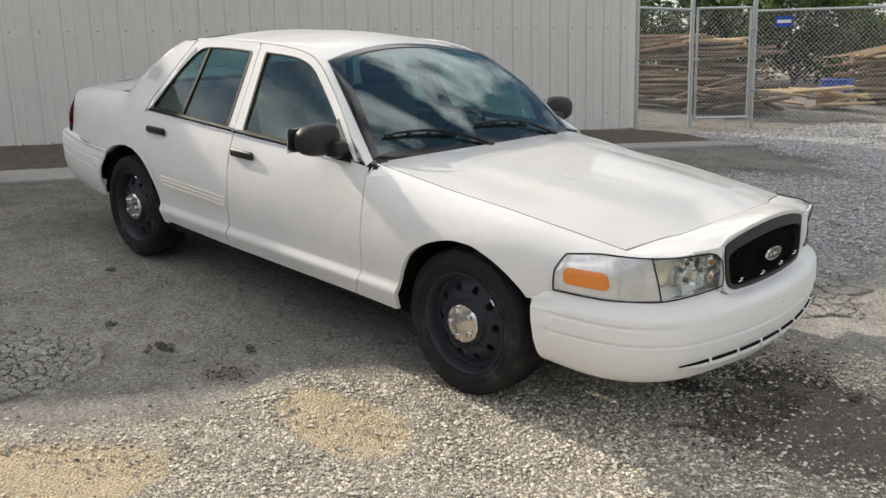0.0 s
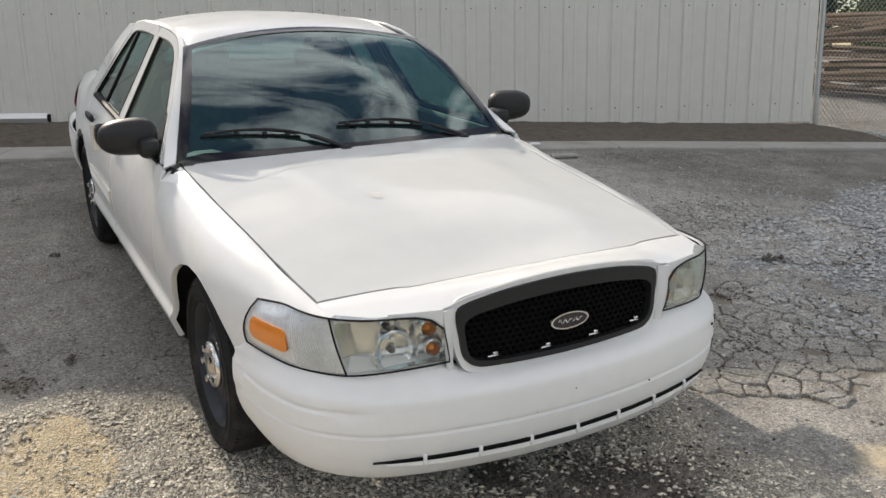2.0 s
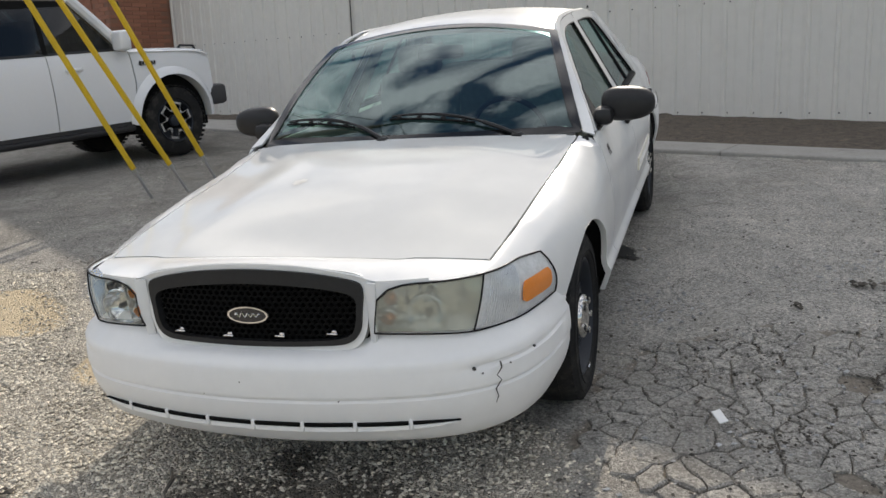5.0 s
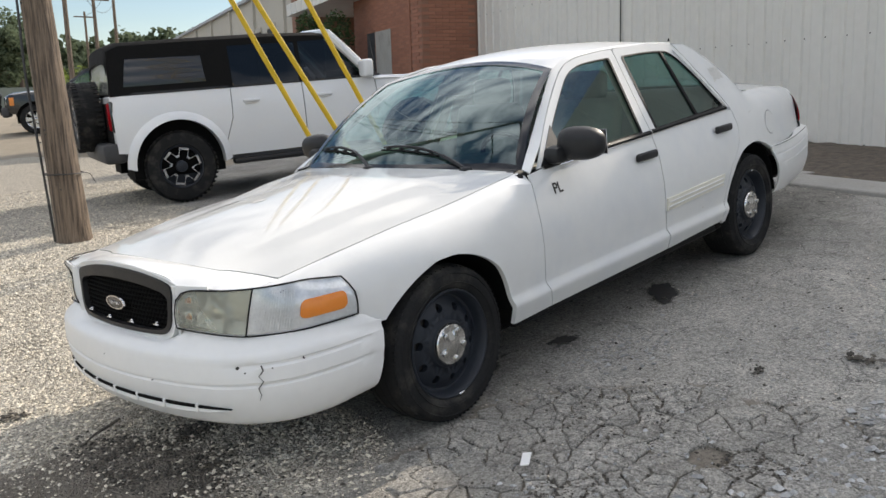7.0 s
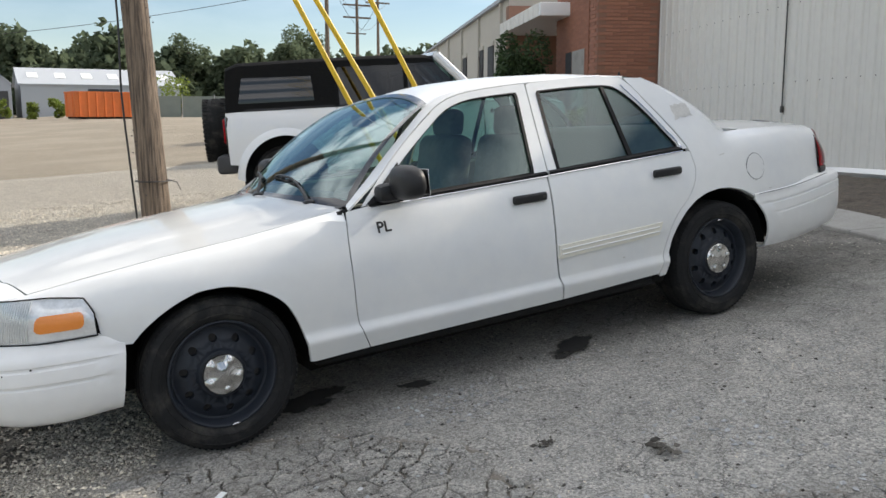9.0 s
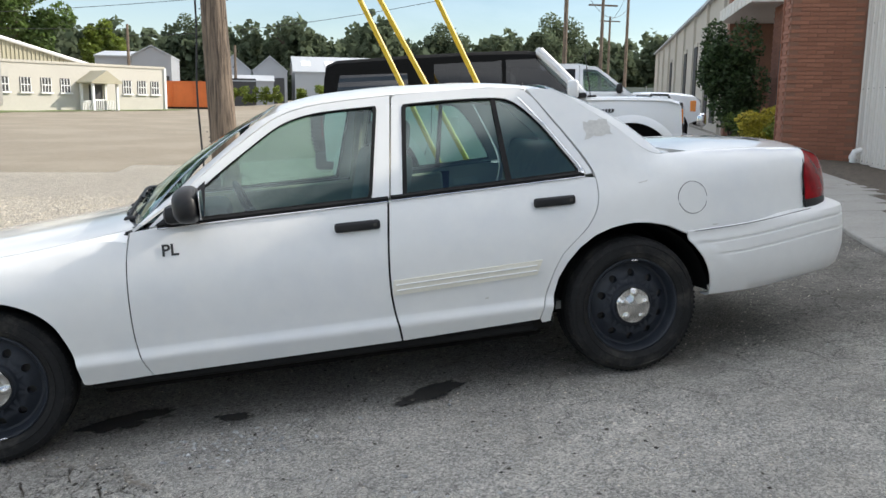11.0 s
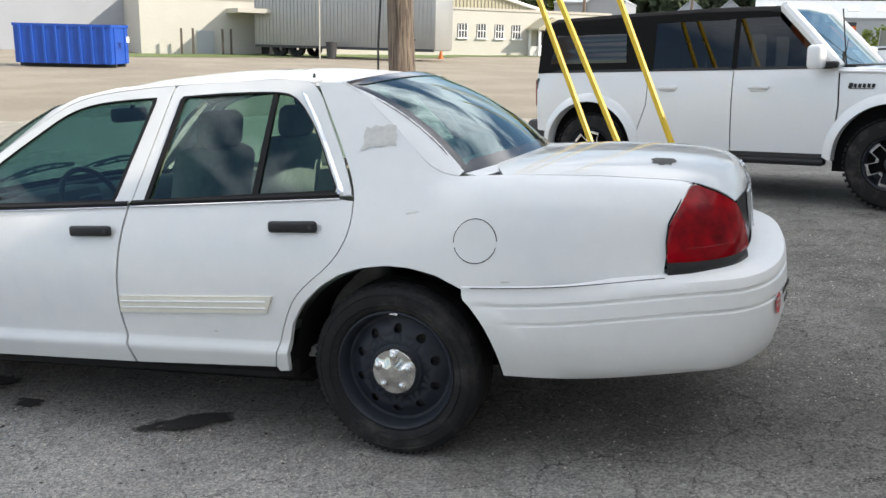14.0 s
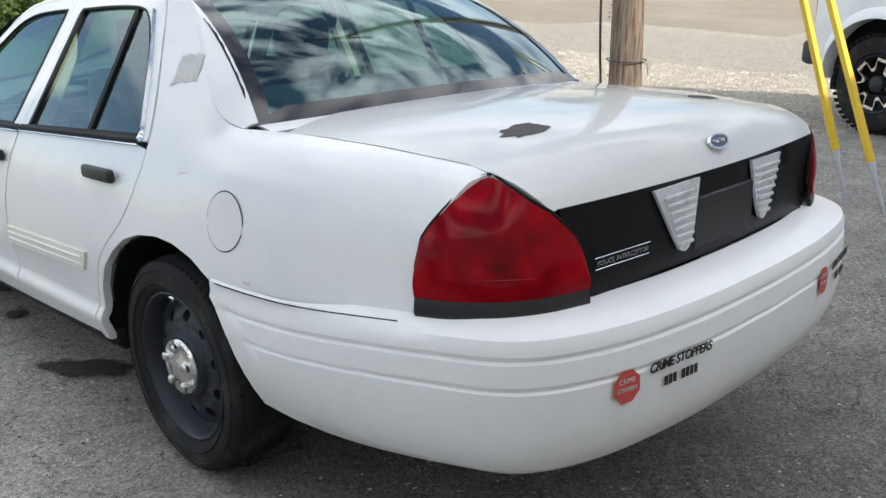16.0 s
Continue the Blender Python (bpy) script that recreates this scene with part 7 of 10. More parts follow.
part("spare_bracket", boxbm((-2.230, -0.10, 1.03), (0.22, 0.3, 0.3), 0.03), BLACK, OFFROAD)


# -- pickups --
def pickup(name, label, m, paint, glass_mat, wheel_style, grey_bumper):
    P = thing(name, label, "truck", m=m)
    hw = 0.985

    def py(x, z):
        return Vector((x, float(np.interp(z, (0.5, 0.75, 1.05, 1.2), (0.955, hw, hw - 0.01, hw - 0.05))) * float(np.interp(x, (-2.9, -2.4, 1.9, 2.55), (0.98, 1, 1, 0.93))), z))

    R1, F1 = arch_pts(-1.82, 0.42, 0.47, 0, 180), arch_pts(1.82, 0.42, 0.47, 0, 180)
    two_sides("bed_side", panel([(-2.95, 0.55), (-2.3, 0.52)] + R1 + [(-1.34, 0.47), (-0.98, 0.47), (-0.98, 1.20), (-2.95, 1.22)], py, 0.2, 0.02, (0, 1, 0)), paint, P)
    two_sides("rear_door", panel([(-0.95, 0.47), (-0.95, 1.19), (0.02, 1.19), (0.02, 0.47)], py, 0.2, 0.02, (0, 1, 0)), paint, P)
    fdoor = two_sides("front_door", panel([(0.04, 0.47), (0.04, 1.19), (1.16, 1.17), (1.16, 0.47)], py, 0.2, 0.02, (0, 1, 0)), paint, P)
    two_sides("fender", panel([(1.18, 0.47), (1.18, 1.17), (2.0, 1.13), (2.42, 1.08), (2.50, 0.95), (2.52, 0.62), (2.30, 0.55)] + F1[::-1], py, 0.15, 0.02, (0, 1, 0)), paint, P)
    rows = []
    for x, z in ((1.15, 1.165), (1.5, 1.18), (2.0, 1.155), (2.35, 1.12), (2.48, 1.05), (2.52, 0.96)):
        rows.append([Vector((x, y * (1 if x < 2.3 else 0.96), z + dz)) for y, dz in ((-0.95, -0.03), (-0.84, 0.01), (-0.45, 0.03), (0, 0.035), (0.45, 0.03), (0.84, 0.01), (0.95, -0.03))])
    part("hood", strip(rows, 0.02, (0, 0, 1)), paint, P)
    # cab
    cab = []
    for x, z, w in ((1.10, 1.17, 0.90), (0.62, 1.55, 0.80), (0.38, 1.72, 0.72), (0.0, 1.80, 0.68), (-0.5, 1.81, 0.68), (-0.82, 1.78, 0.68), (-0.95, 1.70, 0.70), (-1.02, 1.20, 0.90)):
        cab.append((x, z, w))
    rows = [[Vector((x, y * w, z + (0.03 * (1 - y * y)))) for y in (-1, -0.9, -0.5, 0, 0.5, 0.9, 1)] for x, z, w in cab[2:7]]
    part("cab_roof", strip(rows, 0.03, (0, 0, 1)), paint, P)

    def gy(x, z):
        return Vector((x, 0.925 - (z - 1.17) * 0.40, z))

    two_sides("door_frame", ring([(1.10, 1.17), (0.60, 1.58), (0.38, 1.74), (0.03, 1.78), (0.03, 1.19)], [(0.96, 1.21), (0.58, 1.52), (0.38, 1.67), (0.10, 1.70), (0.10, 1.22)], gy, 50, 2, 0.02, (0, 1, 0)), paint, P)
    two_sides("door_frame", ring([(0.02, 1.19), (0.02, 1.78), (-0.70, 1.78), (-0.93, 1.70), (-0.97, 1.19)], [(-0.06, 1.22), (-0.06, 1.70), (-0.66, 1.70), (-0.80, 1.64), (-0.84, 1.22)], gy, 50, 2, 0.02, (0, 1, 0)), paint, P)
    two_sides("window_pane", panel([(0.96, 1.21), (0.58, 1.52), (0.38, 1.67), (0.10, 1.70), (0.10, 1.22)], lambda x, z: gy(x, z) - Vector((0, 0.01, 0)), 0.2, 0, (0, 1, 0)), GLASS, P, shadow=False)
    two_sides("window_pane", panel([(-0.06, 1.22), (-0.06, 1.70), (-0.66, 1.70), (-0.80, 1.64), (-0.84, 1.22)], lambda x, z: gy(x, z) - Vector((0, 0.01, 0)), 0.2, 0, (0, 1, 0)), glass_mat, P, shadow=False)
    wr = [[Vector((1.12 - 0.72 * v, y * (0.88 - 0.18 * v), 1.18 + 0.55 * v)) for y in np.linspace(-1, 1, 7)] for v in (0, 0.25, 0.5, 0.75, 1)]
    part("windscreen", strip(wr, 0, (1, 0, 1)), WSHIELD, P, shadow=False)
    part("rear_glass", boxbm((-0.99, 0, 1.46), (0.01, 1.3, 0.42)), TINT, P, shadow=False)
    # near-black block in place of the shaded lower cabin
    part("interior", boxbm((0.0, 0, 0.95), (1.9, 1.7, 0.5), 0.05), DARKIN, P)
    bm = bmesh.new()
    for sgn in (1, -1):
        add_box(bm, (0.0, 0.42 * sgn, 1.35), (0.18, 0.5, 0.5), 0.07, None, 2)
        add_box(bm, (-0.8, 0.42 * sgn, 1.32), (0.18, 0.5, 0.45), 0.07, None, 2)
    part("seats", bm, SEAT, P)
    for sgn in (1, -1):
        part("mirror", boxbm((0.86, 1.10 * sgn, 1.27), (0.13, 0.2, 0.2), 0.05, None, 3), BLACK, P)
        part("headlamp", boxbm((2.44, 0.74 * sgn, 0.90), (0.16, 0.34, 0.26), 0.04, None, 2), CLEARLENS, P)
        part("turn_lamp", boxbm((2.36, 0.915 * sgn, 0.90), (0.14, 0.05, 0.24), 0.02), AMBER, P, "amber turn lamp")
        part("handle", boxbm((0.20, (hw + 0.02) * sgn, 1.02), (0.2, 0.03, 0.04), 0.012), paint, P)
        part("handle", boxbm((-0.76, (hw + 0.02) * sgn, 1.02), (0.2, 0.03, 0.04), 0.012), paint, P)
        part("tail_lamp", boxbm((-2.92, 0.92 * sgn, 0.98), (0.1, 0.12, 0.38), 0.03), REDLENS, P)
        part("sill", boxbm((0.1, 0.93 * sgn, 0.44), (2.2, 0.1, 0.08), 0.02), DARKGREY, P)
        for cx in (-1.82, 1.82):
            # arch filled with a near-black block for its shade
            part("wheel_well", boxbm((cx, 0.6 * sgn, 0.6), (0.92, 0.5, 0.6)), DARKIN, P)
            road_wheel(P, cx, 0.93, 0.40, 0.26, sgn, wheel_style)
    part("front_bumper", boxbm((2.54, 0, 0.62), (0.22, 1.86, 0.28), 0.07, None, 3), CHROME if not grey_bumper else DARKGREY, P)
    part("grille", boxbm((2.50, 0, 0.90), (0.12, 1.1, 0.28), 0.03, None, 2), VBLACK, P)
    part("tailgate", boxbm((-2.94, 0, 0.93), (0.05, 1.7, 0.55), 0.02), paint, P)
    part("rear_bumper", boxbm((-3.05, 0, 0.58), (0.2, 1.86, 0.2), 0.04), DARKGREY, P)
    part("bed_floor", boxbm((-1.95, 0, 0.75), (1.9, 1.6, 0.1)), DARKIN, P)
    return P


pickup("pickup_truck", "white crew-cab pickup parked facing the building", frame_from((-7.99, -12.04, 0.95), (-0.925, 0.381, 0.02), (1.82, -0.93, 0.40)), VWHITE, TINT, "alloy", False)
BP = pickup("pickup_truck", "black pickup with a push bar, parked tail to the building", frame_from((-5.95, -21.6, 1.0), (0.925, -0.381, -0.02), (1.82, 0.93, 0.40)), VBLACK, TINT, "alloy", True)
bm = bmesh.new()
for y in (-0.45, 0.45):
    add_tube(bm, [(2.66, y, 0.55), (2.72, y, 0.85), (2.66, y, 1.12)], 0.035, 8)
add_tube(bm, [(2.66, -0.45, 1.12), (2.66, 0.45, 1.12)], 0.035, 8)
add_tube(bm, [(2.72, -0.8, 0.72), (2.72, 0.8, 0.72)], 0.04, 8)
part("push_bar", bm, BLACK, BP)


def small_car(name, label, m, paint, tall=0.0, category="car"):
    C = thing(name, label, category, m=m)
    prof = [(-2.22, 0.55), (-2.25, 0.80), (-2.15, 0.95 + tall * 0.6), (-1.75, 1.0 + tall), (-1.05, 1.36 + tall), (-0.4, 1.44 + tall), (0.25, 1.40 + tall), (1.0, 1.0 + tall * 0.7), (1.9, 0.86 + tall * 0.5), (2.2, 0.70), (2.25, 0.45)]
    rows = []
    for x, z in curve(prof, 4):
        hw = float(np.interp(z, (0.5, 0.95 + tall * 0.7, 1.05 + tall, 1.44 + tall), (0.86, 0.86, 0.80, 0.58))) * float(np.interp(abs(x), (0, 1.7, 2.25), (1, 0.98, 0.86)))
        rows.append([Vector((x, y * hw, z - 0.02 * y * y)) for y in (-1, -0.8, -0.4, 0, 0.4, 0.8, 1)])
    part("body_top", strip(rows, 0.02, (0, 0, 1)), paint, C)

    def sy(x, z):
        return Vector((x, float(np.interp(z, (0.25, 0.5, 0.7, 0.95 + tall * 0.7), (0.84, 0.88, 0.885, 0.85))) * float(np.interp(abs(x), (0, 1.7, 2.25), (1, 0.98, 0.88))), z))

    side_out = [(2.2, 0.30), (2.24, 0.62), (1.9, 0.85 + tall * 0.5), (1.0, 0.95 + tall * 0.7), (-1.75, 0.97 + tall * 0.8), (-2.15, 0.92 + tall * 0.5), (-2.24, 0.6), (-2.2, 0.32)] + arch_pts(-1.35, 0.31, 0.36, 0, 180, 10) + arch_pts(1.35, 0.31, 0.36, 0, 180, 10)
    two_sides("body_side", panel(side_out, sy, 0.2, 0.02, (0, 1, 0)), paint, C)
    two_sides("side_glass", panel([(0.80, 1.02 + tall * 0.8), (0.15, 1.34 + tall), (-0.4, 1.38 + tall), (-1.0, 1.31 + tall), (-1.45, 1.04 + tall)], lambda x, z: Vector((x, 0.865 - (z - 0.95 - tall) * 0.52, z)), 0.2, 0, (0, 1, 0)), TINT, C, shadow=False)
    for sgn in (1, -1):
        for cx in (-1.35, 1.35):
            # shade of the wheel arch, put in as a near-black block
            part("wheel_well", boxbm((cx, 0.5 * sgn, 0.42), (0.72, 0.4, 0.4)), DARKIN, C)
            road_wheel(C, cx, 0.85, 0.315, 0.2, sgn, "alloy")
        part("tail_lamp", boxbm((-2.2, 0.68 * sgn, 0.80), (0.1, 0.25, 0.14), 0.03), REDLENS, C)
        part("headlamp", boxbm((2.1, 0.66 * sgn, 0.68), (0.2, 0.3, 0.12), 0.03), CLEARLENS, C)
    part("underbody", boxbm((0, 0, 0.34), (3.6, 1.5, 0.2)), UNDER, C)
    return C


small_car("parked_sedan", "white compact sedan on the pale concrete lot", frame_from((16.6, -12.0, 0.33), (-0.385, 0.923, 0.0), (1.35, 0.85, 0.315)), VWHITE)
small_car("parked_crossover", "white crossover parked beside the grey wall", frame_from((36.6, -32.5, 0.60), (0.35, 0.93, 0.0), (-1.35, 0.85, 0.315)), VWHITE, 0.22)
small_car("parked_sedan", "silver sedan with its nose on the grass", frame_from((18.9, -12.4, 0.34), (-0.385, 0.923, 0.0), (1.35, 0.85, 0.315)), ALLOY)
small_car("parked_suv", "white tall wagon beyond the silver sedan", frame_from((21.8, -13.6, 0.35), (-0.385, 0.923, 0.0), (1.35, 0.85, 0.315)), VWHITE, 0.28)
small_car("parked_sedan", "grey sedan beyond the pickups", frame_from((-12.6, -27.5, 1.02), (-0.925, 0.381, 0.0), (1.35, -0.85, 0.315)), VWHITE)

# ---- brick front and warehouse further along ----
BEIGE = material("beige_block_wall", (0.47, 0.44, 0.38), 0.85, vary=0.06, scale=1.2, fine=12)
WHITEWASH = material("painted_white_block", (0.50, 0.475, 0.42), 0.85, vary=0.06, scale=0.7, fine=10, bump=0.1, bump_scale=14)
GREYMETAL = material("grey_sheet_metal", (0.34, 0.35, 0.37), 0.5, vary=0.08, scale=0.5)
ROOFMETAL = material("pale_metal_roof", (0.38, 0.40, 0.42), 0.4, vary=0.06, scale=0.4)
GABLE = material("tan_sheet_metal", (0.36, 0.33, 0.235), 0.6, vary=0.08, scale=0.6)
DARKGAP = material("dark_opening", (0.02, 0.02, 0.022), 0.6, vary=0.2)
def grained(name, dark, light, stretch=0.05):
    """Weathered wood with its grain along z."""
    m = material(name, light, 0.9, vary=0.2, scale=3, fine=30)
    nt = m.node_tree
    b = nt.nodes["Principled BSDF"]
    co = nt.nodes.new("ShaderNodeTexCoord")
    mp = nt.nodes.new("ShaderNodeMapping")
    mp.inputs["Scale"].default_value = (1, 1, stretch)
    n = nt.nodes.new("ShaderNodeTexNoise")
    n.inputs["Scale"].default_value, n.inputs["Detail"].default_value, n.inputs["Roughness"].default_value = 42, 8, 0.7
    r = nt.nodes.new("ShaderNodeValToRGB")
    r.color_ramp.elements[0].position, r.color_ramp.elements[1].position = 0.36, 0.62
    r.color_ramp.elements[0].color, r.color_ramp.elements[1].color = (*dark, 1), (*light, 1)
    bp = nt.nodes.new("ShaderNodeBump")
    bp.inputs["Strength"].default_value, bp.inputs["Distance"].default_value = 0.9, 0.02
    nt.links.new(co.outputs["Object"], mp.inputs["Vector"])
    nt.links.new(mp.outputs["Vector"], n.inputs["Vector"])
    nt.links.new(n.outputs["Fac"], r.inputs["Fac"])
    nt.links.new(r.outputs["Color"], b.inputs["Base Color"])
    nt.links.new(n.outputs["Fac"], bp.inputs["Height"])
    nt.links.new(bp.outputs["Normal"], b.inputs["Normal"])
    return m


WOODPOLE = grained("weathered_pole_wood", (0.045, 0.034, 0.026), (0.25, 0.19, 0.14))
YELLOW = material("yellow_plastic", (0.66, 0.44, 0.02), 0.45, vary=0.1, scale=6)
WIRE = material("dark_wire", (0.03, 0.03, 0.03), 0.6)
LUMBER = material("weathered_lumber", (0.25, 0.185, 0.125), 0.85, vary=0.3, scale=3, fine=30, bump=0.2, bump_scale=60, island=0.45)
LEAF = material("leaf_green", (0.10, 0.155, 0.040), 0.6, thin=0.45, vary=0.35, scale=1.2, fine=8, island=0.5)
LEAFLIGHT = material("leaf_yellow_green", (0.17, 0.22, 0.038), 0.6, thin=0.45, vary=0.3, scale=2, fine=10, island=0.4)
LEAFGOLD = material("leaf_golden", (0.42, 0.36, 0.045), 0.6, thin=0.3, vary=0.25, scale=4, fine=14, island=0.4)
LEAFDARK = material("leaf_dark", (0.050, 0.085, 0.030), 0.6, thin=0.35, vary=0.4, scale=2, fine=10, island=0.5)
# far foliage paled in its colour to stand in for distance haze
WOODS = material("hazed_woods_green", (0.120, 0.150, 0.092), 0.85, thin=0.50, vary=0.2, scale=0.3, fine=3, island=0.25, spec=0.15)
BARK = material("bark", (0.09, 0.07, 0.055), 0.95, vary=0.3, scale=6)
GRASS = material("verge_grass", (0.13, 0.17, 0.055), 0.95, vary=0.3, scale=3, fine=60, bump=0.5, bump_scale=80)
ORANGE = material("orange_paint", (0.62, 0.15, 0.03), 0.5, vary=0.15, scale=2, second=(0.40, 0.10, 0.03), spots=0.6)
BLUE = material("blue_paint", (0.012, 0.07, 0.36), 0.45, vary=0.15, scale=2)
ALUM = material("trailer_aluminium", (0.36, 0.355, 0.335), 0.45, 0.4, vary=0.12, scale=0.8, fine=20)


def bbox(name, s0, s1, n0, n1, z0, z1, mat, parent, bevel=0.0, smooth=0):
    c = place((s0 + s1) / 2, (n0 + n1) / 2, (z0 + z1) / 2)
    return part(name, boxbm(c, (abs(n1 - n0), abs(s1 - s0), z1 - z0), bevel, ROT_B), mat, parent, smooth=smooth)


BW = thing("wall_brick", "red-brown brick front with a projecting pier and a recessed entry", "wall", kind="structure")
bbox("mortar_core", -12.74, -12.12, -6.4, -4.73, -0.2, 4.9, MORTAR, BW)
bbox("mortar_core", -19.2, -12.74, -6.4, -5.72, -0.2, 4.9, MORTAR, BW)
bbox("mortar_core", -23.4, -19.2, -7.6, -7.3, -0.2, 4.9, MORTAR, BW)
bbox("mortar_core", -23.9, -23.4, -7.6, -5.2, -0.2, 4.9, MORTAR, BW)
bbox("canopy", -23.4, -17.8, -7.3, -4.9, 3.95, 4.3, PAINT2, BW, 0.02)
bbox("corner_strip", -12.76, -12.70, -4.75, -4.70, 0.2, 4.9, BRICK, BW)

# bricks as pieces of their own, the nearest ones
BRICK_MESH = bpy.data.meshes.new("brick")
_b = bmesh.new()
add_box(_b, (0, 0, 0), (0.012, 0.295, 0.062), 0.003)
_b.to_mesh(BRICK_MESH)
_b.free()
BRICK_MESH.materials.append(BRICK)


def lay_bricks(a, b, z0, z1, nrm, limit, parent):
    """Courses between two points of a wall, in running bond; the rest past the limit is joined."""
    d = (b - a)
    L = d.length
    d.normalize()
    rot = Matrix((nrm, d, Vector((0, 0, 1)))).transposed().to_4x4()
    rest = bmesh.new()
    count = 0
    z, r = z0, 0
    while z < z1:
        u = (-0.15 if r % 2 else 0.0) + 0.15
        while u + 0.148 < L + 0.01:
            if u - 0.148 >= -0.02:
                p = a + d * u + nrm * 0.004
                m = Matrix.Translation((p.x, p.y, z)) @ rot
                if count < limit and z < 4.0:
                    o = new("brick", BRICK_MESH)
                    o.parent = parent
                    o.matrix_basis = m
                    count += 1
                else:
                    add_box(rest, p + Vector((0, 0, z - p.z)), (0.012, 0.295, 0.062), 0, rot.to_3x3())
            u += 0.305
        z += 0.0735
        r += 1
    if rest.verts:
        tagged(part("brick_rest", rest, BRICK, parent, smooth=0), kind="stuff")
    else:
        rest.free()


# ---- white warehouse beyond ----
WH = thing("warehouse", "long beige block warehouse with tall dark doors", "building", kind="structure")
bbox("wall", -62, -23.9, -12, -5.3, -0.2, 5.2, BEIGE, WH)
bbox("eave", -62, -23.9, -12, -5.15, 5.2, 5.32, GREYMETAL, WH)
for s0 in (-26.6, -28.8, -33.0, -37.5, -46):
    bbox("door_opening", s0 - 1.1, s0, -5.34, -5.26, 0.9, 3.9, DARKGAP, WH)
    bbox("door_frame", s0 - 1.2, s0 + 0.1, -5.30, -5.24, 3.9, 4.05, BEIGE, WH)
for k in range(8):
    bbox("pilaster", -25.2 - 4.6 * k, -25.0 - 4.6 * k, -5.32, -5.20, 0.0, 5.2, BEIGE, WH)
# window and shutter in the brick front
bbox("window_dark", -18.15, -17.55, -5.74, -5.70, 1.5, 3.0, DARKGAP, BW)
for k in range(9):
    bbox("shutter_slat", -17.5 + 0.125 * k, -17.5 + 0.125 * k + 0.11, -5.73, -5.695, 1.5, 3.0, CONCRETE, BW, 0.006)
for k in range(9):
    bbox("awning_slat", -23.3 + 0.6 * k, -23.3 + 0.6 * k + 0.5, -4.93, -4.88, 3.95, 4.3, SIDING, BW, 0.006)
# corner trim, spigot pipe and dirt at the foot of the metal wall
COR = thing("downpipe", "white plastic drain pipe at the wall's foot", "pipe")
bm = bmesh.new()
p = place(-11.75, -5.86)
gz0 = ground_z(p.x, p.y)
add_tube(bm, [(p.x, p.y, gz0), (p.x, p.y, gz0 + 0.16), tuple(p + N_DIR * -0.02 + Vector((0, 0, gz0 + 0.22))), tuple(p + N_DIR * -0.14 + Vector((0, 0, gz0 + 0.26)))], 0.055, 10)
add_tube(bm, [(p.x, p.y, gz0 + 0.10), (p.x, p.y, gz0 + 0.16)], 0.07, 10)
part("pipe", bm, PAINT2, COR)


DSP = thing("downspout", "white metal downspout lying along the wall's foot, open at its end", "pipe")
sp0, sp1 = -8.2, -3.2
bm = bmesh.new()
for a_ in np.arange(sp0, sp1 - 0.05, 1.0):
    b_ = min(a_ + 1.0, sp1)
    pa, pb = place(a_, -5.86), place(b_, -5.86)
    za, zb = ground_z(pa.x, pa.y) + 0.085, ground_z(pb.x, pb.y) + 0.085
    add_tube(bm, [(pa.x, pa.y, za), (pb.x, pb.y, zb)], 0.058, 4)
part("spout", bm, PAINT2, DSP, smooth=0)
pe = place(sp1 + 0.012, -5.86)
# near-black plate, for the shade inside the pipe's open end
part("mouth", boxbm((pe.x, pe.y, ground_z(pe.x, pe.y) + 0.085), (0.085, 0.02, 0.085), 0.004, ROT_B), DARKIN, DSP, smooth=0)
CON = thing("conduit", "thin dark cable hanging down the metal wall", "cable")
pc = place(-7.05, -5.965)
bm = bmesh.new()
add_tube(bm, [(pc.x, pc.y, 1.41), (pc.x, pc.y, 4.6)], 0.011, 6)
part("cable", bm, SCUFF, CON)
part("end_box", boxbm((pc.x, pc.y, 1.41), (0.04, 0.05, 0.10), 0.006, ROT_B), SCUFF, CON)


# ---- leaves ----
def leafy(bm, centre, radii, n, size, rnd, lumps=14, floor=None, wide=0.5):
    """Small leaf blades in uneven clumps through a crown."""
    cs = []
    for _ in range(lumps):
        while True:
            v = Vector((rnd.uniform(-1, 1), rnd.uniform(-1, 1), rnd.uniform(-1, 1)))
            if 0.35 < v.length < 1:
                break
        cs.append((v * rnd.uniform(0.55, 0.92), rnd.uniform(0.22, 0.44)))
    for _ in range(n):
        c, r = rnd.choice(cs)
        v = Vector((rnd.gauss(0, 1), rnd.gauss(0, 1), rnd.gauss(0, 1))).normalized() * r * rnd.uniform(0.6, 1.05) + c
        p = Vector(centre) + Vector((v.x * radii[0], v.y * radii[1], v.z * radii[2]))
        if floor is not None and p.z < floor:
            continue
        s = size * rnd.uniform(0.6, 1.4)
        a = Vector((rnd.gauss(0, 1), rnd.gauss(0, 1), rnd.gauss(0, 0.7))).normalized()
        b = a.cross(Vector((rnd.gauss(0, 1), rnd.gauss(0, 1), rnd.gauss(0, 1)))).normalized()
        bm.faces.new([bm.verts.new(p + q) for q in (a * s, b * s * wide, -a * s, -b * s * wide)])


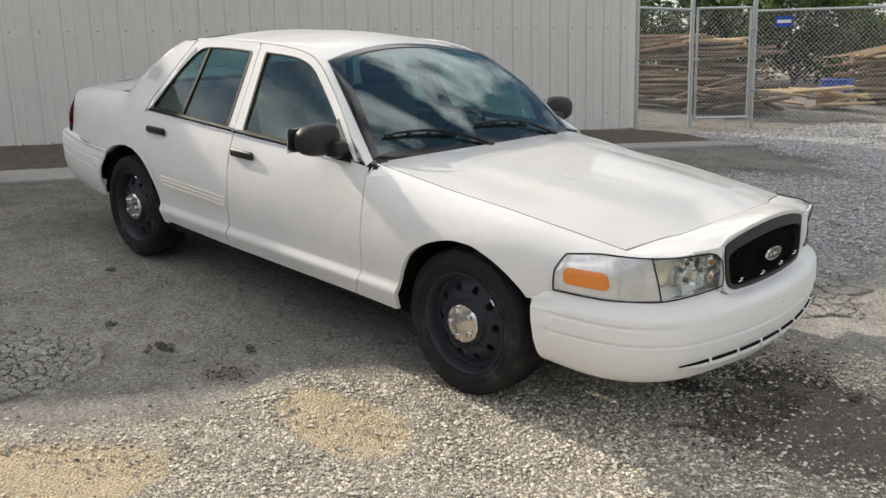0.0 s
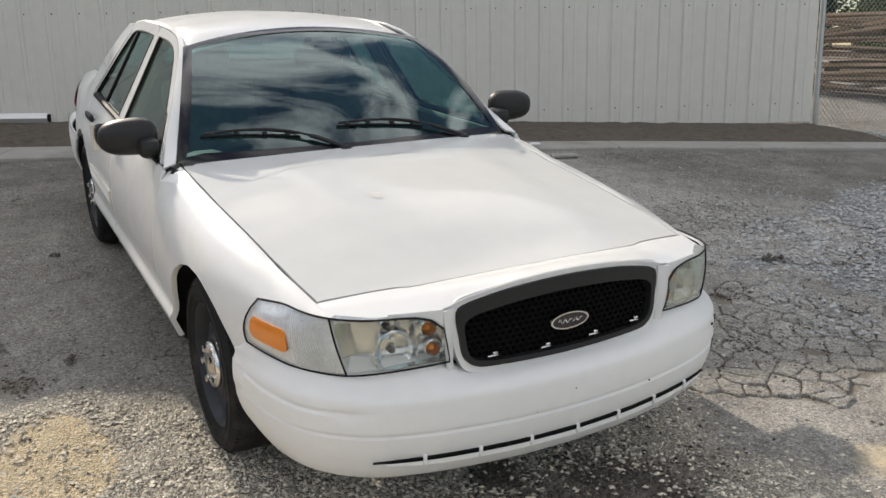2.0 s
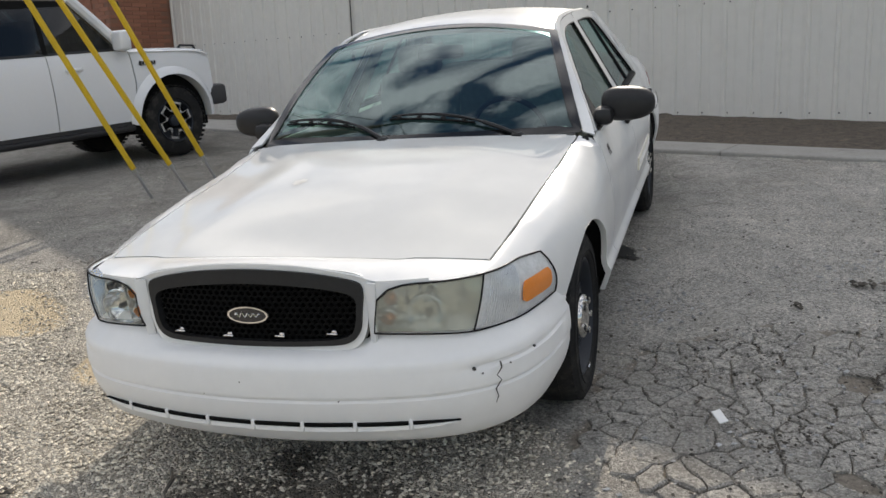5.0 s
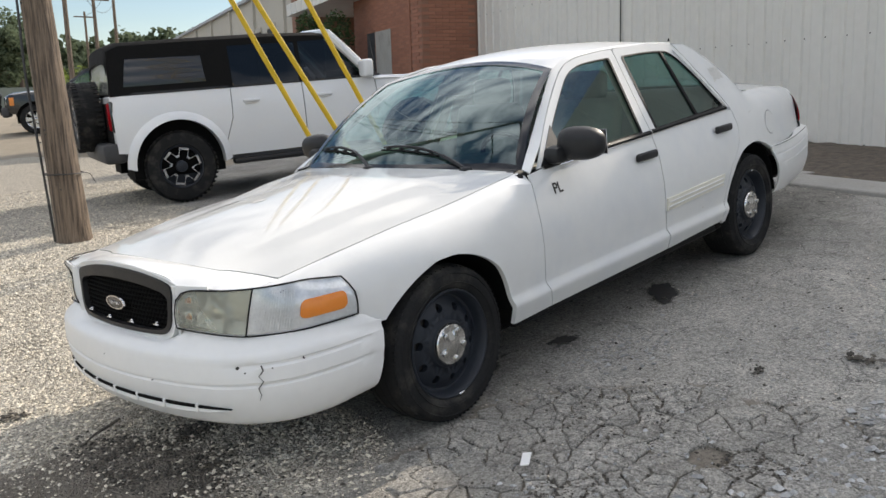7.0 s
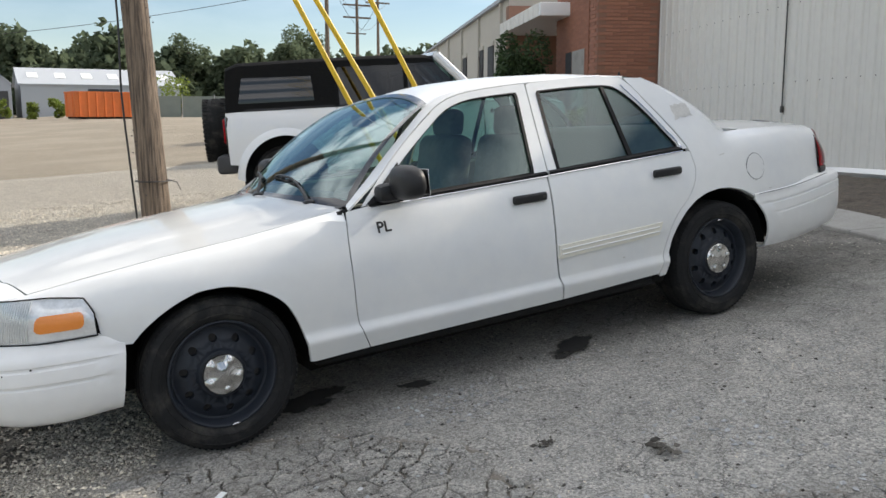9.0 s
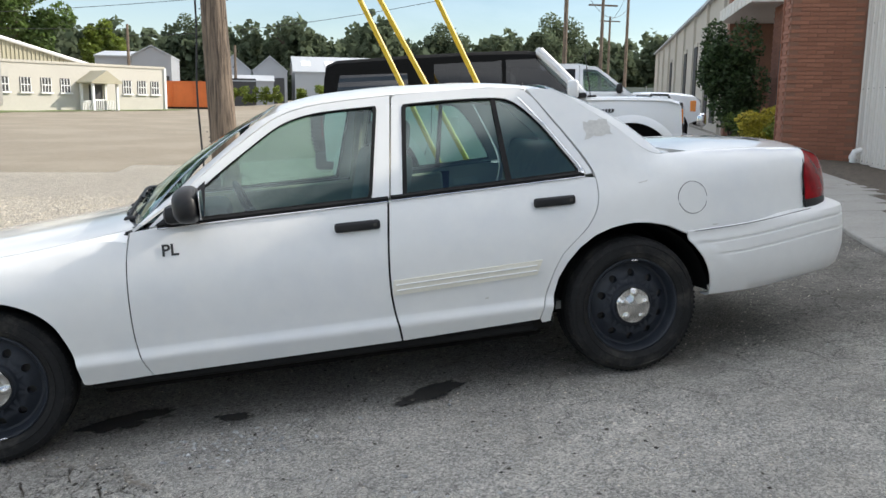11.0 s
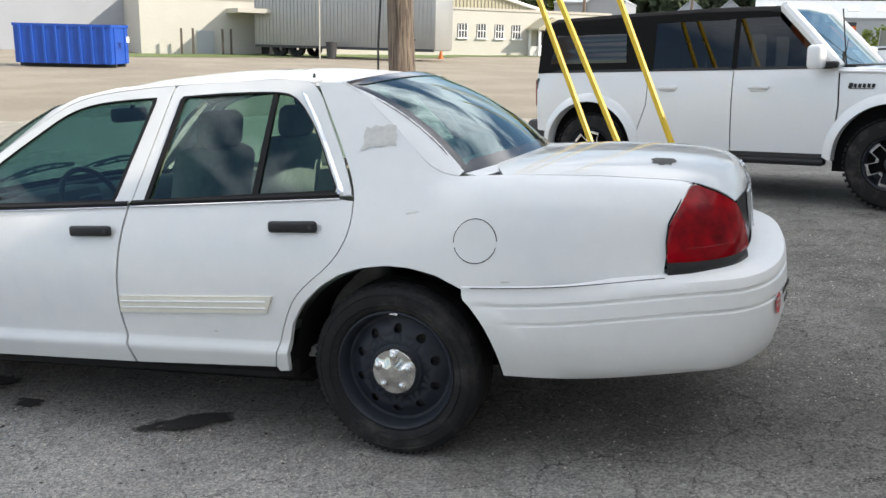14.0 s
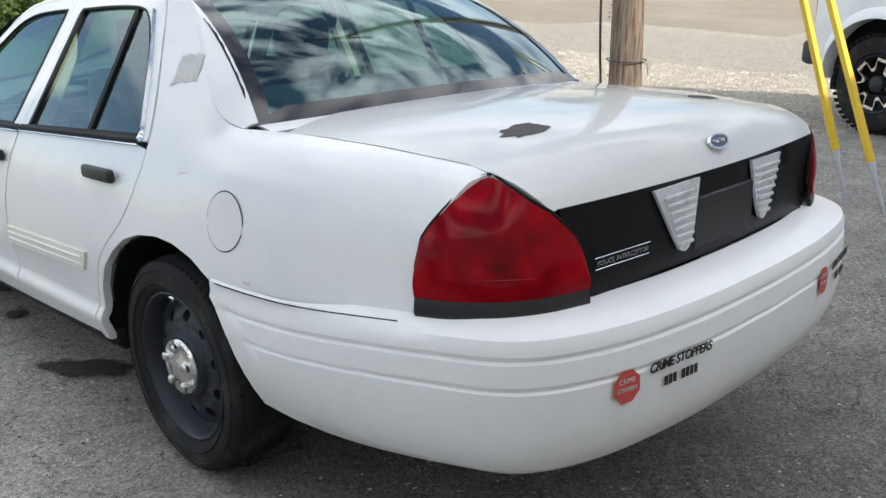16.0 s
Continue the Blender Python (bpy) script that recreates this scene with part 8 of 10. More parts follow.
def tree(x, y, h, r, seed, mat=None, leaves=2600, size=0.28, name="tree", label="green leafy tree at the far edge of the lot"):
    rnd = random.Random(seed)
    z0 = ground_z(x, y) - 0.1
    T = thing(name, label, "tree", "trees")
    bm = bmesh.new()
    top = Vector((x + rnd.uniform(-0.4, 0.4), y + rnd.uniform(-0.4, 0.4), z0 + h * 0.72))
    base = Vector((x, y, z0))
    tr = [base.lerp(top, t) + Vector((rnd.uniform(-0.1, 0.1), rnd.uniform(-0.1, 0.1), 0)) for t in (0, 0.3, 0.6, 1)]
    add_tube(bm, tr, [0.03 * h, 0.022 * h, 0.015 * h, 0.005 * h], 7)
    for k in range(7):
        a = base.lerp(top, rnd.uniform(0.35, 0.85))
        ang = rnd.uniform(0, math.tau)
        b = a + Vector((math.cos(ang) * r * 0.7, math.sin(ang) * r * 0.7, h * rnd.uniform(0.08, 0.25)))
        add_tube(bm, [a, a.lerp(b, 0.5) + Vector((0, 0, 0.05 * h)), b], [0.010 * h, 0.007 * h, 0.003 * h], 5)
    part("trunk", bm, BARK, T)
    bm = bmesh.new()
    leafy(bm, (x, y, z0 + h * 0.66), (r, r, h * 0.36), leaves, size, rnd, 20)
    part("crown", bm, mat or LEAF, T, smooth=0)
    return T


def bush(s, n, h, r, seed, mat, name, label, leaves, size):
    p = place(s, n)
    rnd = random.Random(seed)
    z0 = ground_z(p.x, p.y)
    B = thing(name, label, "bush")
    bm = bmesh.new()
    for k in range(6):
        a = rnd.uniform(0, math.tau)
        add_tube(bm, [(p.x, p.y, z0 - 0.02), (p.x + 0.5 * r * math.cos(a), p.y + 0.5 * r * math.sin(a), z0 + h * 0.6)], [0.03, 0.008], 5)
    part("stem", bm, BARK, B)
    bm = bmesh.new()
    leafy(bm, (p.x, p.y, z0 + h * 0.52), (r, r, h * 0.52), leaves, size, rnd, 22, z0 + 0.02)
    part("foliage", bm, mat, B, smooth=0)


bush(-18.7, -4.75, 2.9, 1.05, 3, LEAFDARK, "tall_shrub", "tall dark green shrub against the brick front", 15000, 0.055)
bush(-15.6, -4.95, 0.95, 0.75, 4, LEAF, "low_shrub", "low green shrub beside the walk", 5200, 0.045)
bush(-14.3, -4.95, 1.0, 0.72, 5, LEAFGOLD, "golden_shrub", "golden yellow-green shrub beside the brick pier", 6500, 0.04)
bush(-13.6, -5.1, 0.85, 0.5, 6, LEAFLIGHT, "low_shrub", "low yellow-green shrub beside the brick pier", 1500, 0.04)

# ---- utility pole with guy wires ----
POLE = thing("utility_pole", "weathered wooden utility pole beside the lot", "pole")
pz = ground_z(0.72, -4.75)
bm = bmesh.new()
pts = [(0.64, -4.605, pz - 0.05), (0.665, -4.61, pz + 0.5), (0.767, -4.632, pz + 2.5), (0.93, -4.67, pz + 6), (1.10, -4.71, pz + 10.5)]
add_tube(bm, [tuple(Vector(a)) for a in curve(pts, 8)], [0.165 - 0.004 * k * 0.6 for k in range(33)], 18)
for v in bm.verts:
    d = Vector((v.co.x - 0.654 - 0.051 * (v.co.z - 0.3), v.co.y + 4.608 + 0.011 * (v.co.z - 0.3), 0))
    v.co += d.normalized() * 0.010 * noise.noise(Vector((d.x * 30, d.y * 30, v.co.z * 0.8)))
part("shaft", bm, WOODPOLE, POLE)
rnd = random.Random(8)
for k in range(26):
    a = rnd.uniform(0, math.tau)
    z = pz + rnd.uniform(0.3, 3.2)
    bm = bmesh.new()
    c = Vector((0.654 + 0.051 * (z - 0.3) + 0.155 * math.cos(a), -4.608 - 0.011 * (z - 0.3) + 0.155 * math.sin(a), z))
    add_tube(bm, [c, c + Vector((math.cos(a), math.sin(a), 0)) * 0.012], 0.007, 5)
    part("nail", bm, WIRE, POLE)
bm = bmesh.new()
add_tube(bm, [(0.672 + 0.172 * math.cos(a), -4.612 + 0.172 * math.sin(a), pz + 0.62) for a in np.linspace(0, math.tau, 17)[:-1]], 0.006, 5, closed=True)
add_tube(bm, [(0.50, -4.60, pz + 0.62), (0.44, -4.59, pz + 0.60), (0.41, -4.56, pz + 0.52)], 0.004, 4)
part("wire_band", bm, WIRE, POLE)
bm = bmesh.new()
add_tube(bm, curve([(0.84, -4.55, pz + 0.02), (0.90, -4.52, pz + 0.8), (0.94, -4.54, pz + 1.5), (0.93, -4.58, pz + 2.2), (0.97, -4.62, pz + 3.2), (1.16, -4.68, pz + 8)], 6), 0.011, 6)
part("hanging_cable", bm, WIRE, POLE)
bm = bmesh.new()
add_box(bm, (1.08, -4.71, pz + 9.6), (0.12, 2.4, 0.12), 0.01)
part("crossarm", bm, WOODPOLE, POLE)

ANCHORS = [((-1.76, -3.49), (0.479, -0.201), 5.2), ((-2.05, -3.30), (0.531, -0.239), 5.1), ((-2.44, -3.23), (0.47, -0.215), 6.4)]
for k, ((ax, ay), (lx, ly), hz) in enumerate(ANCHORS):
    G_ = thing("guy_wire", "steel guy wire in a yellow plastic guard, anchored in the asphalt", "guy wire", "guy wires of the pole")
    z0 = ground_z(ax, ay)
    a = Vector((ax, ay, z0 - 0.03))
    b = a + Vector((lx, ly, 1)) * hz
    bm = bmesh.new()
    add_tube(bm, [a, b], 0.006, 5)
    part("wire", bm, GALV, G_)
    d = (b - a).normalized()
    bm = bmesh.new()
    add_tube(bm, [a + d * 0.35, a + d * 3.2], 0.026, 8)
    part("guard", bm, YELLOW, G_)
    bm = bmesh.new()
    add_tube(bm, [a, a + d * 0.42], 0.013, 6)
    add_tube(bm, [a + d * 0.30, a + d * 0.40], 0.022, 6)
    part("anchor_rod", bm, GALV, G_)

# distant poles and wires
def far_pole(x, y, h, arms=1):
    P = thing("street_pole", "distant wooden utility pole with crossarm", "pole", "distant poles")
    z0 = ground_z(x, y) - 0.2
    bm = bmesh.new()
    add_tube(bm, [(x, y, z0), (x, y, z0 + h)], [0.17, 0.11], 8)
    part("shaft", bm, WOODPOLE, P)
    for k in range(arms):
        bm = bmesh.new()
        add_box(bm, (x, y, z0 + h - 0.5 - 0.9 * k), (2.2, 0.12, 0.12))
        part("crossarm", bm, WOODPOLE, P)
    return Vector((x, y, z0 + h - 0.4))


tops = [far_pole(-18.2, -46.4, 11.5), far_pole(-24.5, -56, 9.2, 2), far_pole(-30, -64, 10.5), far_pole(11.4, -78, 7.4, 0), far_pole(-36, -82, 9.5), far_pole(2.3, -86, 6.2, 0)]


def wire(a, b, sag):
    W_ = thing("overhead_wire", "thin dark overhead wire", "wire", "overhead wires")
    bm = bmesh.new()
    add_tube(bm, [Vector(a).lerp(Vector(b), t) - Vector((0, 0, sag * 4 * t * (1 - t))) for t in np.linspace(0, 1, 15)], 0.018, 4)
    part("cable", bm, WIRE, W_)


ptop = Vector((1.08, -4.71, pz + 9.6))
for dx, dz in ((-0.9, 0), (0.9, 0), (0, -1.6)):
    wire(ptop + Vector((0, dx, dz)), tops[0] + Vector((dx, 0, dz * 0.6)), 0.9)
    wire(tops[0] + Vector((dx, 0, dz)), tops[1] + Vector((dx, 0, dz)), 0.4)
    wire(tops[1] + Vector((dx, 0, dz)), tops[2] + Vector((dx, 0, dz)), 0.5)
wire(tops[0], (40, -70, 9), 1.2)
wire(tops[0] + Vector((0, 0, -1.5)), (45, -72, 7.2), 1.4)
wire(tops[2], tops[4], 0.5)
wire(tops[3], (70, -66, 7.0), 0.6)
wire(tops[3] + Vector((0, 0, -0.6)), tops[0] + Vector((0, 0, -2.5)), 0.9)
wire(ptop, (40, 18, 9.5), 0.8)
wire(ptop + Vector((0, 0.8, 0)), (40, 20, 9.5), 0.9)

# ---- far side of the lot: office, trailer, skips, sheds ----
FC = Vector((0, 4.6, 1.5))
FD, FN = Vector((0.70, 0.714, 0)).normalized(), Vector((-0.714, 0.70, 0)).normalized()


def fp(a, off, z):
    """A place by its way along the office front, its distance in front of it, and its height."""
    p = Vector((6.3, -56.7, 0)) + FD * a + FN * off
    p.z = z
    return FC + (p - FC) * 1.15


FROT = Matrix((FN, FD, Vector((0, 0, 1)))).transposed()


def fbox(name, a0, a1, o0, o1, z0, z1, mat, parent, bevel=0.0, label=""):
    c = (fp(a0, o0, z0) + fp(a1, o1, z1)) / 2
    return part(name, boxbm(c, (abs(o1 - o0) * 1.15, abs(a1 - a0) * 1.15, (z1 - z0) * 1.15), bevel, FROT), mat, parent, label, smooth=0)


OF = thing("office_building", "long white-painted block office with small barred windows and a porch", "building")
fbox("wall", 0, 30.4, -8, 0, -0.6, 3.45, WHITEWASH, OF)
fbox("parapet", -0.05, 30.45, -8, 0.06, 3.45, 3.6, BEIGE, OF)
fbox("corner_post", -0.1, 0.06, -0.2, 0.10, -0.4, 3.5, PAINT2, OF)
for a in (0.8, 1.85, 3.0, 7.4, 8.65, 9.95, 11.3):
    w = fbox("window", a - 0.34, a + 0.34, -0.02, 0.03, 1.80, 2.62, DARKGREY, OF)
    for k in range(4):
        fbox("window_bar", a - 0.30 + 0.2 * k - 0.02, a - 0.30 + 0.2 * k + 0.02, 0.02, 0.06, 1.82, 2.60, PAINT2, w)
    fbox("window_bar", a - 0.32, a + 0.32, 0.02, 0.06, 2.18, 2.24, PAINT2, w)
    fbox("window_sill", a - 0.40, a + 0.40, 0.0, 0.14, 1.70, 1.80, PAINT2, w)
PORCH = thing("porch", "small gabled porch with white rails in front of the office", "porch")
for a in (4.75, 6.45):
    for o in (0.15, 1.3):
        fbox("post", a - 0.07, a + 0.07, o - 0.07, o + 0.07, 0.3, 2.45, PAINT2, PORCH)
    for k in range(7):
        fbox("rail_bar", a - 0.03, a + 0.03, 0.25 + 0.15 * k, 0.29 + 0.15 * k, 0.5, 1.35, PAINT2, PORCH)
for k in range(5):
    fbox("rail_bar", 5.75 + 0.14 * k, 5.79 + 0.14 * k, 1.28, 1.33, 0.5, 1.35, PAINT2, PORCH)
fbox("rail", 5.7, 6.45, 1.26, 1.35, 1.33, 1.42, PAINT2, PORCH)
fbox("deck", 4.6, 6.6, 0, 1.45, 0.2, 0.55, CONCRETE, PORCH)
bm = bmesh.new()
A0, A1, AM = 4.5, 6.7, 5.6
vv = [bm.verts.new(fp(a, o, z)) for a, o, z in ((A0, 0, 2.45), (A0, 1.55, 2.45), (AM, 1.55, 3.15), (AM, 0, 3.15), (A1, 1.55, 2.45), (A1, 0, 2.45), (A0, 0, 2.36), (A0, 1.55, 2.36), (A1, 1.55, 2.36), (A1, 0, 2.36))]
for f in ((0, 1, 2, 3), (3, 2, 4, 5), (1, 7, 8, 4, 2), (6, 7, 1, 0), (5, 4, 8, 9), (6, 9, 8, 7)):
    bm.faces.new([vv[i] for i in f])
bmesh.ops.recalc_face_normals(bm, faces=bm.faces[:])
part("roof", bm, GABLE, PORCH, smooth=0)
fbox("door", 4.9, 5.8, 0.0, 0.05, 0.55, 2.3, DARKGREY, OF)
fbox("door", 26.6, 27.5, 0.0, 0.05, 0.1, 1.8, GREYMETAL, OF, label="grey steel door")
for a in (25.9, 26.35, 27.9, 28.5):
    B_ = thing("bollard", "thin rusty steel post before the office", "post", "posts before the office")
    fbox("post", a - 0.05, a + 0.05, 0.9, 1.0, -0.1, 1.9, BARK, B_)
fbox("canopy", 22.2, 25.9, 0, 2.6, 2.75, 2.98, BEIGE, OF)
fbox("dock_opening", 22.3, 24.0, -0.03, 0.02, -0.1, 2.4, DARKGAP, OF)
fbox("side_wall", 30.4, 58, -14, -6, -0.6, 5.5, GREYMETAL, OF)
# tan hall behind, with a low gable
HALL = thing("metal_hall", "tan ribbed metal hall with a low gable behind the office", "building")
bm = bmesh.new()
prof = [(-1.2, 3.5), (13.6, 6.9), (29, 5.2), (29, -0.5), (-1.2, -0.5)]
f0 = [bm.verts.new(fp(a, -8.1, z)) for a, z in prof]
f1 = [bm.verts.new(fp(a, -30, z)) for a, z in prof]
bm.faces.new(f0)
bm.faces.new(f1[::-1])
for i in range(5):
    bm.faces.new((f0[i], f0[(i + 1) % 5], f1[(i + 1) % 5], f1[i]))
bmesh.ops.recalc_face_normals(bm, faces=bm.faces[:])
part("wall", bm, GABLE, HALL, smooth=0)
for k in range(100):
    a = -0.8 + 0.295 * k
    zt = float(np.interp(a, (-1.2, 13.6, 29), (3.45, 6.85, 5.15)))
    fbox("rib", a, a + 0.07, -8.1, -8.04, 3.5, zt, GABLE, HALL)
for (a0, z0), (a1, z1) in (((-1.6, 3.48), (13.6, 6.95)), ((13.6, 6.95), (29.4, 5.2))):
    bm = bmesh.new()
    add_tube(bm, [fp(a0, -7.9, z0), fp(a1, -7.9, z1)], 0.14, 6)
    part("roof_edge", bm, PAINT2, HALL)
fbox("vent", 12.4, 14.3, -8.1, -7.95, 3.75, 4.7, GREYMETAL, HALL)
fbox("vent", 18.2, 18.9, -8.1, -7.95, 3.9, 4.7, PAINT2, HALL)
# trailer
TR = thing("semi_trailer", "silver box semi-trailer parked before the office", "trailer")
T0, T1 = fp(16.4, 8.5, 0.0), fp(22.6, 1.0, 0.0)
TU = Vector((T1.x - T0.x, T1.y - T0.y, 0)).normalized()
TV = Vector((-TU.y, TU.x, 0))
if TV.dot(Vector((0, 1, 0))) < 0:
    TV = -TV
TROT = Matrix((TU, TV, Vector((0, 0, 1)))).transposed()


def tbox(name, u0, u1, v0, v1, z0, z1, mat, bevel=0.0):
    c = Vector((T0.x, T0.y, 0)) + TU * (u0 + u1) / 2 + TV * (v0 + v1) / 2
    c.z = (z0 + z1) / 2
    return part(name, boxbm(c, (u1 - u0, v1 - v0, z1 - z0), bevel, TROT, 2), mat, TR, smooth=30)


tbox("box", 0, 12.2, 0, 2.5, 1.0, 4.1, ALUM, 0.12)
for k in range(48):
    tbox("side_post", 0.3 + 0.25 * k, 0.34 + 0.25 * k, 2.49, 2.525, 1.12, 3.95, ALUM)
tbox("bottom_rail", 0.1, 12.1, 2.47, 2.55, 0.95, 1.10, DARKGREY)
for v in (0.4, 1.9):
    tbox("landing_leg", 2.4, 2.6, v, v + 0.2, 0.05, 1.0, DARKGREY)
for u in (9.3, 10.5):
    for v in (0.25, 2.2):
        bm = bmesh.new()
        c = Vector((T0.x, T0.y, 0)) + TU * u + TV * v
        c.z = ground_z(c.x, c.y) + 0.5
        add_lathe(bm, [(0.2, -0.15), (0.5, -0.15), (0.52, 0), (0.5, 0.15), (0.2, 0.15)], 20, Matrix.Translation(c) @ TROT.to_4x4() @ Matrix.Rotation(radians(90), 4, "X"))
        part("wheel", bm, TYRE, TR)
# grass verge
vg = strip([[fp(a, o, 0) * 1.0 + Vector((0, 0, 0)) for o in (0, 0.6, 2 + 2.5 * ease(11, 16, a))] for a in np.linspace(-1, 32, 40)], 0, (0, 0, 1))
for v in vg.verts:
    v.co.z = ground_z(v.co.x, v.co.y) + 0.03 + 0.03 * noise.noise(v.co * 0.7)
tagged(part("verge", vg, GRASS), "strip of worn grass before the office", "grass", kind="structure")
# trash can, cone, flag post
CAN = thing("trash_can", "dark plastic trash can on the grass", "trash can")
bm = bmesh.new()
zc = ground_z(22.6, -42.4)
add_lathe(bm, [(0.0, 0.0), (0.26, 0.0), (0.33, 0.9), (0.36, 0.92), (0.36, 0.96), (0.0, 1.0)], 16, Matrix.Translation(fp(22.1, 6.2, 0)) )
for v in bm.verts:
    v.co.z += ground_z(v.co.x, v.co.y) - fp(22.1, 6.2, 0).z
part("bin", bm, DARKGREY, CAN)
CONE = thing("traffic_cone", "orange traffic cone near the trailer", "cone")
bm = bmesh.new()
cp = fp(15.6, 5.6, 0)
cp.z = ground_z(cp.x, cp.y)
add_lathe(bm, [(0.0, 0.7), (0.03, 0.7), (0.15, 0.04), (0.22, 0.03), (0.22, 0.0)], 14, Matrix.Translation(cp))
part("cone", bm, ORANGE, CONE)
FPOST = thing("thin_post", "thin pale post on the grass", "post")
bm = bmesh.new()
cp = fp(23.0, 7.0, 0)
zc = ground_z(cp.x, cp.y)
add_tube(bm, [(cp.x, cp.y, zc - 0.1), (cp.x, cp.y, zc + 5.0)], 0.04, 6)
part("post", bm, BEIGE, FPOST)


def skip(name, label, c, ang, L, W_, H, mat, ribs):
    S_ = thing(name, label, "skip", m=Matrix.Translation((c[0], c[1], ground_z(c[0], c[1]))) @ Matrix.Rotation(ang, 4, "Z"))
    for y in (-W_ / 2, W_ / 2):
        part("side", boxbm((0, y, H / 2 + 0.15), (L, 0.05, H)), mat, S_, smooth=0)
        for k in range(ribs):
            part("rib", boxbm((-L / 2 + L * (k + 0.5) / ribs, y * 1.03, H / 2 + 0.15), (0.10, 0.12, H), 0.01), mat, S_, smooth=0)
    for x in (-L / 2, L / 2):
        part("end", boxbm((x, 0, H / 2 + 0.15), (0.05, W_, H)), mat, S_, smooth=0)
        for y in (-W_ * 0.3, W_ * 0.3):
            part("rib", boxbm((x * 1.01, y, H / 2 + 0.15), (0.1, 0.1, H), 0.01), mat, S_, smooth=0)
    part("floor", boxbm((0, 0, 0.2), (L, W_, 0.08)), DARKGREY, S_)
    for y in (-0.5, 0.5):
        part("rail", boxbm((0, y, 0.08), (L * 1.02, 0.1, 0.14)), DARKGREY, S_)
    bm = bmesh.new()
    for q in range(2):
        y = (-W_ / 2, W_ / 2)[q]
        add_box(bm, (0, y, H + 0.17), (L * 1.01, 0.13, 0.11))
        add_box(bm, ((-L / 2, L / 2)[q], 0, H + 0.17), (0.13, W_ * 1.02, 0.11))
    part("top_rim", bm, mat, S_, smooth=0)
    return S_


BS = skip("skip", "blue open-top roll-off skip with ribbed sides", (23.9, -26.3), radians(18), 3.9, 1.9, 1.5, BLUE, 8)
part("sticker", boxbm((-2.36, 0.1, 1.15), (0.02, 0.28, 0.24)), CREAM, BS)
skip("skip", "orange closed waste container beside the office", (5.3, -70.5), radians(-3), 5.0, 2.3, 2.0, ORANGE, 3)
skip("skip", "orange open-top skip with ribbed sides", (-8.1, -70.0), radians(12), 4.6, 2.3, 1.9, ORANGE, 7)


def shed(x, y, w, d, eave, peak, ang, along, name="storage_shed", label="grey metal storage shed with a pale gabled roof", skylights=0, walls=None):
    z0 = ground_z(x, y) - 0.3
    S_ = thing(name, label, "shed", "sheds beyond the lot", Matrix.Translation((x, y, 0)) @ Matrix.Rotation(ang, 4, "Z"))
    bm = bmesh.new()
    hw, hd = w / 2, d / 2
    if along:
        pr = [(-hd, z0), (-hd, eave), (0, peak), (hd, eave), (hd, z0)]
        a = [bm.verts.new((-hw, q, z)) for q, z in pr]
        b = [bm.verts.new((hw, q, z)) for q, z in pr]
    else:
        pr = [(-hw, z0), (-hw, eave), (0, peak), (hw, eave), (hw, z0)]
        a = [bm.verts.new((q, -hd, z)) for q, z in pr]
        b = [bm.verts.new((q, hd, z)) for q, z in pr]
    bm.faces.new(a)
    bm.faces.new(b[::-1])
    for i in (0, 3):
        bm.faces.new((a[i], a[i + 1], b[i + 1], b[i]))
    bmesh.ops.recalc_face_normals(bm, faces=bm.faces[:])
    part("wall", bm, walls or GREYMETAL, S_, smooth=0)
    bm = bmesh.new()
    for s0, s1 in (((pr[1][0] * 1.03, eave - 0.05), (0, peak + 0.05)), ((0, peak + 0.05), (pr[3][0] * 1.03, eave - 0.05))):
        e = (hw if along else hd) * 1.03
        q = [(-e, *s0), (e, *s0), (e, *s1), (-e, *s1)]
        vs = [bm.verts.new((u, v, z) if along else (v, u, z)) for u, v, z in q]
        ws = [bm.verts.new((u, v, z + 0.12) if along else (v, u, z + 0.12)) for u, v, z in q]
        bm.faces.new(vs)
        bm.faces.new(ws[::-1])
        for i in range(4):
            bm.faces.new((vs[i], vs[(i + 1) % 4], ws[(i + 1) % 4], ws[i]))
    bmesh.ops.recalc_face_normals(bm, faces=bm.faces[:])
    part("roof", bm, ROOFMETAL, S_, smooth=0)
    for k in range(skylights):
        xx = -hw + w * (k + 0.5) / skylights
        part("skylight", boxbm((xx, hd * 0.5, (eave + peak) / 2 + 0.16), (1.0, 1.6, 0.06), 0, Matrix.Rotation(-math.atan2(peak - eave, hd), 3, "X")), PAINT2, S_)
    part("door", boxbm((0, hd + 0.02, z0 + 1.6) if along else (0, hd + 0.02, z0 + 1.6), (3.0, 0.05, 2.8)), DARKGREY, S_)
    return S_


shed(9.6, -84, 3.4, 9, 5.4, 6.2, 0, False)
shed(12.6, -86, 4.0, 12, 5.3, 5.9, 0, True)
shed(2.6, -96, 3.6, 10, 4.6, 6.1, 0, False)
shed(-1.2, -96, 3.6, 10, 4.6, 6.1, 0, False)
shed(-11.6, -96, 15.5, 9, 4.6, 6.3, 0, True, skylights=6, walls=ROOFMETAL)
shed(1.8, -88, 6.5, 5, 3.4, 3.9, 0, True)
